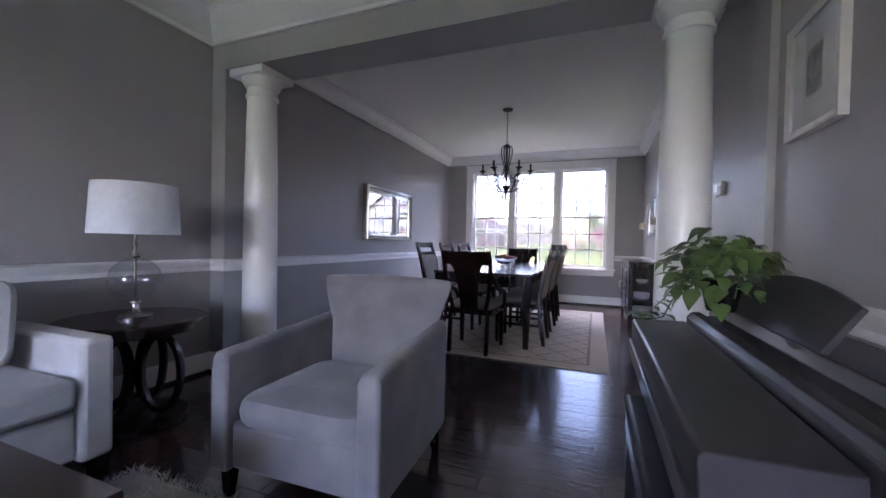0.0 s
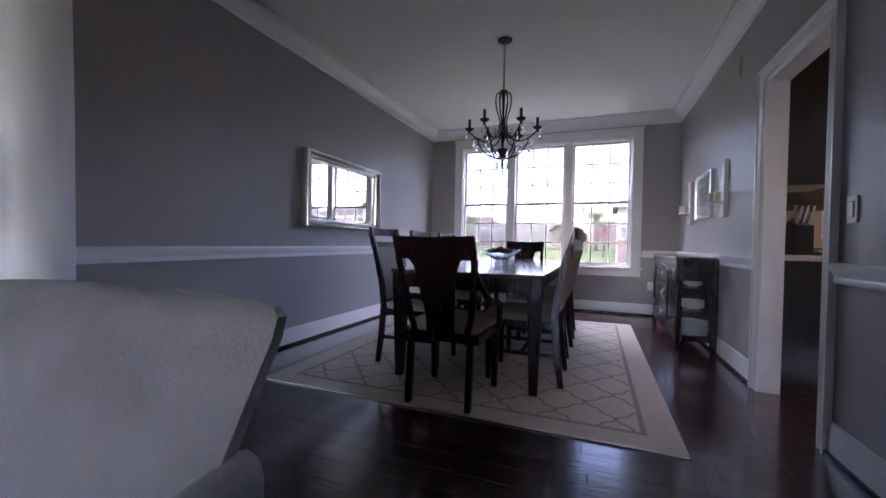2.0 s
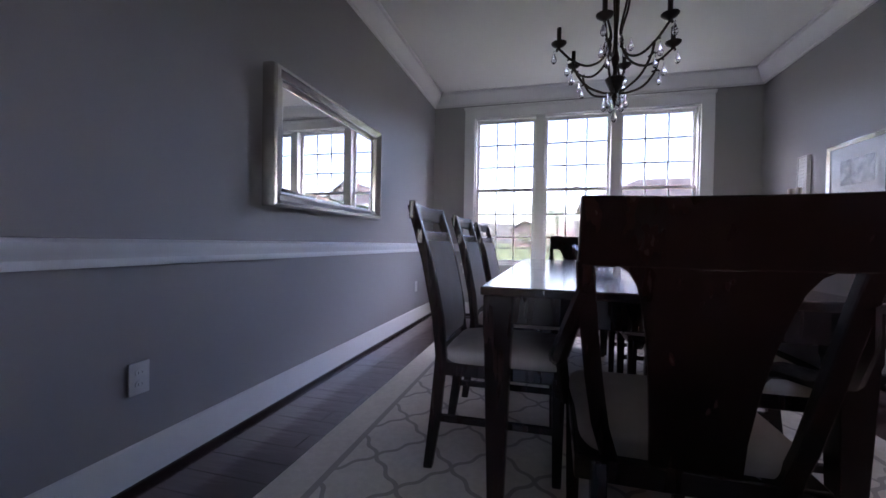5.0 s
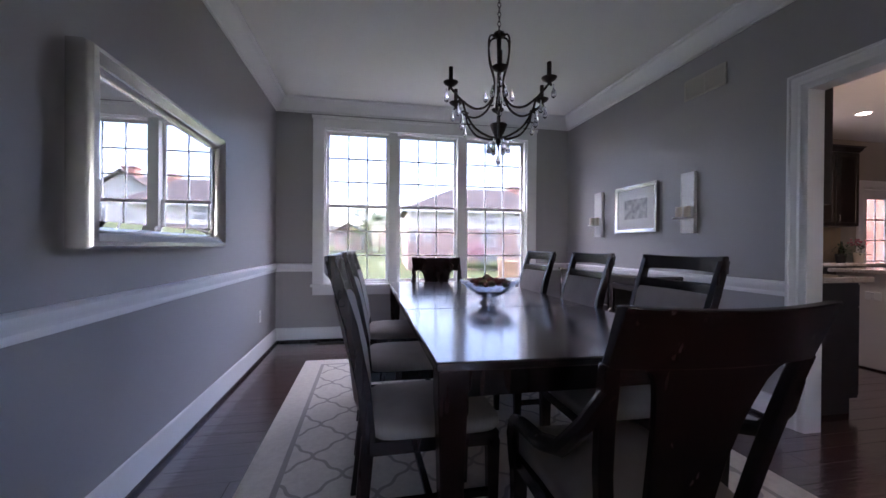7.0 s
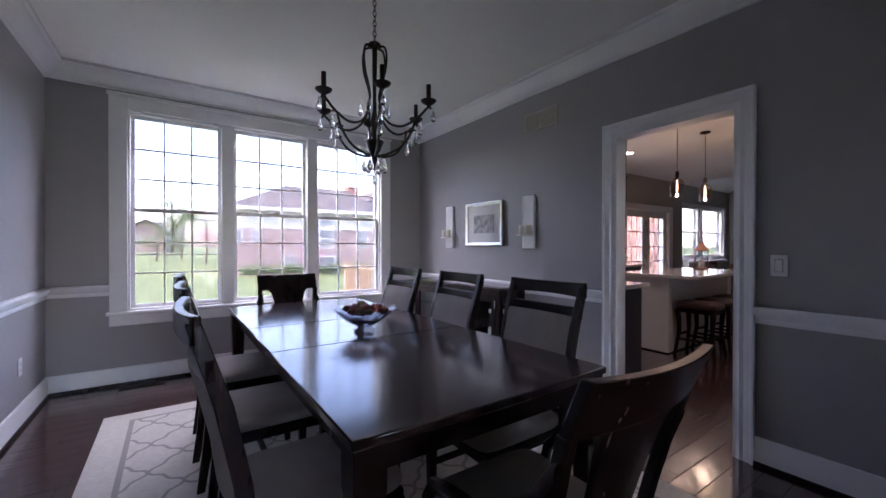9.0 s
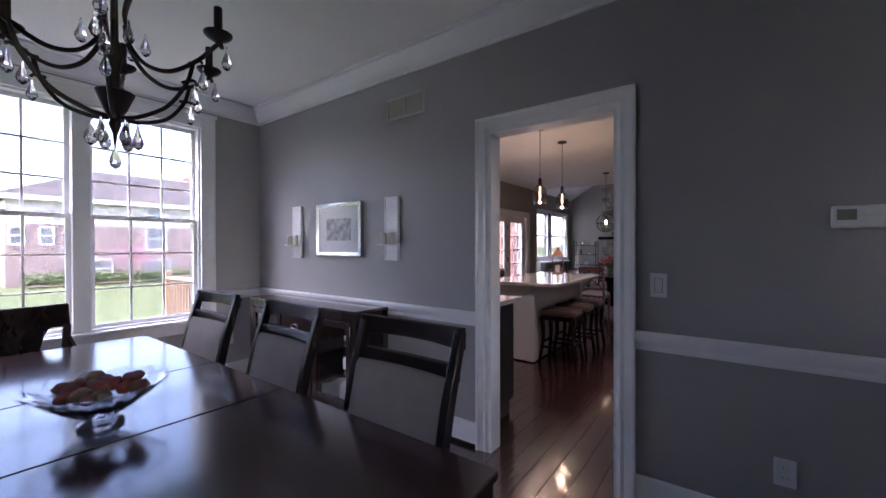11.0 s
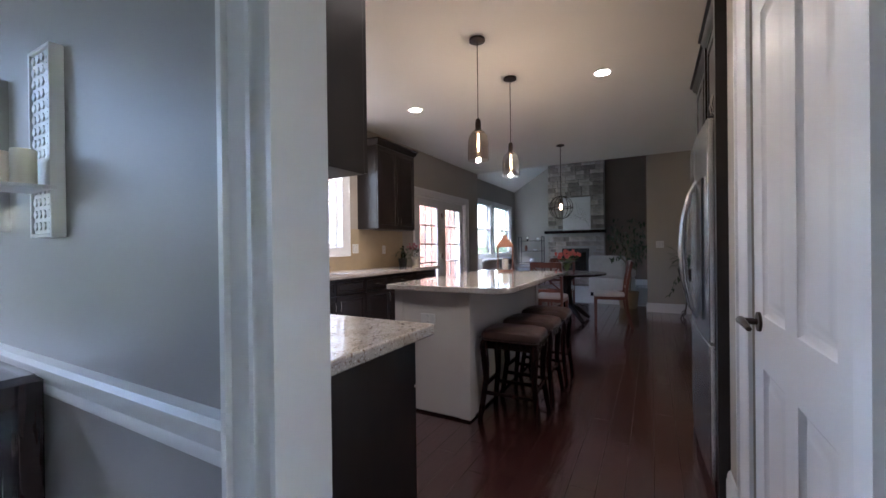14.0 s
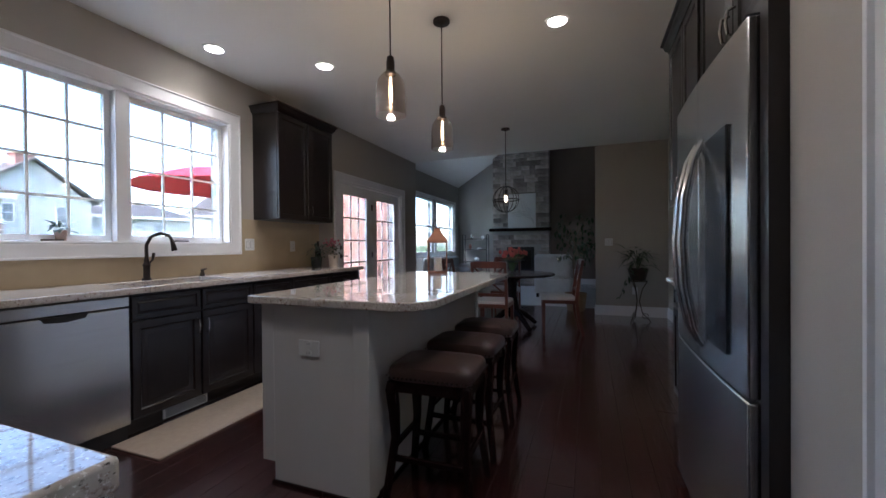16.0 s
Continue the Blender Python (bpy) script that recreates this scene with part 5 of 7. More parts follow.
def stool(m):
    s = thing("bar_stool", "backless stool with nailed brown leather saddle seat", "stool", m, "bar stools at the island")
    bm = bmesh.new()
    cushion(bm, -0.165, 0.165, -0.205, 0.205, 0.545, 0.605, 0.02)
    finish("seat", bm, LEATHER, s)
    bm = bmesh.new()
    for k in range(18):
        for sg in (-1, 1):
            box(bm, sg * 0.1645 - 0.004, -0.18 + k * 0.021 - 0.004, 0.556, sg * 0.1645 + 0.004, -0.18 + k * 0.021 + 0.004, 0.564)
    for k in range(14):
        for sg in (-1, 1):
            box(bm, -0.14 + k * 0.0215 - 0.004, sg * 0.2045 - 0.004, 0.556, -0.14 + k * 0.0215 + 0.004, sg * 0.2045 + 0.004, 0.564)
    tagged(finish("nail_heads", bm, NICKEL, s), kind="stuff")
    boxes("seat_frame", WOOD, [(-0.15, -0.19, 0.49, 0.15, 0.19, 0.546)], s, 0.004)
    for sx in (-1, 1):
        for sy in (-1, 1):
            bm = bmesh.new()
            posts(bm, [(sx * (0.13 + o), sy * (0.165 + o), z, w, w) for o, z, w in ((0.035, 0, 0.03), (0.025, 0.08, 0.032), (0.0, 0.28, 0.034), (0.004, 0.4, 0.042), (0.012, 0.5, 0.046), (0.006, 0.54, 0.044))])
            finish("leg", bm, WOOD, s, 0.004)
    boxes("stretcher", WOOD, [(-0.14, -0.19, 0.17, -0.12, 0.19, 0.195), (0.12, -0.19, 0.17, 0.14, 0.19, 0.195), (-0.13, -0.185, 0.22, 0.13, -0.165, 0.245), (-0.13, 0.165, 0.22, 0.13, 0.185, 0.245)], s, 0.003)
    return s


st = stool(pose(3.66, 5.775, 0.0, 0, 0, 2))
copy_thing(st, pose(4.13, 5.78, 0.0, 0, 0, -1))
copy_thing(st, pose(4.62, 5.78, 0.0, 0, 0, 1))

# copper lantern on the island
ln = thing("candle_lantern", "copper and glass candle lantern on island", "lantern", pose(5.08, 6.33, 0.9155, 0, 0, 20))
bm = bmesh.new()
box(bm, -0.085, -0.085, 0, 0.085, 0.085, 0.02)
for sx in (-1, 1):
    for sy in (-1, 1):
        box(bm, sx * 0.078 - 0.006, sy * 0.078 - 0.006, 0.02, sx * 0.078 + 0.006, sy * 0.078 + 0.006, 0.26)
loft(bm, [rect_ring((0, 0, z), w, w) for z, w in ((0.26, 0.18), (0.275, 0.18), (0.30, 0.15), (0.35, 0.07), (0.375, 0.05), (0.39, 0.05))])
finish("frame", bm, COPPER, ln, 0.002)
bm = bmesh.new()
tube(bm, [(0, 0.035 * math.cos(a), 0.425 + 0.035 * math.sin(a)) for a in (2 * math.pi * q / 20 for q in range(20))], 0.004, 6, True)
finish("ring", bm, BRONZE, ln)
bm = bmesh.new()
for k in range(4):
    box(bm, -0.07, -0.079, 0.022, 0.07, -0.077, 0.258, pose(0, 0, 0, 0, 0, 90 * k))
finish("glass", bm, THINGLASS, ln)
bm = bmesh.new()
lathe(bm, [(0.035, 0.0205), (0.035, 0.13), (0.03, 0.135), (0.004, 0.13)], 18)
finish("candle", bm, CANDLE, ln)

# pendants
BULB = glow_material("filament_glow", (1.0, 0.66, 0.34), 0.2)
AMBER = glass_material("pendant_glass", (0.90, 0.86, 0.83), gloss=0.07)
for x in (3.795, 4.576):
    p = thing("pendant_lamp", "clear glass pendant lamp with glowing filament bulb", "pendant lamp", pose(x, 6.088, 0), "pendant lamps over the island")
    bm = bmesh.new()
    lathe(bm, [(0.06, H - 0.001), (0.06, H - 0.018), (0.02, H - 0.026), (0.004, H - 0.028)], 24)
    tube(bm, [(0, 0, H - 0.02), (0, 0, 2.15)], 0.0035, 6)
    lathe(bm, [(0.006, 2.165), (0.018, 2.155), (0.022, 2.13), (0.022, 2.08), (0.03, 2.075), (0.03, 2.06), (0.015, 2.05)], 16)
    finish("cord_and_socket", bm, BRONZE, p)
    bm = bmesh.new()
    lathe(bm, [(0.031, 2.075), (0.05, 2.06), (0.072, 2.025), (0.08, 1.98), (0.081, 1.845), (0.079, 1.845), (0.078, 1.98), (0.07, 2.023), (0.048, 2.057), (0.030, 2.071)], 28, cap=False)
    finish("shade", bm, AMBER, p)
    bm = bmesh.new()
    lathe(bm, [(0.005, 2.05), (0.007, 2.02), (0.010, 1.96), (0.007, 1.92), (0.002, 1.91)], 10)
    finish("bulb", bm, BULB, p)
    lt = new("pendant_light", bpy.data.lights.new("pendant_light", "POINT"))
    lt.data.energy, lt.data.color, lt.data.shadow_soft_size = 0.11, (1.0, 0.76, 0.5), 0.02
    lt.location = (x, 6.088, 1.88)

g3 = thing("globe_pendant", "bronze orb pendant lamp over the round table", "pendant lamp", pose(7.32, 6.18, 0))
bm = bmesh.new()
lathe(bm, [(0.06, H - 0.001), (0.06, H - 0.018), (0.02, H - 0.026), (0.004, H - 0.028)], 20)
tube(bm, [(0, 0, H - 0.02), (0, 0, 1.9)], 0.005, 6)
lathe(bm, [(0.02, 1.92), (0.02, 1.85), (0.005, 1.84)], 10)
for k in range(4):
    a = radians(45 * k)
    tube(bm, [(0.18 * math.cos(t) * math.cos(a), 0.18 * math.cos(t) * math.sin(a), 1.79 + 0.18 * math.sin(t)) for t in (2 * math.pi * q / 28 for q in range(28))], 0.005, 5, True)
tube(bm, [(0.182 * math.cos(t), 0.182 * math.sin(t), 1.78) for t in (2 * math.pi * q / 28 for q in range(28))], 0.007, 5, True)
finish("cage", bm, BRONZE, g3)
bm = bmesh.new()
lathe(bm, [(0.008, 1.85), (0.022, 1.81), (0.024, 1.79), (0.012, 1.755), (0.003, 1.75)], 12)
finish("bulb", bm, BULB, g3)

# recessed ceiling lights; the last two are assumed, added nearer the opening
CANGLOW = glow_material("downlight_glow", (1.0, 0.90, 0.76), 0.5)
for x, y in ((4.85, 7.31), (4.885, 5.31), (4.27, 7.95), (2.6, 7.31), (2.75, 5.31)):
    d = thing("recessed_light", "lit round recessed downlight in white ceiling", "downlight", pose(x, y, H), "recessed lights in the kitchen ceiling")
    bm = bmesh.new()
    lathe(bm, [(0.085, -0.0005), (0.085, -0.006), (0.066, -0.008), (0.066, -0.0005)], 28, cap=False)
    finish("trim_ring", bm, WHITE, d)
    bm = bmesh.new()
    lathe(bm, [(0.066, -0.002), (0.066, -0.004), (0.01, -0.0042)], 28)
    finish("lens", bm, CANGLOW, d)
    lt = new("downlight", bpy.data.lights.new("downlight", "SPOT"))
    lt.data.energy, lt.data.color, lt.data.spot_size, lt.data.spot_blend, lt.data.shadow_soft_size = 0.4, (1.0, 0.88, 0.76), radians(120), 0.6, 0.06
    lt.location = (x, y, H - 0.02)

# ---- refrigerator and its cabinets ----
fr = thing("refrigerator", "stainless steel french-door refrigerator with bowed handles", "refrigerator", pose(3.255, 4.64, 0))
boxes("body", material("grey_steel_side", (0.36, 0.35, 0.33), 0.4, 0.5, scale=4), [(0, -0.66, 0.02, 0.915, 0.0, 1.765)], fr, 0.004)
for x0, x1 in ((0.002, 0.456), (0.460, 0.913)):
    bm = bmesh.new()
    slab(bm, [(x0, 0.006), (x1, 0.006)] + [(x1 + (x0 - x1) * k / 8, 0.050 + 0.014 * math.sin(math.pi * (x1 + (x0 - x1) * k / 8) / 0.915)) for k in range(9)], "z", 0.71, 1.78)
    door = finish("door", bm, STEEL, fr, 0.006)
    hx = x1 - 0.045 if x0 < 0.1 else x0 + 0.045
    bm = bmesh.new()
    tube(bm, [(hx, 0.058, 0.76), (hx, 0.09, 0.83), (hx, 0.118, 0.98), (hx, 0.128, 1.15), (hx, 0.118, 1.32), (hx, 0.09, 1.47), (hx, 0.058, 1.54)], [0.010, 0.014, 0.018, 0.019, 0.018, 0.014, 0.010], 10)
    finish("handle", bm, STEEL, door)
bm = bmesh.new()
slab(bm, [(0.002, 0.006), (0.913, 0.006)] + [(0.913 - 0.911 * k / 12, 0.050 + 0.014 * math.sin(math.pi * (0.913 - 0.911 * k / 12) / 0.915)) for k in range(13)], "z", 0.06, 0.70)
fz = finish("freezer_drawer", bm, STEEL, fr, 0.006)
bm = bmesh.new()
slab(bm, [(0.13, 0.80), (0.36, 0.80), (0.36, 1.52), (0.13, 1.52)], "y", 0.055, 0.0655)
finish("dispenser", bm, BLACK, fr, 0.004)
for hx in (0.02, 0.80):
    boxes("hinge_cover", BLACKMAT, [(hx, -0.05, 1.766, hx + 0.1, 0.045, 1.795)], fr, 0.005)
boxes("foot", BLACKMAT, [(0.03, -0.62, 0, 0.88, -0.02, 0.021)], fr)
right = pose(0, 3.951, 0, 0, 0, 180)
structure(boxes("trim_fridge_panel", CABINET, [(3.194, 3.952, 0, 3.245, 4.664, 2.5), (4.18, 3.952, 0, 4.225, 4.60, 2.5)]), "black-brown tall panels beside the refrigerator", "panel")
wall_unit(-4.178, -3.247, 1.86, 2.50, right, 2, 0.64, True, "fridge_cabinet")
wall_unit(-5.08, -4.23, 1.40, 2.50, right, 2, 0.62)
u = base_unit(-5.08, -4.23, right, 2, True, 1, 0.6)
tagged(boxes("side_countertop", GRANITE, [(4.227, 3.953, 0.876, 5.10, 4.59, 0.915)], None, 0.006), "speckled beige granite countertop beside refrigerator", "countertop")

tagged(boxes("kitchen_mat", material("beige_mat", (0.42, 0.35, 0.28), 0.9, scale=30, bump=0.4, bump_scale=200), [(3.36, 7.28, 0.0005, 4.85, 7.69, 0.012)], None, 0.004), "beige kitchen mat before the sink", "mat")
tk = thing("toe_kick_vent", "white toe-kick heating register below sink cabinet", "vent", pose(3.86, 7.764, 0))
boxes("frame", PLASTIC, [(-0.16, -0.008, 0.012, 0.16, 0, 0.09)], tk, 0.002)
boxes("slat", BLACKMAT, [(-0.145, -0.0095, 0.022 + 0.011 * k, 0.145, -0.0075, 0.027 + 0.011 * k) for k in range(6)], tk)
plate("light_switch", "white double light switch on beige wall", 4.905, YB, 1.18, 0, 0.118, 0.118, "switch")
plate("wall_outlet", "white electrical outlet on beige wall", 5.5, YB - 0.006, 1.16, 0)
plate("light_switch", "white double light switch on end wall", KE, 4.80, 1.19, -90, 0.118, 0.118, "switch")
plate("wall_outlet", "white electrical outlet on end wall", KE, 4.42, 0.41, -90)


# ---- plants ----
def leaf_mesh(name, mat, l, w, heart=False):
    bm = bmesh.new()
    prof = [(0, 0.25), (0.12, 0.8), (0.3, 1.0), (0.55, 0.8), (0.8, 0.38), (1.0, 0.0)] if heart else [(0, 0.05), (0.2, 0.6), (0.45, 1.0), (0.7, 0.75), (0.9, 0.3), (1.0, 0.0)]
    rows = []
    for t, k in prof:
        z = -0.35 * l * t * t
        rows.append([bm.verts.new((-k * w / 2, t * l - (0.08 * l if heart and t == 0 else 0), z + 0.12 * w * k)), bm.verts.new((0, t * l, z)), bm.verts.new((k * w / 2, t * l - (0.08 * l if heart and t == 0 else 0), z + 0.12 * w * k))])
    for a, b in zip(rows, rows[1:]):
        for i in range(2):
            bm.faces.new((a[i], a[i + 1], b[i + 1], b[i]))
    for f in bm.faces:
        f.smooth = True
    me = bpy.data.meshes.new(name)
    bm.to_mesh(me)
    bm.free()
    me.materials.append(mat)
    return me


def put_leaf(parent, me, p, yaw, tilt, s):
    o = new("leaf", me)
    o.parent = parent
    o.matrix_basis = pose(*p, tilt, 0, yaw) @ Matrix.Diagonal((s, s, s, 1))
    return o


HEART = leaf_mesh("leaf", LEAF, 0.068, 0.056, True)
FICUS = leaf_mesh("leaf", DARKLEAF, 0.085, 0.04)
LONG = leaf_mesh("leaf", DARKLEAF, 0.16, 0.05)
HERB = leaf_mesh("leaf", DARKLEAF, 0.05, 0.022)

rl = random.Random(11)
pot = thing("pothos_plant", "trailing green pothos in dark pot on piano", "plant", pose(1.20, 2.75, 0.80))
bm = bmesh.new()
lathe(bm, [(0.05, 0), (0.055, 0.01), (0.075, 0.12), (0.08, 0.13), (0.072, 0.13), (0.065, 0.11), (0.01, 0.105)], 24)
finish("pot", bm, BLACK, pot)
for i in range(170):
    a = rl.uniform(0, 6.28)
    r = 0.05 + 0.15 * rl.random() ** 0.7
    z = 0.30 - 0.9 * (r - 0.05) + rl.uniform(-0.12, 0.07)
    x, yv = r * math.cos(a) * 1.0, r * math.sin(a) * 1.15
    put_leaf(pot, HEART, (min(x, 0.13), yv, max(0.015, z)), math.degrees(a) - 90 + rl.uniform(-40, 40), rl.uniform(-55, 15), rl.uniform(0.8, 1.35))
bm = bmesh.new()
for vine in ([(-0.03, 0, 0.12), (-0.13, 0.02, 0.14), (-0.2, 0.05, 0.03), (-0.27, 0.08, -0.055), (-0.32, 0.1, -0.05)], [(-0.03, 0.02, 0.12), (-0.15, -0.06, 0.12), (-0.22, -0.08, -0.03), (-0.28, -0.04, -0.06)], [(0, 0, 0.12), (0.02, -0.15, 0.15), (-0.02, -0.24, 0.08)]):
    tube(bm, vine, 0.003, 5)
    for k in range(1, len(vine)):
        for q in range(3):
            p = Vector(vine[k - 1]).lerp(Vector(vine[k]), q / 3)
            put_leaf(pot, HEART, (p.x, p.y, p.z + 0.01), rl.uniform(0, 360), rl.uniform(-25, 20), rl.uniform(0.8, 1.15))
finish("vine", bm, LEAF, pot)

fi = thing("ficus_tree", "dark green potted ficus tree by the end wall", "plant", pose(9.12, 5.32, 0))
bm = bmesh.new()
lathe(bm, [(0.14, 0), (0.15, 0.02), (0.18, 0.3), (0.19, 0.31), (0.17, 0.31), (0.16, 0.26), (0.02, 0.26)], 20)
finish("basket", bm, material("wicker", (0.25, 0.17, 0.1), 0.8, scale=30, bump=0.6, bump_scale=120), fi)
bm = bmesh.new()
tips = []
for k in range(3):
    a = k * 2.1
    tube(bm, [(0.02 * math.cos(a), 0.02 * math.sin(a), 0.25), (0.05 * math.cos(a + 1), 0.05 * math.sin(a + 1), 0.6), (0.03 * math.cos(a + 2), 0.03 * math.sin(a + 2), 0.95), (0.06 * math.cos(a), 0.06 * math.sin(a), 1.35)], [0.016, 0.014, 0.012, 0.006], 7)
for k in range(22):
    a, z = rl.uniform(0, 6.28), rl.uniform(0.75, 1.5)
    r = 0.32 * math.sin(math.pi * min(1, (z - 0.55) / 1.25))
    tip = (r * math.cos(a), r * math.sin(a), z + 0.15)
    tube(bm, [(0, 0, z - 0.15), (tip[0] * 0.5, tip[1] * 0.5, z + 0.03), tip], [0.007, 0.005, 0.002], 5)
    tips.append(tip)
finish("trunk", bm, material("ficus_bark", (0.2, 0.16, 0.11), 0.9, scale=20, bump=0.4), fi)
for i in range(280):
    t = tips[i % len(tips)]
    f = rl.uniform(0.45, 1.1)
    put_leaf(fi, FICUS, (t[0] * f + rl.uniform(-0.07, 0.07), t[1] * f + rl.uniform(-0.07, 0.07), t[2] + rl.uniform(-0.2, 0.1)), rl.uniform(0, 360), rl.uniform(-75, 10), rl.uniform(0.8, 1.3))

ps = thing("plant_stand", "black wrought iron plant stand by end wall", "plant stand", pose(8.42, 4.42, 0))
bm = bmesh.new()
for k in range(3):
    a = radians(120 * k + 20)
    tube(bm, [(r * math.cos(a), r * math.sin(a), z) for r, z in ((0.17, 0.0), (0.15, 0.03), (0.06, 0.12), (0.02, 0.3), (0.06, 0.48), (0.13, 0.6))], 0.007, 6)
    tube(bm, [((0.1 + 0.04 * math.cos(t)) * math.cos(a), (0.1 + 0.04 * math.cos(t)) * math.sin(a), 0.08 + 0.04 * math.sin(t)) for t in (2 * math.pi * q / 12 for q in range(12))], 0.005, 5, True)
tube(bm, [(0.13 * math.cos(t), 0.13 * math.sin(t), 0.6) for t in (2 * math.pi * q / 24 for q in range(24))], 0.007, 6, True)
finish("stand", bm, BRONZE, ps)
pp = thing("potted_plant", "leafy green plant in dark pot on iron stand", "plant", pose(8.42, 4.42, 0.607))
bm = bmesh.new()
lathe(bm, [(0.1, 0), (0.105, 0.01), (0.14, 0.17), (0.15, 0.18), (0.135, 0.18), (0.13, 0.15), (0.02, 0.15)], 22)
finish("pot", bm, BRONZE, pp)
for i in range(60):
    a = rl.uniform(0, 6.28)
    r = rl.uniform(0.02, 0.2)
    put_leaf(pp, LONG, (r * math.cos(a), r * math.sin(a), 0.2 + rl.uniform(0, 0.35) * (1 - r)), math.degrees(a) - 90 + rl.uniform(-30, 30), rl.uniform(-40, 50), rl.uniform(0.7, 1.2))
for i in range(9):
    put_leaf(pp, LONG, (-0.2 - 0.03 * (i % 3), 0.12 + 0.03 * i * 0.5, 0.18 - i * 0.05), rl.uniform(0, 360), rl.uniform(-60, 0), 0.7)
bm = bmesh.new()
for k in range(7):
    a = k * 0.9
    tube(bm, [(0, 0, 0.15), (0.06 * math.cos(a), 0.06 * math.sin(a), 0.32), (0.16 * math.cos(a), 0.16 * math.sin(a), 0.45)], 0.004, 5)
finish("stem", bm, DARKLEAF, pp)


def counter_plant(x, y, z, r, h, name, label, pmat, lm, n, spread, flower=None):
    p = thing(name, label, "plant", pose(x, y, z))
    bm = bmesh.new()
    lathe(bm, [(r * 0.75, 0), (r * 0.8, 0.005), (r, h), (r * 0.9, h), (r * 0.85, h * 0.85), (0.005, h * 0.85)], 18)
    finish("pot", bm, pmat, p)
    for i in range(n):
        a = rl.uniform(0, 6.28)
        rr = spread * rl.random()
        put_leaf(p, lm, (rr * math.cos(a), rr * math.sin(a), h * 0.85 + rl.uniform(0, spread * 1.4)), math.degrees(a) - 90, rl.uniform(-20, 60), rl.uniform(0.8, 1.3))
    if flower:
        for i in range(26):
            a, rr = rl.uniform(0, 6.28), spread * rl.uniform(0.2, 1)
            bm = bmesh.new()
            bmesh.ops.create_icosphere(bm, subdivisions=1, radius=0.014)
            f = finish("blossom", bm, flower, p)
            f.location = (rr * math.cos(a), rr * math.sin(a), h + spread * rl.uniform(0.9, 1.7))
    return p


PINK = material("pink_petals", (0.5, 0.16, 0.22), 0.7, second=(0.4, 0.08, 0.12), scale=30)
CORAL = material("coral_petals", (0.6, 0.10, 0.09), 0.6, second=(0.6, 0.2, 0.12), scale=20)
counter_plant(5.60, 8.02, 0.9155, 0.065, 0.12, "herb_pot", "green herb in dark pot on granite counter", BLACKMAT, HERB, 60, 0.11)
counter_plant(5.82, 7.95, 0.9155, 0.062, 0.14, "flower_pot", "pink flowers in cream pot on granite counter", CANDLE, HERB, 60, 0.11, PINK)
counter_plant(3.46, 8.36, KWZ0 + 0.0185, 0.035, 0.07, "succulent_pot", "small succulent in clay pot on window sill", material("clay_pot", (0.4, 0.28, 0.22), 0.8, scale=20), HERB, 26, 0.05)
counter_plant(3.12, 8.36, KWZ0 + 0.0185, 0.03, 0.05, "herb_pot", "small green plant on kitchen window sill", WHITE, HERB, 20, 0.045)
bt = thing("wine_bottle", "dark glass bottle between plants on counter", "bottle", pose(5.73, 8.10, 0.9155))
bm = bmesh.new()
lathe(bm, [(0.034, 0), (0.036, 0.005), (0.036, 0.18), (0.03, 0.205), (0.014, 0.235), (0.013, 0.29), (0.015, 0.3), (0.005, 0.301)], 18)
finish("bottle", bm, BLACK, bt)

# ---- round breakfast table ----
rt = thing("round_table", "round dark wooden pedestal breakfast table", "table", pose(7.42, 6.12, 0))
bm = bmesh.new()
lathe(bm, [(0.01, 0.725), (0.56, 0.725), (0.58, 0.735), (0.585, 0.75), (0.575, 0.76), (0.01, 0.76)], 48)
finish("top", bm, TABLETOP, rt)
bm = bmesh.new()
lathe(bm, [(0.16, 0.724), (0.14, 0.69), (0.07, 0.64), (0.06, 0.45), (0.085, 0.36), (0.09, 0.28), (0.07, 0.2), (0.06, 0.15)], 24)
for k in range(4):
    a = radians(90 * k + 45)
    tube(bm, [(0.03 * math.cos(a), 0.03 * math.sin(a), 0.25), (0.2 * math.cos(a), 0.2 * math.sin(a), 0.18), (0.36 * math.cos(a), 0.36 * math.sin(a), 0.06), (0.4 * math.cos(a), 0.4 * math.sin(a), 0.03)], [0.045, 0.04, 0.032, 0.03], 8)
finish("pedestal", bm, WOOD, rt)


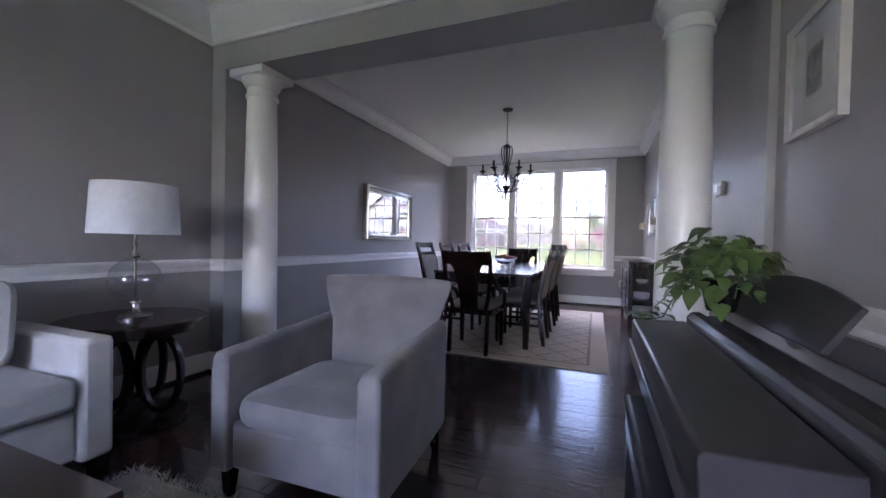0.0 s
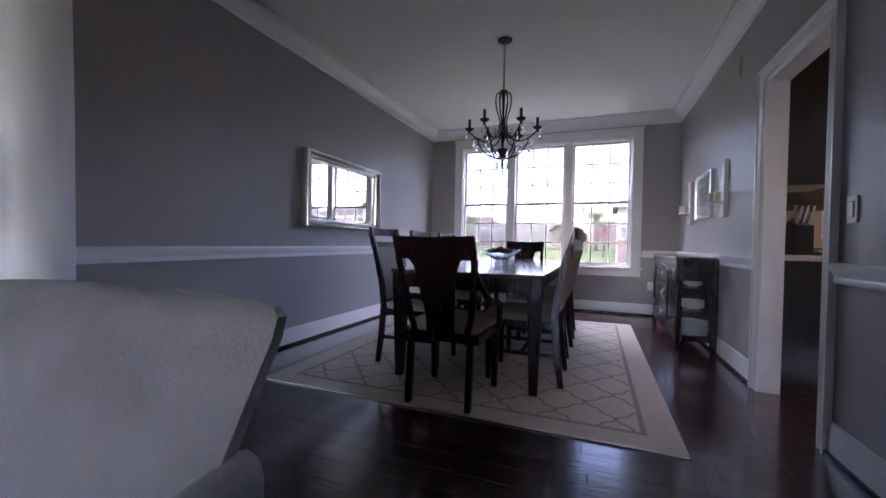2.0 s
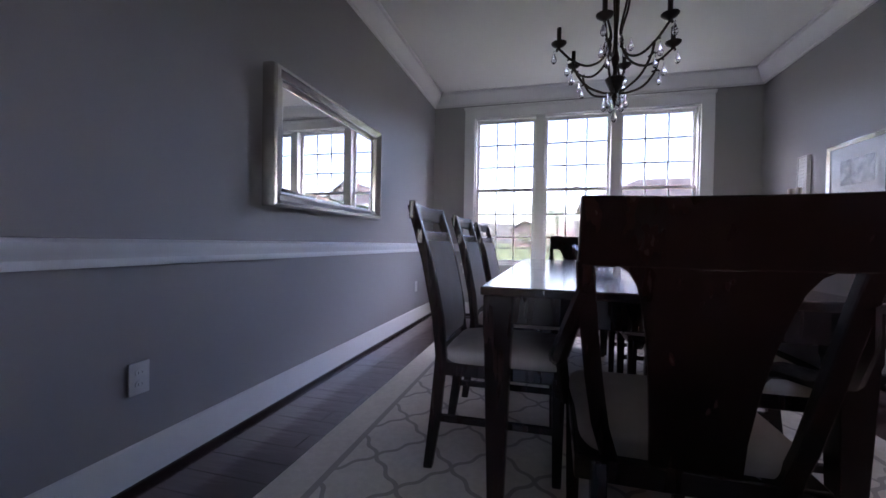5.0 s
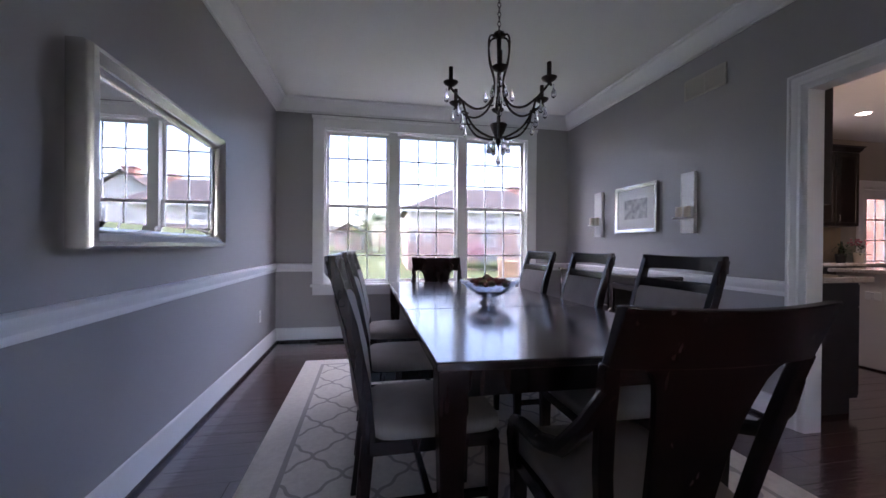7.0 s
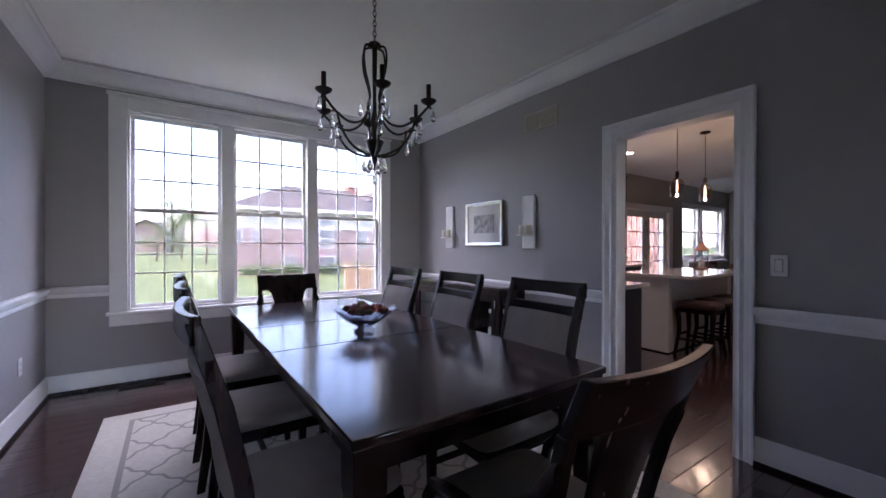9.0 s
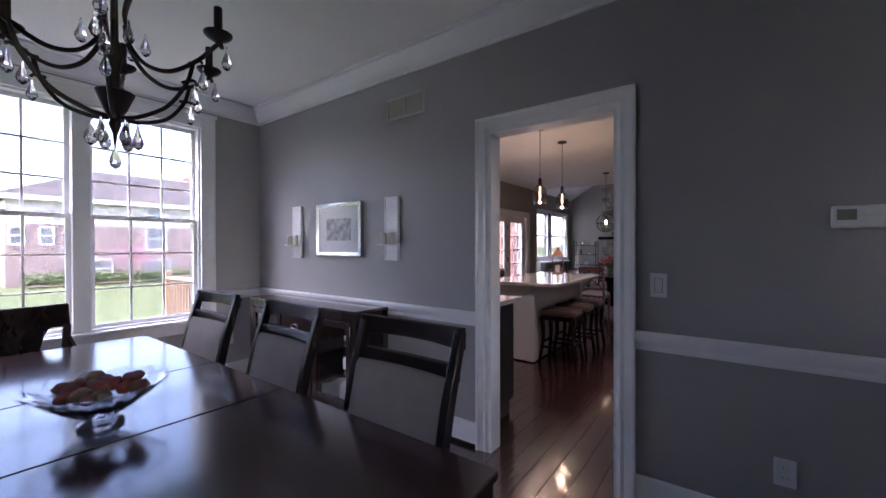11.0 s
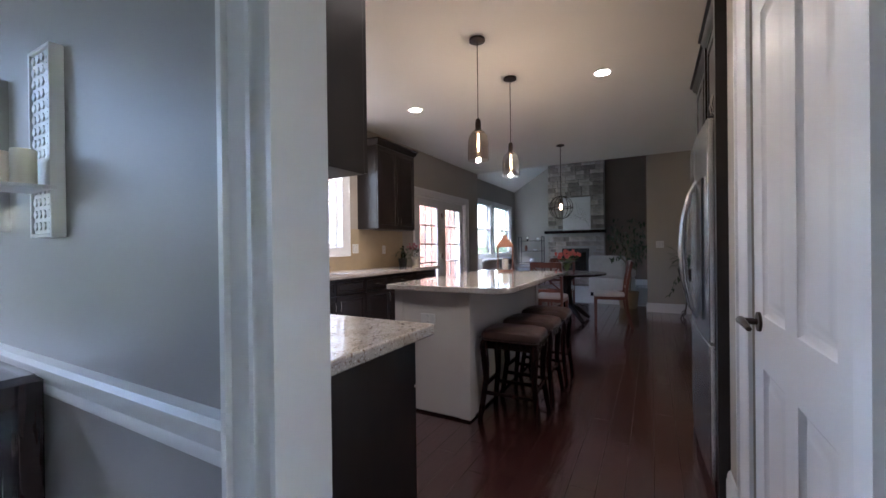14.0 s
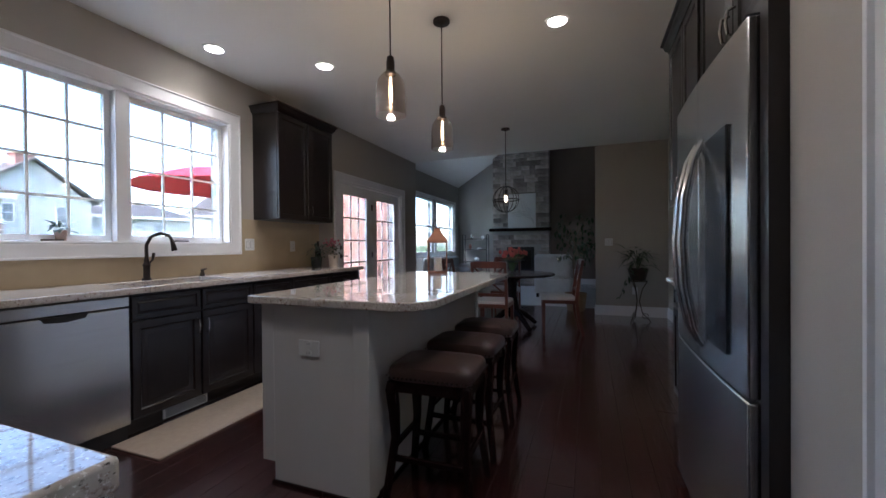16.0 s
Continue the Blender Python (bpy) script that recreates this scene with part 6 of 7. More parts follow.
def cross_chair(m):
    c = thing("breakfast_chair", "cherry wood cross-back chair with cream seat", "chair", m, "chairs round the breakfast table")
    for s in (-1, 1):
        bm = bmesh.new()
        posts(bm, [(s * 0.2, y, z, 0.034, 0.04) for y, z in ((-0.28, 0), (-0.22, 0.25), (-0.2, 0.45), (-0.23, 0.7), (-0.28, 0.95))])
        finish("leg", bm, CHERRY, c, 0.004)
        bm = bmesh.new()
        posts(bm, [(s * 0.19, 0.2, 0, 0.03, 0.03), (s * 0.19, 0.2, 0.43, 0.042, 0.042)])
        finish("leg", bm, CHERRY, c, 0.004)
    boxes("seat_frame", CHERRY, [(-0.21, -0.22, 0.40, 0.21, 0.22, 0.445)], c, 0.004)
    bm = bmesh.new()
    cushion(bm, -0.215, 0.215, -0.2, 0.225, 0.445, 0.48, 0.015)
    finish("seat", bm, CREAM, c)
    for z, y, h in ((0.92, -0.275, 0.075), (0.56, -0.213, 0.04)):
        bm = bmesh.new()
        curve_bar(bm, [(0.205 * k / 4, y - 0.02 * (1 - (k / 4) ** 2), z) for k in range(-4, 5)], 0.024, h)
        finish("rail", bm, CHERRY, c, 0.003)
    bm = bmesh.new()
    for s in (-1, 1):
        tube(bm, [(s * 0.18, -0.222, 0.575), (s * 0.05, -0.25, 0.69), (-s * 0.05, -0.262, 0.77), (-s * 0.18, -0.272, 0.89)], 0.011, 6)
    finish("cross_slat", bm, CHERRY, c)
    return c


cc = cross_chair(pose(6.72, 6.22, 0, 0, 0, -90))
copy_thing(cc, pose(7.30, 5.48, 0, 0, 0, 8))
copy_thing(cc, pose(8.10, 6.35, 0, 0, 0, 95))
copy_thing(cc, pose(7.5, 6.84, 0, 0, 0, 180))
tv = thing("tulip_vase", "coral tulips in glass vase on round table", "flowers", pose(7.42, 6.12, 0.76))
bm = bmesh.new()
lathe(bm, [(0.05, 0), (0.055, 0.01), (0.06, 0.16), (0.057, 0.16), (0.05, 0.02), (0.01, 0.015)], 18)
finish("vase", bm, THINGLASS, tv)
for i in range(24):
    a, rr = rl.uniform(0, 6.28), rl.uniform(0.03, 0.2)
    top = (rr * math.cos(a), rr * math.sin(a), 0.2 + rl.uniform(0.02, 0.12))
    bm = bmesh.new()
    tube(bm, [(0.01 * math.cos(a), 0.01 * math.sin(a), 0.02), (top[0] * 0.4, top[1] * 0.4, 0.16), top], 0.003, 5)
    finish("stem", bm, LEAF, tv)
    bm = bmesh.new()
    lathe(bm, [(0.004, -0.01), (0.02, 0.005), (0.023, 0.025), (0.014, 0.05), (0.004, 0.052)], 8, top)
    finish("tulip", bm, CORAL, tv)
    put_leaf(tv, LONG, (top[0] * 0.3, top[1] * 0.3, 0.14), math.degrees(a) - 90, 40, 0.8)

# ---- family room ----
STONE = material("ledge_stone", (0.44, 0.39, 0.34), 0.85, second=(0.27, 0.235, 0.205), scale=6, amount=0.9, bump=0.6, bump_scale=35, rand=0.45)
fp = thing("fireplace", "tall stacked-stone fireplace with dark mantel shelf", "fireplace")
boxes("core", MORTAR, [(13.70, 6.20, 0, FX - 0.001, 7.83, 5.0)], fp)
boxes("firebox", BLACKMAT, [(13.655, 6.62, 0.35, 13.71, 7.42, 1.10)], fp, 0.004)
boxes("firebox_glass", BLACK, [(13.64, 6.70, 0.43, 13.656, 7.34, 1.0)], fp, 0.003)
boxes("mantel", WOOD, [(13.42, 6.12, 1.57, 13.70, 7.92, 1.66)], fp, 0.01)
rs = random.Random(5)
z = 0.0
cnt = 0
smeshes = {}
while z < 4.2:
    h = rs.choice((0.09, 0.12, 0.15))
    yy = 6.18
    while yy < 7.84:
        w = rs.choice((0.16, 0.24, 0.32, 0.4))
        w = min(w, 7.85 - yy)
        if w < 0.05:
            break
        inbox = yy + w > 6.62 and yy < 7.42 and z + h > 0.35 and z < 1.10
        inman = z + h > 1.57 and z < 1.66
        if not inbox and not inman and cnt < 290:
            key = (round(w, 2), h)
            if key not in smeshes:
                bm = bmesh.new()
                loft(bm, [[(d, e, e), (d, w - e, e), (d, w - e, h - e), (d, e, h - e)] for d, e in ((0.06, 0.005), (0.012, 0.005), (0.0, 0.014))])
                me = bpy.data.meshes.new("stone")
                bmesh.ops.recalc_face_normals(bm, faces=bm.faces[:])
                bm.to_mesh(me)
                bm.free()
                me.materials.append(STONE)
                smeshes[key] = me
            o = new("stone", smeshes[key])
            o.parent = fp
            o.location = (13.66 - rs.uniform(0, 0.025), yy, z)
            cnt += 1
        yy += w
    z += h
cv = thing("wall_canvas", "pale branch painting leaning on the stone chimney", "painting", pose(13.60, 6.56, 1.661))
boxes("canvas", PAPER, [(0, 0, 0, 0.03, 0.82, 1.02)], cv, 0.003)
bm = bmesh.new()
for k in range(9):
    y0 = 0.08 + 0.08 * k
    tube(bm, [(-0.002, 0.05 + k * 0.02, 0.1 + 0.05 * k), (-0.002, y0, 0.35 + 0.05 * (k % 3)), (-0.002, min(0.78, y0 + 0.12), 0.6 + 0.1 * (k % 4))], 0.004, 4)
finish("branch", bm, material("grey_brush", (0.4, 0.4, 0.38), 0.8, scale=10), cv)
et = thing("etagere", "black metal shelf rack with small ornaments", "shelf", pose(13.72, 8.42, 0))
bm = bmesh.new()
for sy in (-0.38, 0.38):
    for sx in (-0.15, 0.15):
        box(bm, sx - 0.01, sy - 0.01, 0, sx + 0.01, sy + 0.01, 1.5)
    tube(bm, [(-0.15, sy, 1.49), (0.15, sy, 1.49)], 0.01, 6)
for z in (0.25, 0.65, 1.02, 1.35):
    box(bm, -0.16, -0.39, z, 0.16, 0.39, z + 0.015)
finish("rack", bm, BLACKMAT, et)
for k, (y0, z, r, h, mt) in enumerate(((8.2, 1.365, 0.06, 0.1, CERAMIC), (8.55, 1.365, 0.05, 0.14, SILVER), (8.3, 1.035, 0.08, 0.06, CERAMIC), (8.6, 1.035, 0.05, 0.18, COPPER), (8.4, 0.665, 0.09, 0.12, CERAMIC))):
    bm = bmesh.new()
    lathe(bm, [(r * 0.5, 0), (r, h * 0.4), (r * 0.8, h * 0.8), (r * 0.4, h), (0.005, h)], 16)
    tagged(finish("ornament", bm, mt, None, 0, pose(13.72, y0, z)), "small ornamental vase on the metal shelf", "ornament", "ornaments on the shelf rack")


def soft_block(name, parent, mat, x0, x1, y0, y1, z0, z1, b=0.04):
    return boxes(name, mat, [(x0, y0, z0, x1, y1, z1)], parent, b)


fs = thing("family_sofa", "cream family room sofa under the windows", "sofa", pose(11.6, 8.4, 0))
soft_block("base", fs, CREAM, -1.1, 1.1, -0.45, 0.45, 0.06, 0.42)
soft_block("backrest", fs, CREAM, -1.1, 1.1, 0.22, 0.46, 0.42, 0.86, 0.06)
for s in (-1.1, 0.88):
    soft_block("arm", fs, CREAM, s, s + 0.22, -0.46, 0.21, 0.42, 0.64, 0.06)
for k in range(2):
    soft_block("seat", fs, CREAM, -0.87 + k * 0.88, -0.01 + k * 0.88, -0.46, 0.215, 0.421, 0.53, 0.05)
boxes("foot", WOOD, [(sx, sy, 0, sx + 0.05, sy + 0.05, 0.061) for sx in (-1.05, 1.0) for sy in (-0.4, 0.36)], fs)
fa = thing("family_armchair", "pale upholstered armchair in the family room", "armchair", pose(10.9, 5.75, 0, 0, 0, 75))
soft_block("base", fa, CREAM, -0.4, 0.4, -0.4, 0.4, 0.1, 0.44)
soft_block("backrest", fa, CREAM, -0.4, 0.4, 0.2, 0.42, 0.44, 0.95, 0.07)
for s in (-0.42, 0.26):
    soft_block("arm", fa, CREAM, s, s + 0.16, -0.4, 0.2, 0.44, 0.62, 0.05)
boxes("foot", WOOD, [(sx, sy, 0, sx + 0.05, sy + 0.05, 0.101) for sx in (-0.36, 0.31) for sy in (-0.36, 0.31)], fa)
tagged(boxes("family_rug", CREAM, [(9.5, 4.9, 0.0005, 12.9, 7.9, 0.014)], None, 0.004), "cream rug on the family room floor", "rug")


# ---- living room ----
def sofa_chair():
    c = thing("grey_armchair", "grey velvet armchair with sloping arms, dark legs", "armchair", pose(-0.335, 2.30, 0, 0, 0, 2))
    # local: front towards -y
    w, f, b = 0.375, -0.37, 0.40
    boxes("base", VELVET, [(-w + 0.075, f + 0.03, 0.14, w - 0.075, b - 0.06, 0.33)], c, 0.02)
    bm = bmesh.new()
    cushion(bm, -w + 0.08, w - 0.08, f + 0.012, b - 0.14, 0.325, 0.425, 0.025)
    finish("seat", bm, VELVET, c)
    for s in (-1, 1):
        bm = bmesh.new()
        rings = []
        for y, zt, o in ((f, 0.60, 0.0), (f + 0.02, 0.615, 0.004), (f + 0.25, 0.63, 0.0), (f + 0.5, 0.645, -0.004), (b - 0.08, 0.66, -0.012), (b - 0.02, 0.665, -0.02)):
            x0, x1 = s * (w - 0.085), s * (w + o)
            xm = (x0 + x1) / 2
            rings.append([(x0, y, 0.14), (x1, y, 0.14), (x1, y, zt - 0.035), (x1 + (xm - x1) * 0.3, y, zt - 0.008), (xm, y, zt), (x0 + (xm - x0) * 0.3, y, zt - 0.008), (x0, y, zt - 0.035)])
        loft(bm, rings)
        finish("arm", bm, VELVET, c, 0.012, segs=3)
    bm = bmesh.new()
    rings = []
    for z, y, hw, t in ((0.14, 0.30, 0.285, 0.10), (0.42, 0.31, 0.287, 0.13), (0.6, 0.325, 0.30, 0.125), (0.75, 0.35, 0.35, 0.115), (0.82, 0.365, 0.372, 0.10), (0.85, 0.372, 0.376, 0.085), (0.862, 0.375, 0.366, 0.05)):
        r = []
        for k in range(-5, 6):
            q = k / 5
            r.append((hw * q, y - t / 2 * (1 - abs(q) ** 6) - 0.012 * (1 - q * q), z + 0.012 * (1 - q * q) * (z > 0.8)))
        for k in range(5, -6, -1):
            q = k / 5
            r.append((hw * q, y + t / 2 * (1 - abs(q) ** 6 * 0.6), z + 0.012 * (1 - q * q) * (z > 0.8)))
        rings.append(r)
    loft(bm, rings)
    finish("backrest", bm, VELVET, c)
    for sx in (-1, 1):
        for y in (f + 0.05, b - 0.1):
            bm = bmesh.new()
            dy = 0.03 if y > 0 else 0
            posts(bm, [(sx * (w - 0.05), y + dy, 0, 0.03, 0.03), (sx * (w - 0.055), y, 0.141, 0.05, 0.05)])
            finish("leg", bm, WOOD, c, 0.003)


sofa_chair()


def end_table():
    t = thing("end_table", "round dark wooden end table with hooped legs", "table", pose(-1.735, 2.25, 0))
    bm = bmesh.new()
    lathe(bm, [(0.01, 0.52), (0.30, 0.52), (0.305, 0.535), (0.31, 0.572), (0.35, 0.576), (0.352, 0.59), (0.345, 0.597), (0.01, 0.597)], 48)
    finish("top", bm, TABLETOP, t)
    bm = bmesh.new()
    lathe(bm, [(0.01, 0), (0.26, 0), (0.265, 0.012), (0.26, 0.03), (0.01, 0.032)], 40)
    finish("foot", bm, WOOD, t)
    for k in range(4):
        a = radians(90 * k + 25)
        ca, sa = math.cos(a), math.sin(a)
        bm = bmesh.new()
        rings = []
        for q in range(32):
            th = 2 * math.pi * q / 32
            r0, z0 = 0.145 + 0.125 * math.cos(th), 0.278 + 0.228 * math.sin(th)
            r1, z1 = 0.145 + 0.095 * math.cos(th), 0.278 + 0.198 * math.sin(th)
            e = 0.02
            rings.append([(r * ca + o * -sa, r * sa + o * ca, z) for r, z, o in ((r0, z0, -e), (r0, z0, e), (r1, z1, e), (r1, z1, -e))])
        loft(bm, rings, closed=True)
        finish("hoop", bm, WOOD, t, 0.004)


end_table()
lamp = thing("table_lamp", "clear glass globe lamp with white drum shade", "lamp", pose(-1.735, 2.25, 0.597))
bm = bmesh.new()
lathe(bm, [(0.085, 0), (0.088, 0.012), (0.08, 0.02), (0.035, 0.03), (0.018, 0.05), (0.016, 0.075), (0.028, 0.085), (0.028, 0.095), (0.006, 0.1), (0.006, 0.335), (0.03, 0.34), (0.032, 0.35), (0.02, 0.37), (0.011, 0.385), (0.011, 0.42), (0.014, 0.425), (0.014, 0.47), (0.003, 0.475)], 28)
finish("base", bm, NICKEL, lamp)
bm = bmesh.new()
lathe(bm, [(0.026, 0.095), (0.075, 0.115), (0.115, 0.155), (0.13, 0.215), (0.115, 0.275), (0.075, 0.318), (0.03, 0.34)], 36, cap=False)
gl = finish("globe", bm, GLOBEGLASS, lamp)
bm = bmesh.new()
lathe(bm, [(0.215, 0.475), (0.2, 0.755), (0.197, 0.755), (0.212, 0.475)], 44, cap=False)
finish("shade", bm, SHADE, lamp)
bm = bmesh.new()
tube(bm, [(0, 0, 0.47), (0, 0, 0.765)], 0.004, 6)
for k in range(3):
    a = radians(120 * k)
    tube(bm, [(0, 0, 0.745), (0.198 * math.cos(a), 0.198 * math.sin(a), 0.745)], 0.003, 5)
lathe(bm, [(0.004, 0.76), (0.01, 0.768), (0.007, 0.78), (0.002, 0.782)], 10)
finish("harp", bm, NICKEL, lamp)

so = thing("cream_sofa", "cream linen sofa with square arms against wall", "sofa", pose(-1.72, 0.95, 0, 0, 0, 90))
# local: back at +y (to the wall), front -y, x along the wall
soft_block("base", so, CREAM, -0.86, 0.86, -0.36, 0.36, 0.08, 0.30, 0.02)
soft_block("backrest", so, CREAM, -0.86, 0.86, 0.16, 0.39, 0.30, 0.80, 0.05)
for s in (-1.0, 0.86):
    soft_block("arm", so, CREAM, s, s + 0.13, -0.38, 0.39, 0.06, 0.605, 0.025)
for k in range(2):
    soft_block("seat", so, CREAM, -0.857 + k * 0.86, -0.003 + k * 0.86, -0.385, 0.155, 0.302, 0.44, 0.035)
boxes("foot", WOOD, [(sx, sy, 0, sx + 0.06, sy + 0.06, 0.062) for sx in (-0.98, 0.92) for sy in (-0.36, 0.3)], so)
cu = bmesh.new()
cushion(cu, -0.22, 0.22, -0.2, 0.2, -0.05, 0.04, 0.03)
tagged(finish("throw_pillow", cu, CREAM, None, 0, pose(-1.86, 1.57, 0.655, 72, 0, 62)), "cream throw pillow on the linen sofa", "pillow")

cft = thing("coffee_table", "dark wooden coffee table on shaggy rug", "table", pose(-0.72, 0.72, 0.03))
boxes("top", TABLETOP, [(-0.38, -0.72, 0.355, 0.34, 0.72, 0.39)], cft, 0.006)
boxes("leg", WOOD, [(sx, sy, 0, sx + 0.07, sy + 0.07, 0.354) for sx in (-0.36, 0.25) for sy in (-0.70, 0.63)], cft, 0.004)
boxes("shelf", WOOD, [(-0.355, -0.69, 0.1, 0.315, 0.69, 0.125)], cft, 0.004)

# shaggy rug
rg = thing("shag_rug", "white and grey shaggy rug on dark floor", "rug", pose(-0.72, 1.0, 0.0005))
boxes("backing", CREAM, [(-0.46, -1.3, 0, 0.40, 0.93, 0.012)], rg)
bm = bmesh.new()
rh = random.Random(9)
for i in range(9000):
    x, yv = rh.uniform(-0.48, 0.42), rh.uniform(0.25, 0.96)
    a = rh.uniform(0, 6.28)
    l = rh.uniform(0.015, 0.035)
    dx, dyv = math.cos(a), math.sin(a)
    bm.faces.new([bm.verts.new(p) for p in ((x - dyv * 0.003, yv + dx * 0.003, 0.011), (x + dyv * 0.003, yv - dx * 0.003, 0.011), (x + dx * l, yv + dyv * l, 0.012 + rh.uniform(0.008, 0.028)))])
SHAG = material("shag_wool", (0.66, 0.65, 0.65), 0.95, second=(0.26, 0.27, 0.33), scale=5, amount=1.0, spec=0.1)
tagged(finish("pile", bm, SHAG, rg, smooth=False), kind="stuff")


def piano():
    p = thing("digital_piano", "black digital piano with closed lid and music stand", "piano", pose(0, 0, 0))
    y0, y1 = 1.57, 2.90
    bm = bmesh.new()
    slab(bm, [(0.88, 0.62), (0.88, 0.705), (0.888, 0.716), (1.10, 0.724), (1.105, 0.62)], "y", y0 + 0.02, y1 - 0.02)
    finish("key_lid", bm, SATIN, p, 0.005)
    bm = bmesh.new()
    slab(bm, [(0.87, 0.555), (0.87, 0.618), (1.43, 0.618), (1.43, 0.555)], "y", y0, y1)
    finish("key_bed", bm, SATIN, p, 0.005)
    bm = bmesh.new()
    slab(bm, [(1.107, 0.62), (1.107, 0.745), (1.125, 0.765), (1.16, 0.768), (1.18, 0.752), (1.235, 0.755), (1.25, 0.795), (1.43, 0.80), (1.43, 0.62)], "y", y0 + 0.001, y1 - 0.001)
    finish("top_case", bm, SATIN, p, 0.004)
    for y in (y0, y1 - 0.045):
        bm = bmesh.new()
        slab(bm, [(0.90, 0.0), (1.43, 0.0), (1.43, 0.554), (1.12, 0.554), (1.05, 0.06), (0.90, 0.05)], "y", y + 0.001, y + 0.044)
        slab(bm, [(0.88, 0.50), (1.12, 0.50), (1.12, 0.554), (0.88, 0.554)], "y", y + 0.004, y + 0.041)
        finish("side_panel", bm, SATIN, p, 0.005)
    boxes("back_panel", SATIN, [(1.36, y0 + 0.046, 0.12, 1.38, y1 - 0.046, 0.553)], p)
    bm = bmesh.new()
    n = 16
    ring0, ring1 = [], []
    pts = [(2.09, 0.0)] + [(2.07 + 0.81 * k / n, 0.125 + 0.05 * math.sin(math.pi * k / n)) for k in range(n + 1)] + [(2.86, 0.0)]
    for d in (0.0, 0.016):
        (ring0 if d == 0 else ring1).extend([(1.245 + h * 0.55 + d, yy, 0.797 + h - d * 0.4) for yy, h in pts])
    loft(bm, [ring0, ring1])
    finish("music_stand", bm, SATIN, p, 0.003)
    boxes("pedal_bar", SATIN, [(1.22, y0 + 0.046, 0.06, 1.25, y1 - 0.046, 0.14)], p, 0.003)


piano()
bn = thing("piano_bench", "black padded piano bench beside the piano", "bench", pose(0.98, 2.15, 0))
soft_block("seat", bn, BLACKMAT, -0.15, 0.17, -0.36, 0.36, 0.42, 0.485, 0.018)
boxes("frame", BLACK, [(-0.145, -0.355, 0.35, 0.165, 0.355, 0.419)], bn, 0.003)
boxes("leg", BLACK, [(sx, sy, 0, sx + 0.045, sy + 0.045, 0.349) for sx in (-0.14, 0.115) for sy in (-0.35, 0.305)], bn, 0.003)

# assumed rear window, unseen behind the walk; its size sets the light let in
w = thing("window_5", "assumed white framed rear window, out of view", "window", None, "", "structure")
bm = bmesh.new()
frame_bars(bm, -1.0, 0.4, 0.8, 2.2, RY - 0.15, RY + 0.01, 0.06)
box(bm, -0.34, RY - 0.14, 0.86, -0.26, RY, 2.14)
finish("frame", bm, WHITE, w)

# ---- outdoors ----
GZ = -0.75


def ground_z(y):
    """The lawn is level by the house and rises beyond 35 m."""
    return GZ + max(0, min(25, y - 35)) * 0.04 + max(0, min(60, y - 60)) * 0.015


bm = bmesh.new()
n = 24
xs = [-900, -300, -120, -60, -35, -20, -10, 0, 10, 20, 35, 60, 120, 300, 900]
grid = {}
for i, x in enumerate(xs):
    for j, yv in enumerate(xs):
        z = ground_z(yv)
        grid[i, j] = bm.verts.new((x, yv, z))
for i in range(len(xs) - 1):
    for j in range(len(xs) - 1):
        bm.faces.new((grid[i, j], grid[i + 1, j], grid[i + 1, j + 1], grid[i, j + 1]))
structure(finish("ground", bm, LAWN, smooth=False), "green mown lawn round the house", "lawn")
structure(boxes("foundation", MORTAR, [(XL - 0.2, RY - 0.2, GZ - 0.2, FX + 0.3, YB + 0.25, -0.121), (KE, YB + 0.25, GZ - 0.2, FX + 0.3, FY + 0.2, -0.121)]), "grey concrete foundation of the house", "foundation")
structure(boxes("street", ASPHALT, [(-200, 60, GZ + 0.9, 200, 66, GZ + 1.11)]), "grey asphalt street beyond the lawn", "road")

# brick outside of the jog and family wall
bw = structure(boxes("wall_brick", MORTAR, [(KE - 0.11, YB + 0.26, GZ, KE - 0.015, 11.6, 3.4)]), "red brick outside wall beyond the french doors", "wall")
bm = bmesh.new()
z, r = GZ, 0
while z < 3.3:
    yv = YB + 0.27 - (0.11 if r % 2 else 0)
    while yv < 11.58:
        a, b = max(yv, YB + 0.262), min(yv + 0.205, 11.6)
        if b - a > 0.03:
            box(bm, KE - 0.122, a, z, KE - 0.109, b, z + 0.062)
        yv += 0.217
    z += 0.074
    r += 1
tagged(finish("brick", bm, BRICKWALL, bw, smooth=False), kind="stuff")


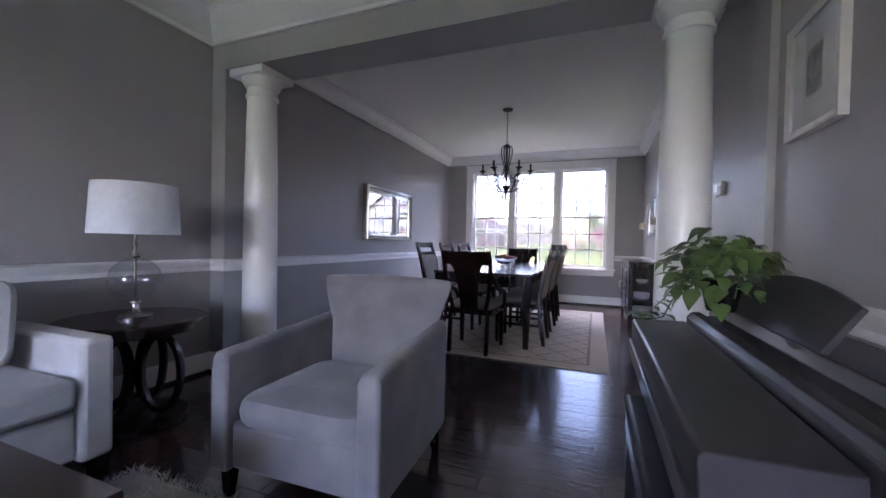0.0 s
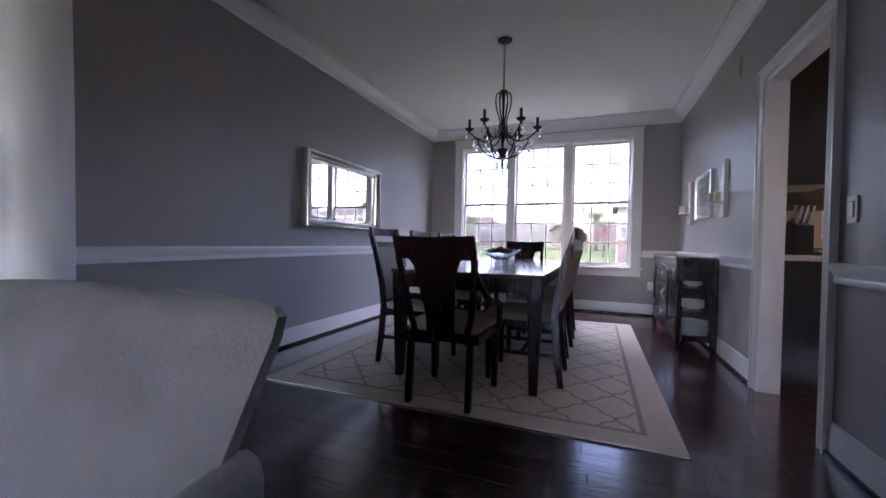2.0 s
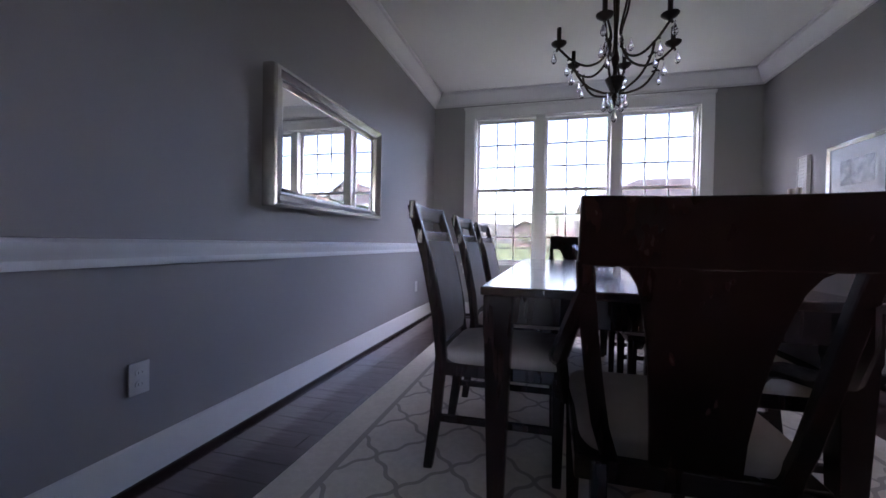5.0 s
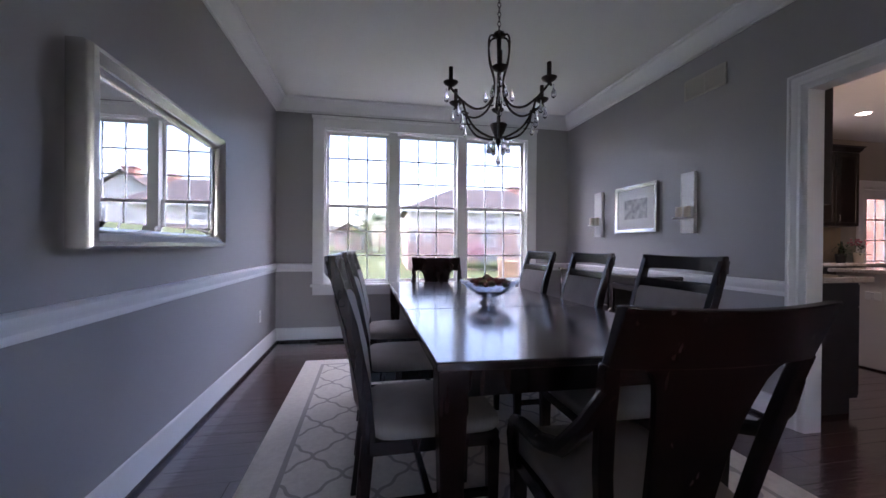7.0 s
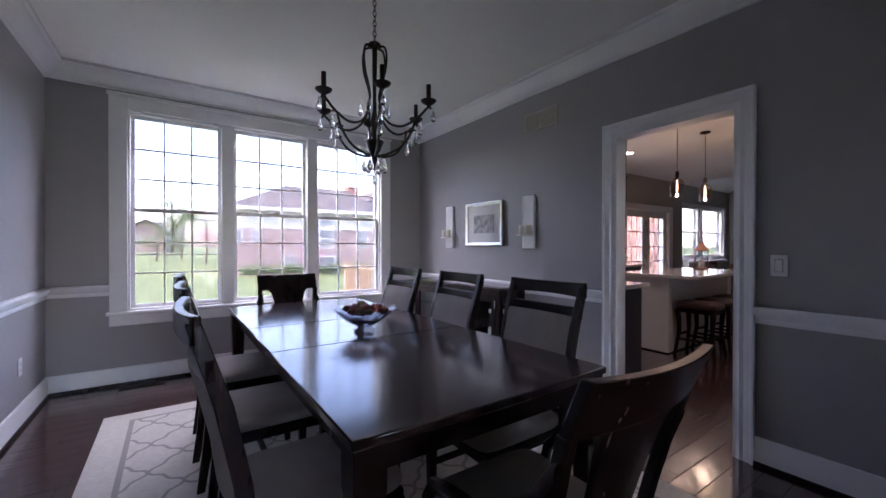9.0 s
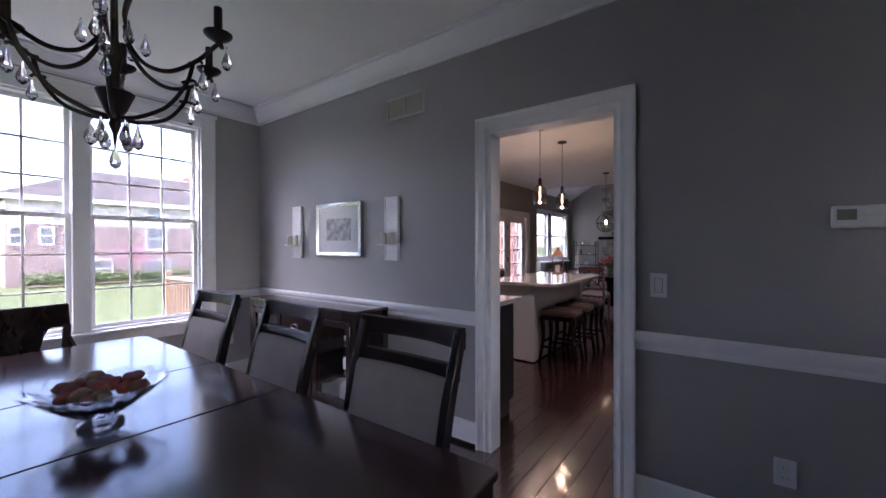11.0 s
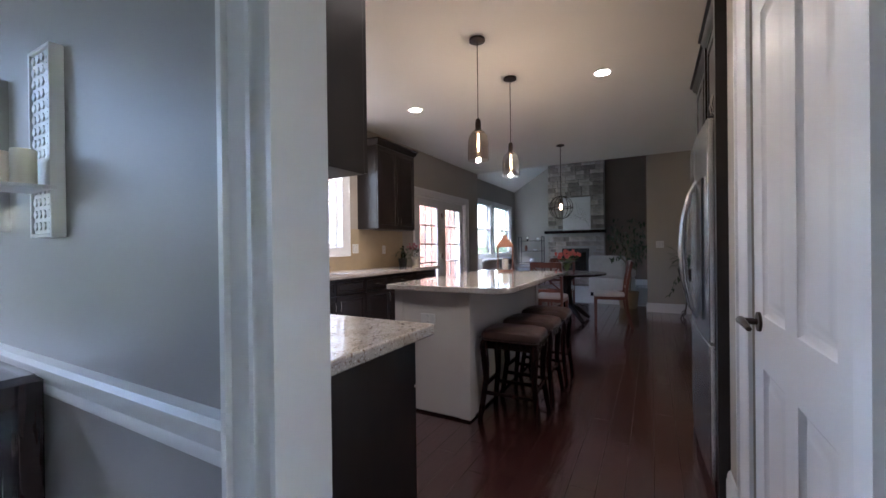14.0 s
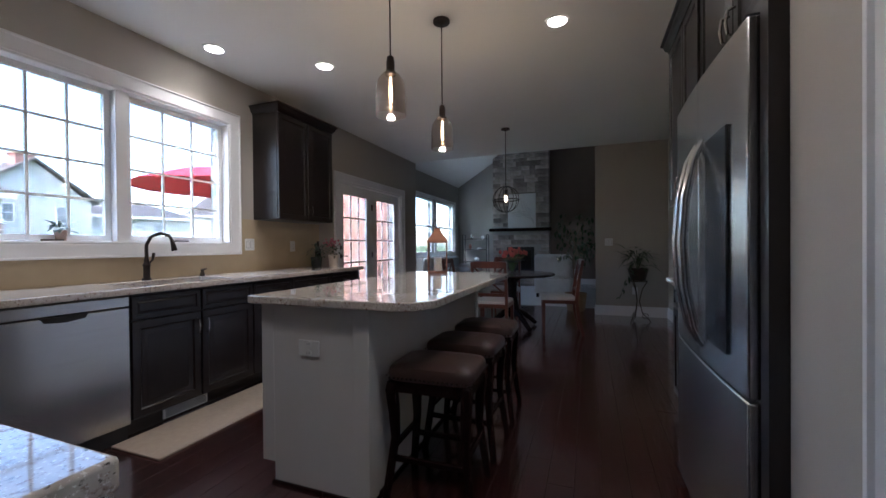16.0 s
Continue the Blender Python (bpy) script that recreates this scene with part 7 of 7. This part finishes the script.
def house(name, label, x, y, w, d, lower, eave, ridge, turn, wall_mat, upper_mat, hips=(0.0, 0.0), windows=(), end_windows=(), chimney=None):
    """A house with its front towards local -y; hips: how far each ridge end stands back (0: a gable wall); windows: (x, z, width, height) on the front, end_windows on the -x end."""
    h = thing(name, label, "house", pose(x, y, ground_z(y), 0, 0, turn), "houses beyond the lawn")
    o = 0.4
    boxes("wall", wall_mat, [(-w / 2, -d / 2, -0.8, w / 2, d / 2, lower)], h)
    boxes("upper_wall", upper_mat, [(-w / 2 + 0.02, -d / 2 + 0.02, lower, w / 2 - 0.02, d / 2 - 0.02, eave)], h)
    for k in range(int((eave - lower) / 0.2)):
        z = lower + 0.2 * k
        boxes("siding_board", upper_mat, [(-w / 2 + 0.005, -d / 2 + 0.0, z + 0.01, w / 2 - 0.005, -d / 2 + 0.03, z + 0.185)], h)
    bm = bmesh.new()
    a, b = -w / 2 - o, w / 2 + o
    ra, rb = a + hips[0], b - hips[1]
    under = [(a, -d / 2 - o, eave), (b, -d / 2 - o, eave), (b, d / 2 + o, eave), (a, d / 2 + o, eave), (ra, 0, ridge), (rb, 0, ridge)]
    lo = [bm.verts.new(q) for q in under]
    up = [bm.verts.new((q[0], q[1], q[2] + 0.16)) for q in under]
    for f in ((0, 1, 5, 4), (2, 3, 4, 5)) + (((1, 2, 5),) if hips[1] else ()) + (((3, 0, 4),) if hips[0] else ()):
        bm.faces.new([up[i] for i in f])
        bm.faces.new([lo[i] for i in reversed(f)])
    rim = [0, 1] + ([2] if hips[1] else [5, 2]) + [3] + ([] if hips[0] else [4])
    for i, k in enumerate(rim):
        q = rim[(i + 1) % len(rim)]
        bm.faces.new((lo[k], lo[q], up[q], up[k]))
    finish("roof", bm, ROOF, h, smooth=False)
    for s, hip in ((-1, hips[0]), (1, hips[1])):
        if not hip:
            bm = bmesh.new()
            x0, x1 = s * (w / 2 - 0.15), s * (w / 2 - 0.02)
            top = ridge - 0.03
            slab(bm, [(-d / 2 - o * 0.2, eave + 0.02), (d / 2 + o * 0.2, eave + 0.02), (0, top)], "x", x0, x1)
            finish("gable", bm, upper_mat, h, smooth=False)
    boxes("trim", WHITE, [(a, -d / 2 - o - 0.04, eave - 0.1, b, -d / 2 - o, eave + 0.14), (-w / 2 - 0.02, -d / 2 - 0.03, lower - 0.08, w / 2 + 0.02, -d / 2 + 0.015, lower + 0.08)], h)
    for end, items in ((False, windows), (True, end_windows)):
        for cx, z0, ww, hh in items:
            wd = new("window")
            wd.parent = h
            if end:
                wd.matrix_basis = pose(-w / 2, 0, 0, 0, 0, -90) @ pose(0, d / 2, 0)
            f = -d / 2
            boxes("frame", WHITE, [(cx - ww / 2, f - 0.05, z0, cx + ww / 2, f + 0.03, z0 + 0.09), (cx - ww / 2, f - 0.05, z0 + hh - 0.09, cx + ww / 2, f + 0.03, z0 + hh), (cx - ww / 2, f - 0.05, z0 + 0.09, cx - ww / 2 + 0.08, f + 0.03, z0 + hh - 0.09), (cx + ww / 2 - 0.08, f - 0.05, z0 + 0.09, cx + ww / 2, f + 0.03, z0 + hh - 0.09), (cx - ww / 2 + 0.08, f - 0.045, z0 + hh / 2 - 0.035, cx + ww / 2 - 0.08, f + 0.03, z0 + hh / 2 + 0.035)], wd)
            boxes("glass", HOUSEGLASS, [(cx - ww / 2 + 0.08, f - 0.02, z0 + 0.09, cx + ww / 2 - 0.08, f - 0.01, z0 + hh - 0.09)], wd)
    if chimney:
        boxes("chimney", BRICKWALL, [(chimney - 0.5, -0.3, eave, chimney + 0.5, 0.7, ridge + 0.35), (chimney - 0.58, -0.38, ridge + 0.35, chimney + 0.58, 0.78, ridge + 0.5)], h, 0.02)
    return h


# brick tone is muted, so the haze before the houses sits in the colour
HOUSEBRICK = material("hazed_house_brick", (0.33, 0.245, 0.225), 0.9, second=(0.27, 0.20, 0.185), scale=4, amount=0.9, bump=0.4, bump_scale=14)
HOUSEGLASS = material("house_window_glass", (0.16, 0.17, 0.18), 0.08, second=(0.22, 0.23, 0.24), scale=0.8, amount=0.8)
house("brick_house", "red brick house with pale upper storey and grey hipped roof", 7.5, 37.5, 10.8, 8.0, 3.3, 4.55, 6.75, -2, HOUSEBRICK, SIDING, (4.6, 1.8),
      [(-5.0, 2.1, 0.6, 1.0), (-3.9, 2.1, 0.6, 1.0), (1.0, 1.75, 1.15, 1.5), (1.0, 3.45, 1.1, 1.0), (0.9, -0.3, 1.7, 1.5), (-1.6, 0.2, 0.9, 1.1), (3.9, 1.75, 1.0, 1.5)], (), 4.5)
house("siding_house", "pale siding house with steep gable and brick chimney", 17.0, 45, 9, 6.6, 2.9, 4.9, 7.6, 90, SIDING, SIDING, (0, 0), [(-2.5, 3.2, 1, 1.3), (1.5, 3.2, 1, 1.3)], [(1.6, 3.3, 0.9, 1.3), (-1.4, 3.3, 0.9, 1.3), (1.6, 0.9, 0.9, 1.3)], -3.6)
house("siding_house", "low pale siding house with grey roof", 25.5, 48, 11, 8, 2.9, 4.2, 5.7, -8, SIDING, SIDING, (2.5, 2.5), [(-4, 2.7, 1.2, 1.1), (-1, 2.7, 1.2, 1.1), (2.5, 2.7, 1.2, 1.1)])
house("siding_house", "low pale siding house with grey roof", 44, 52, 13, 9, 2.9, 5.2, 8.2, -30, SIDING, SIDING, (3, 3), [(-4, 3.2, 1.2, 1.3), (0, 3.2, 1.2, 1.3), (4, 3.2, 1.2, 1.3)])
house("far_house", "distant brown brick house beyond the street", -4.2, 79, 8, 4.6, 2.4, 2.9, 4.6, 84, HOUSEBRICK, HOUSEBRICK, (0, 0), [(-2, 0.9, 1, 1.3), (1.5, 0.9, 1, 1.3)], [(-1, 0.9, 1, 1.3), (1, 0.9, 1, 1.3)])
house("far_house", "distant brick house beyond the street", -24, 84, 12, 9, 2.9, 3.4, 6.0, 14, HOUSEBRICK, SIDING, (3, 3), [(-4, 0.9, 1.2, 1.4), (0, 0.9, 1.2, 1.4), (4, 0.9, 1.2, 1.4)])
house("far_house", "distant pale house beyond the street", -46, 78, 12, 9, 2.9, 3.6, 6.2, 24, SIDING, SIDING, (0, 0), [(-4, 0.9, 1.2, 1.4), (0, 0.9, 1.2, 1.4), (4, 0.9, 1.2, 1.4)])

# wooded rise on the horizon
bm = bmesh.new()
rw = random.Random(31)
top, low = [], []
for k in range(161):
    x = -420 + 5.25 * k
    z = 17 + 3.5 * math.sin(x * 0.011 + 1) + 1.6 * math.sin(x * 0.07) + rw.uniform(-0.8, 0.8)
    low.append([bm.verts.new((x, 320, -1)), bm.verts.new((x, 326, z * 0.6 + rw.uniform(-1, 1))), bm.verts.new((x, 334, z)), bm.verts.new((x, 360, -1))])
for p, q in zip(low, low[1:]):
    for i in range(3):
        bm.faces.new((p[i], q[i], q[i + 1], p[i + 1]))
tagged(finish("far_woods", bm, material("hazy_spring_woods", (0.20, 0.19, 0.17), 0.95, second=(0.16, 0.17, 0.13), scale=0.15, amount=0.9, spec=0.05), smooth=False), "hazy bare spring woods on the horizon", "woods", "", "stuff")

BARK = material("tree_bark", (0.12, 0.09, 0.07), 0.9, scale=12, bump=0.5)
SPRING = material("spring_leaves", (0.10, 0.15, 0.05), 0.8, second=(0.16, 0.19, 0.08), scale=2)
BLOSSOM = material("redbud_blossom", (0.32, 0.15, 0.19), 0.8, second=(0.4, 0.2, 0.24), scale=2)


def tree(x, y, height, spread, mat, seed, name="tree", label="young spring tree with thin foliage on lawn"):
    r = random.Random(seed)
    t = thing(name, label, "tree", pose(x, y, ground_z(y) - 0.05), "trees on the lawn")
    bm = bmesh.new()
    tube(bm, [(0, 0, 0), (0.03 * height, 0, height * 0.35), (0, 0.02 * height, height * 0.65), (0, 0, height * 0.95)], [height * 0.028, height * 0.02, height * 0.012, height * 0.003], 8)
    ends = []
    for k in range(14):
        a, z = r.uniform(0, 6.28), height * r.uniform(0.3, 0.75)
        l = spread * r.uniform(0.6, 1.0) * (1.15 - z / height)
        e = Vector((l * math.cos(a), l * math.sin(a), z + height * 0.2))
        tube(bm, [(0, 0, z), (e.x * 0.5, e.y * 0.5, z + height * 0.09), e], [height * 0.009, height * 0.006, height * 0.002], 5)
        ends += [e, e * 0.75 + Vector((0, 0, z * 0.25))]
    finish("trunk", bm, BARK, t)
    bm = bmesh.new()
    for k in range(1500):
        c = ends[r.randrange(len(ends))] + Vector((r.gauss(0, 1), r.gauss(0, 1), r.gauss(0, 0.8))) * spread * 0.2
        s = height * 0.016 * r.uniform(0.6, 1.4)
        d1 = Vector((r.gauss(0, 1), r.gauss(0, 1), r.gauss(0, 1))).normalized() * s
        d2 = d1.orthogonal().normalized() * s * 0.6
        bm.faces.new([bm.verts.new(c + d) for d in (-d1, d2, d1, -d2)])
    tagged(finish("crown", bm, mat, t, smooth=False), kind="stuff")
    return t


for i, (x, yv, h, s, mt) in enumerate(((6.2, 30.5, 2.4, 1.2, BLOSSOM), (-2.6, 50, 3.4, 1.6, SPRING), (1.2, 46, 3.2, 1.6, BLOSSOM), (-0.6, 52, 2.8, 1.5, SPRING), (0.5, 60, 6, 2.6, SPRING), (-14, 46, 5, 2.2, SPRING), (-1.5, 70, 8, 3.4, SPRING), (-20, 62, 8, 3.4, SPRING), (-30, 60, 8, 3.4, BLOSSOM), (13, 70, 9, 4, SPRING), (30, 70, 9, 4, SPRING))):
    tree(x, yv, h, s, mt, i + 20)
# low hedge before the brick house
bm = bmesh.new()
rr = random.Random(4)
for k in range(3500):
    c = Vector((rr.uniform(2.4, 12.5), 32.4 + rr.uniform(-0.45, 0.45), -0.55 + 0.6 * rr.random() * (0.6 + 0.4 * math.sin(k % 37))))
    d1 = Vector((rr.gauss(0, 1), rr.gauss(0, 1), rr.gauss(0, 1))).normalized() * 0.09
    d2 = d1.orthogonal().normalized() * 0.06
    bm.faces.new([bm.verts.new(c + d) for d in (-d1, d2, d1, -d2)])
tagged(finish("hedge", bm, SPRING, smooth=False), "low yellow-green shrubs before the brick house", "hedge", "", "stuff")

# deck, railing and umbrella
dk = thing("deck", "weathered wooden deck with railing outside", "deck")
boxes("frame", DECK, [(1.75, YB + 0.27, GZ - 0.05, 1.87, 11.9, -0.16), (8.3, 8.6, GZ - 0.05, 8.42, 11.9, -0.16), (1.75, 11.8, GZ - 0.05, 8.42, 11.9, -0.16)], dk)
for k in range(24):
    yv = YB + 0.28 + k * 0.15
    boxes("board", DECK, [(1.72, yv, -0.158, 8.69, yv + 0.142, -0.125)], dk, 0.003)
bm = bmesh.new()
for yv in (8.62, 10.2, 11.8):
    box(bm, 1.75, yv, -0.124, 1.85, yv + 0.1, 0.92)
box(bm, 1.74, YB + 0.27, 0.80, 1.86, 11.92, 0.84)
box(bm, 1.78, YB + 0.27, -0.04, 1.82, 11.9, 0.02)
for k in range(28):
    box(bm, 1.785, 8.75 + k * 0.112, 0.02, 1.815, 8.78 + k * 0.112, 0.80)
for x in (3.9, 6.1, 8.3):
    box(bm, x, 11.8, -0.124, x + 0.1, 11.9, 0.92)
box(bm, 1.87, 11.79, 0.80, 8.42, 11.91, 0.84)
for k in range(56):
    box(bm, 1.95 + k * 0.115, 11.835, -0.04, 1.98 + k * 0.115, 11.865, 0.80)
finish("railing", bm, DECK, dk)
um = thing("patio_umbrella", "open red canvas patio umbrella on the deck", "umbrella", pose(6.9, 10.9, -0.125))
bm = bmesh.new()
lathe(bm, [(0.25, 0), (0.25, 0.05), (0.05, 0.08), (0.025, 0.1), (0.025, 2.65), (0.004, 2.72)], 16)
finish("pole", bm, BRONZE, um)
bm = bmesh.new()
n = 8
for k in range(n):
    a, b = 2 * math.pi * k / n, 2 * math.pi * (k + 1) / n
    p = [(0, 0, 2.68), (0.7 * math.cos(a), 0.7 * math.sin(a), 2.53), (0.7 * math.cos(b), 0.7 * math.sin(b), 2.53), (1.4 * math.cos(a), 1.4 * math.sin(a), 2.28), (1.4 * math.cos(b), 1.4 * math.sin(b), 2.28), (1.36 * math.cos((a + b) / 2), 1.36 * math.sin((a + b) / 2), 2.27)]
    v = [bm.verts.new(q) for q in p]
    bm.faces.new((v[0], v[1], v[2]))
    bm.faces.new((v[1], v[3], v[5], v[4], v[2]))
canopy = finish("canopy", bm, RED, um, smooth=False)
sd = canopy.modifiers.new("cloth", "SOLIDIFY")
sd.thickness = 0.006


# ---- floor planks ----
def plank_mesh(length, k):
    bm = bmesh.new()
    w, g = 0.125, 0.0005
    x0, x1, y0, y1 = g, length - g, g, w - g
    c = 0.0014
    lo = [(x0, y0, -0.012), (x1, y0, -0.012), (x1, y1, -0.012), (x0, y1, -0.012)]
    mid = [(x, y, -c) for x, y, z in lo]
    top = [(x0 + c, y0 + c, 0), (x1 - c, y0 + c, 0), (x1 - c, y1 - c, 0), (x0 + c, y1 - c, 0)]
    loft(bm, [lo, mid, top])
    me = bpy.data.meshes.new("plank")
    bm.to_mesh(me)
    bm.free()
    me.materials.append(PLANK)
    return me


rng = random.Random(7)
lengths = [0.55, 0.7, 0.85, 1.0, 1.2]
plank_meshes = [plank_mesh(v, i) for i, v in enumerate(lengths)]
floor_ob = bpy.data.objects["floor"]
rest = bmesh.new()
count = 0
row = 0
y = RY
while y < FY:
    x = XL - rng.random() * 0.5
    xe = XR + 0.05 if y < KY - 0.75 else FX
    while x < xe:
        k = rng.randrange(5)
        cx, cy = x + lengths[k] / 2, y + 0.06
        near = XL < cx < XR + 1.2 and 2.2 < cy < 6.0
        hidden = y > YB and cx < 8.7
        if not hidden:
            if near and count < 300:
                p = new("plank", plank_meshes[k])
                p.parent = floor_ob
                p.location = (x, y, rng.uniform(-0.0008, 0))
                count += 1
            else:
                z = rng.uniform(-0.0008, 0)
                x0, x1, y0, y1, c = x + 0.0005, x + lengths[k] - 0.0005, y + 0.0005, y + 0.1245, 0.0014
                lo = [(x0, y0, -0.012), (x1, y0, -0.012), (x1, y1, -0.012), (x0, y1, -0.012)]
                loft(rest, [lo, [(a, b, z - c) for a, b, _ in lo], [(x0 + c, y0 + c, z), (x1 - c, y0 + c, z), (x1 - c, y1 - c, z), (x0 + c, y1 - c, z)]])
        x += lengths[k]
    y += 0.125
tagged(finish("planks", rest, PLANK, floor_ob, smooth=False), kind="stuff")
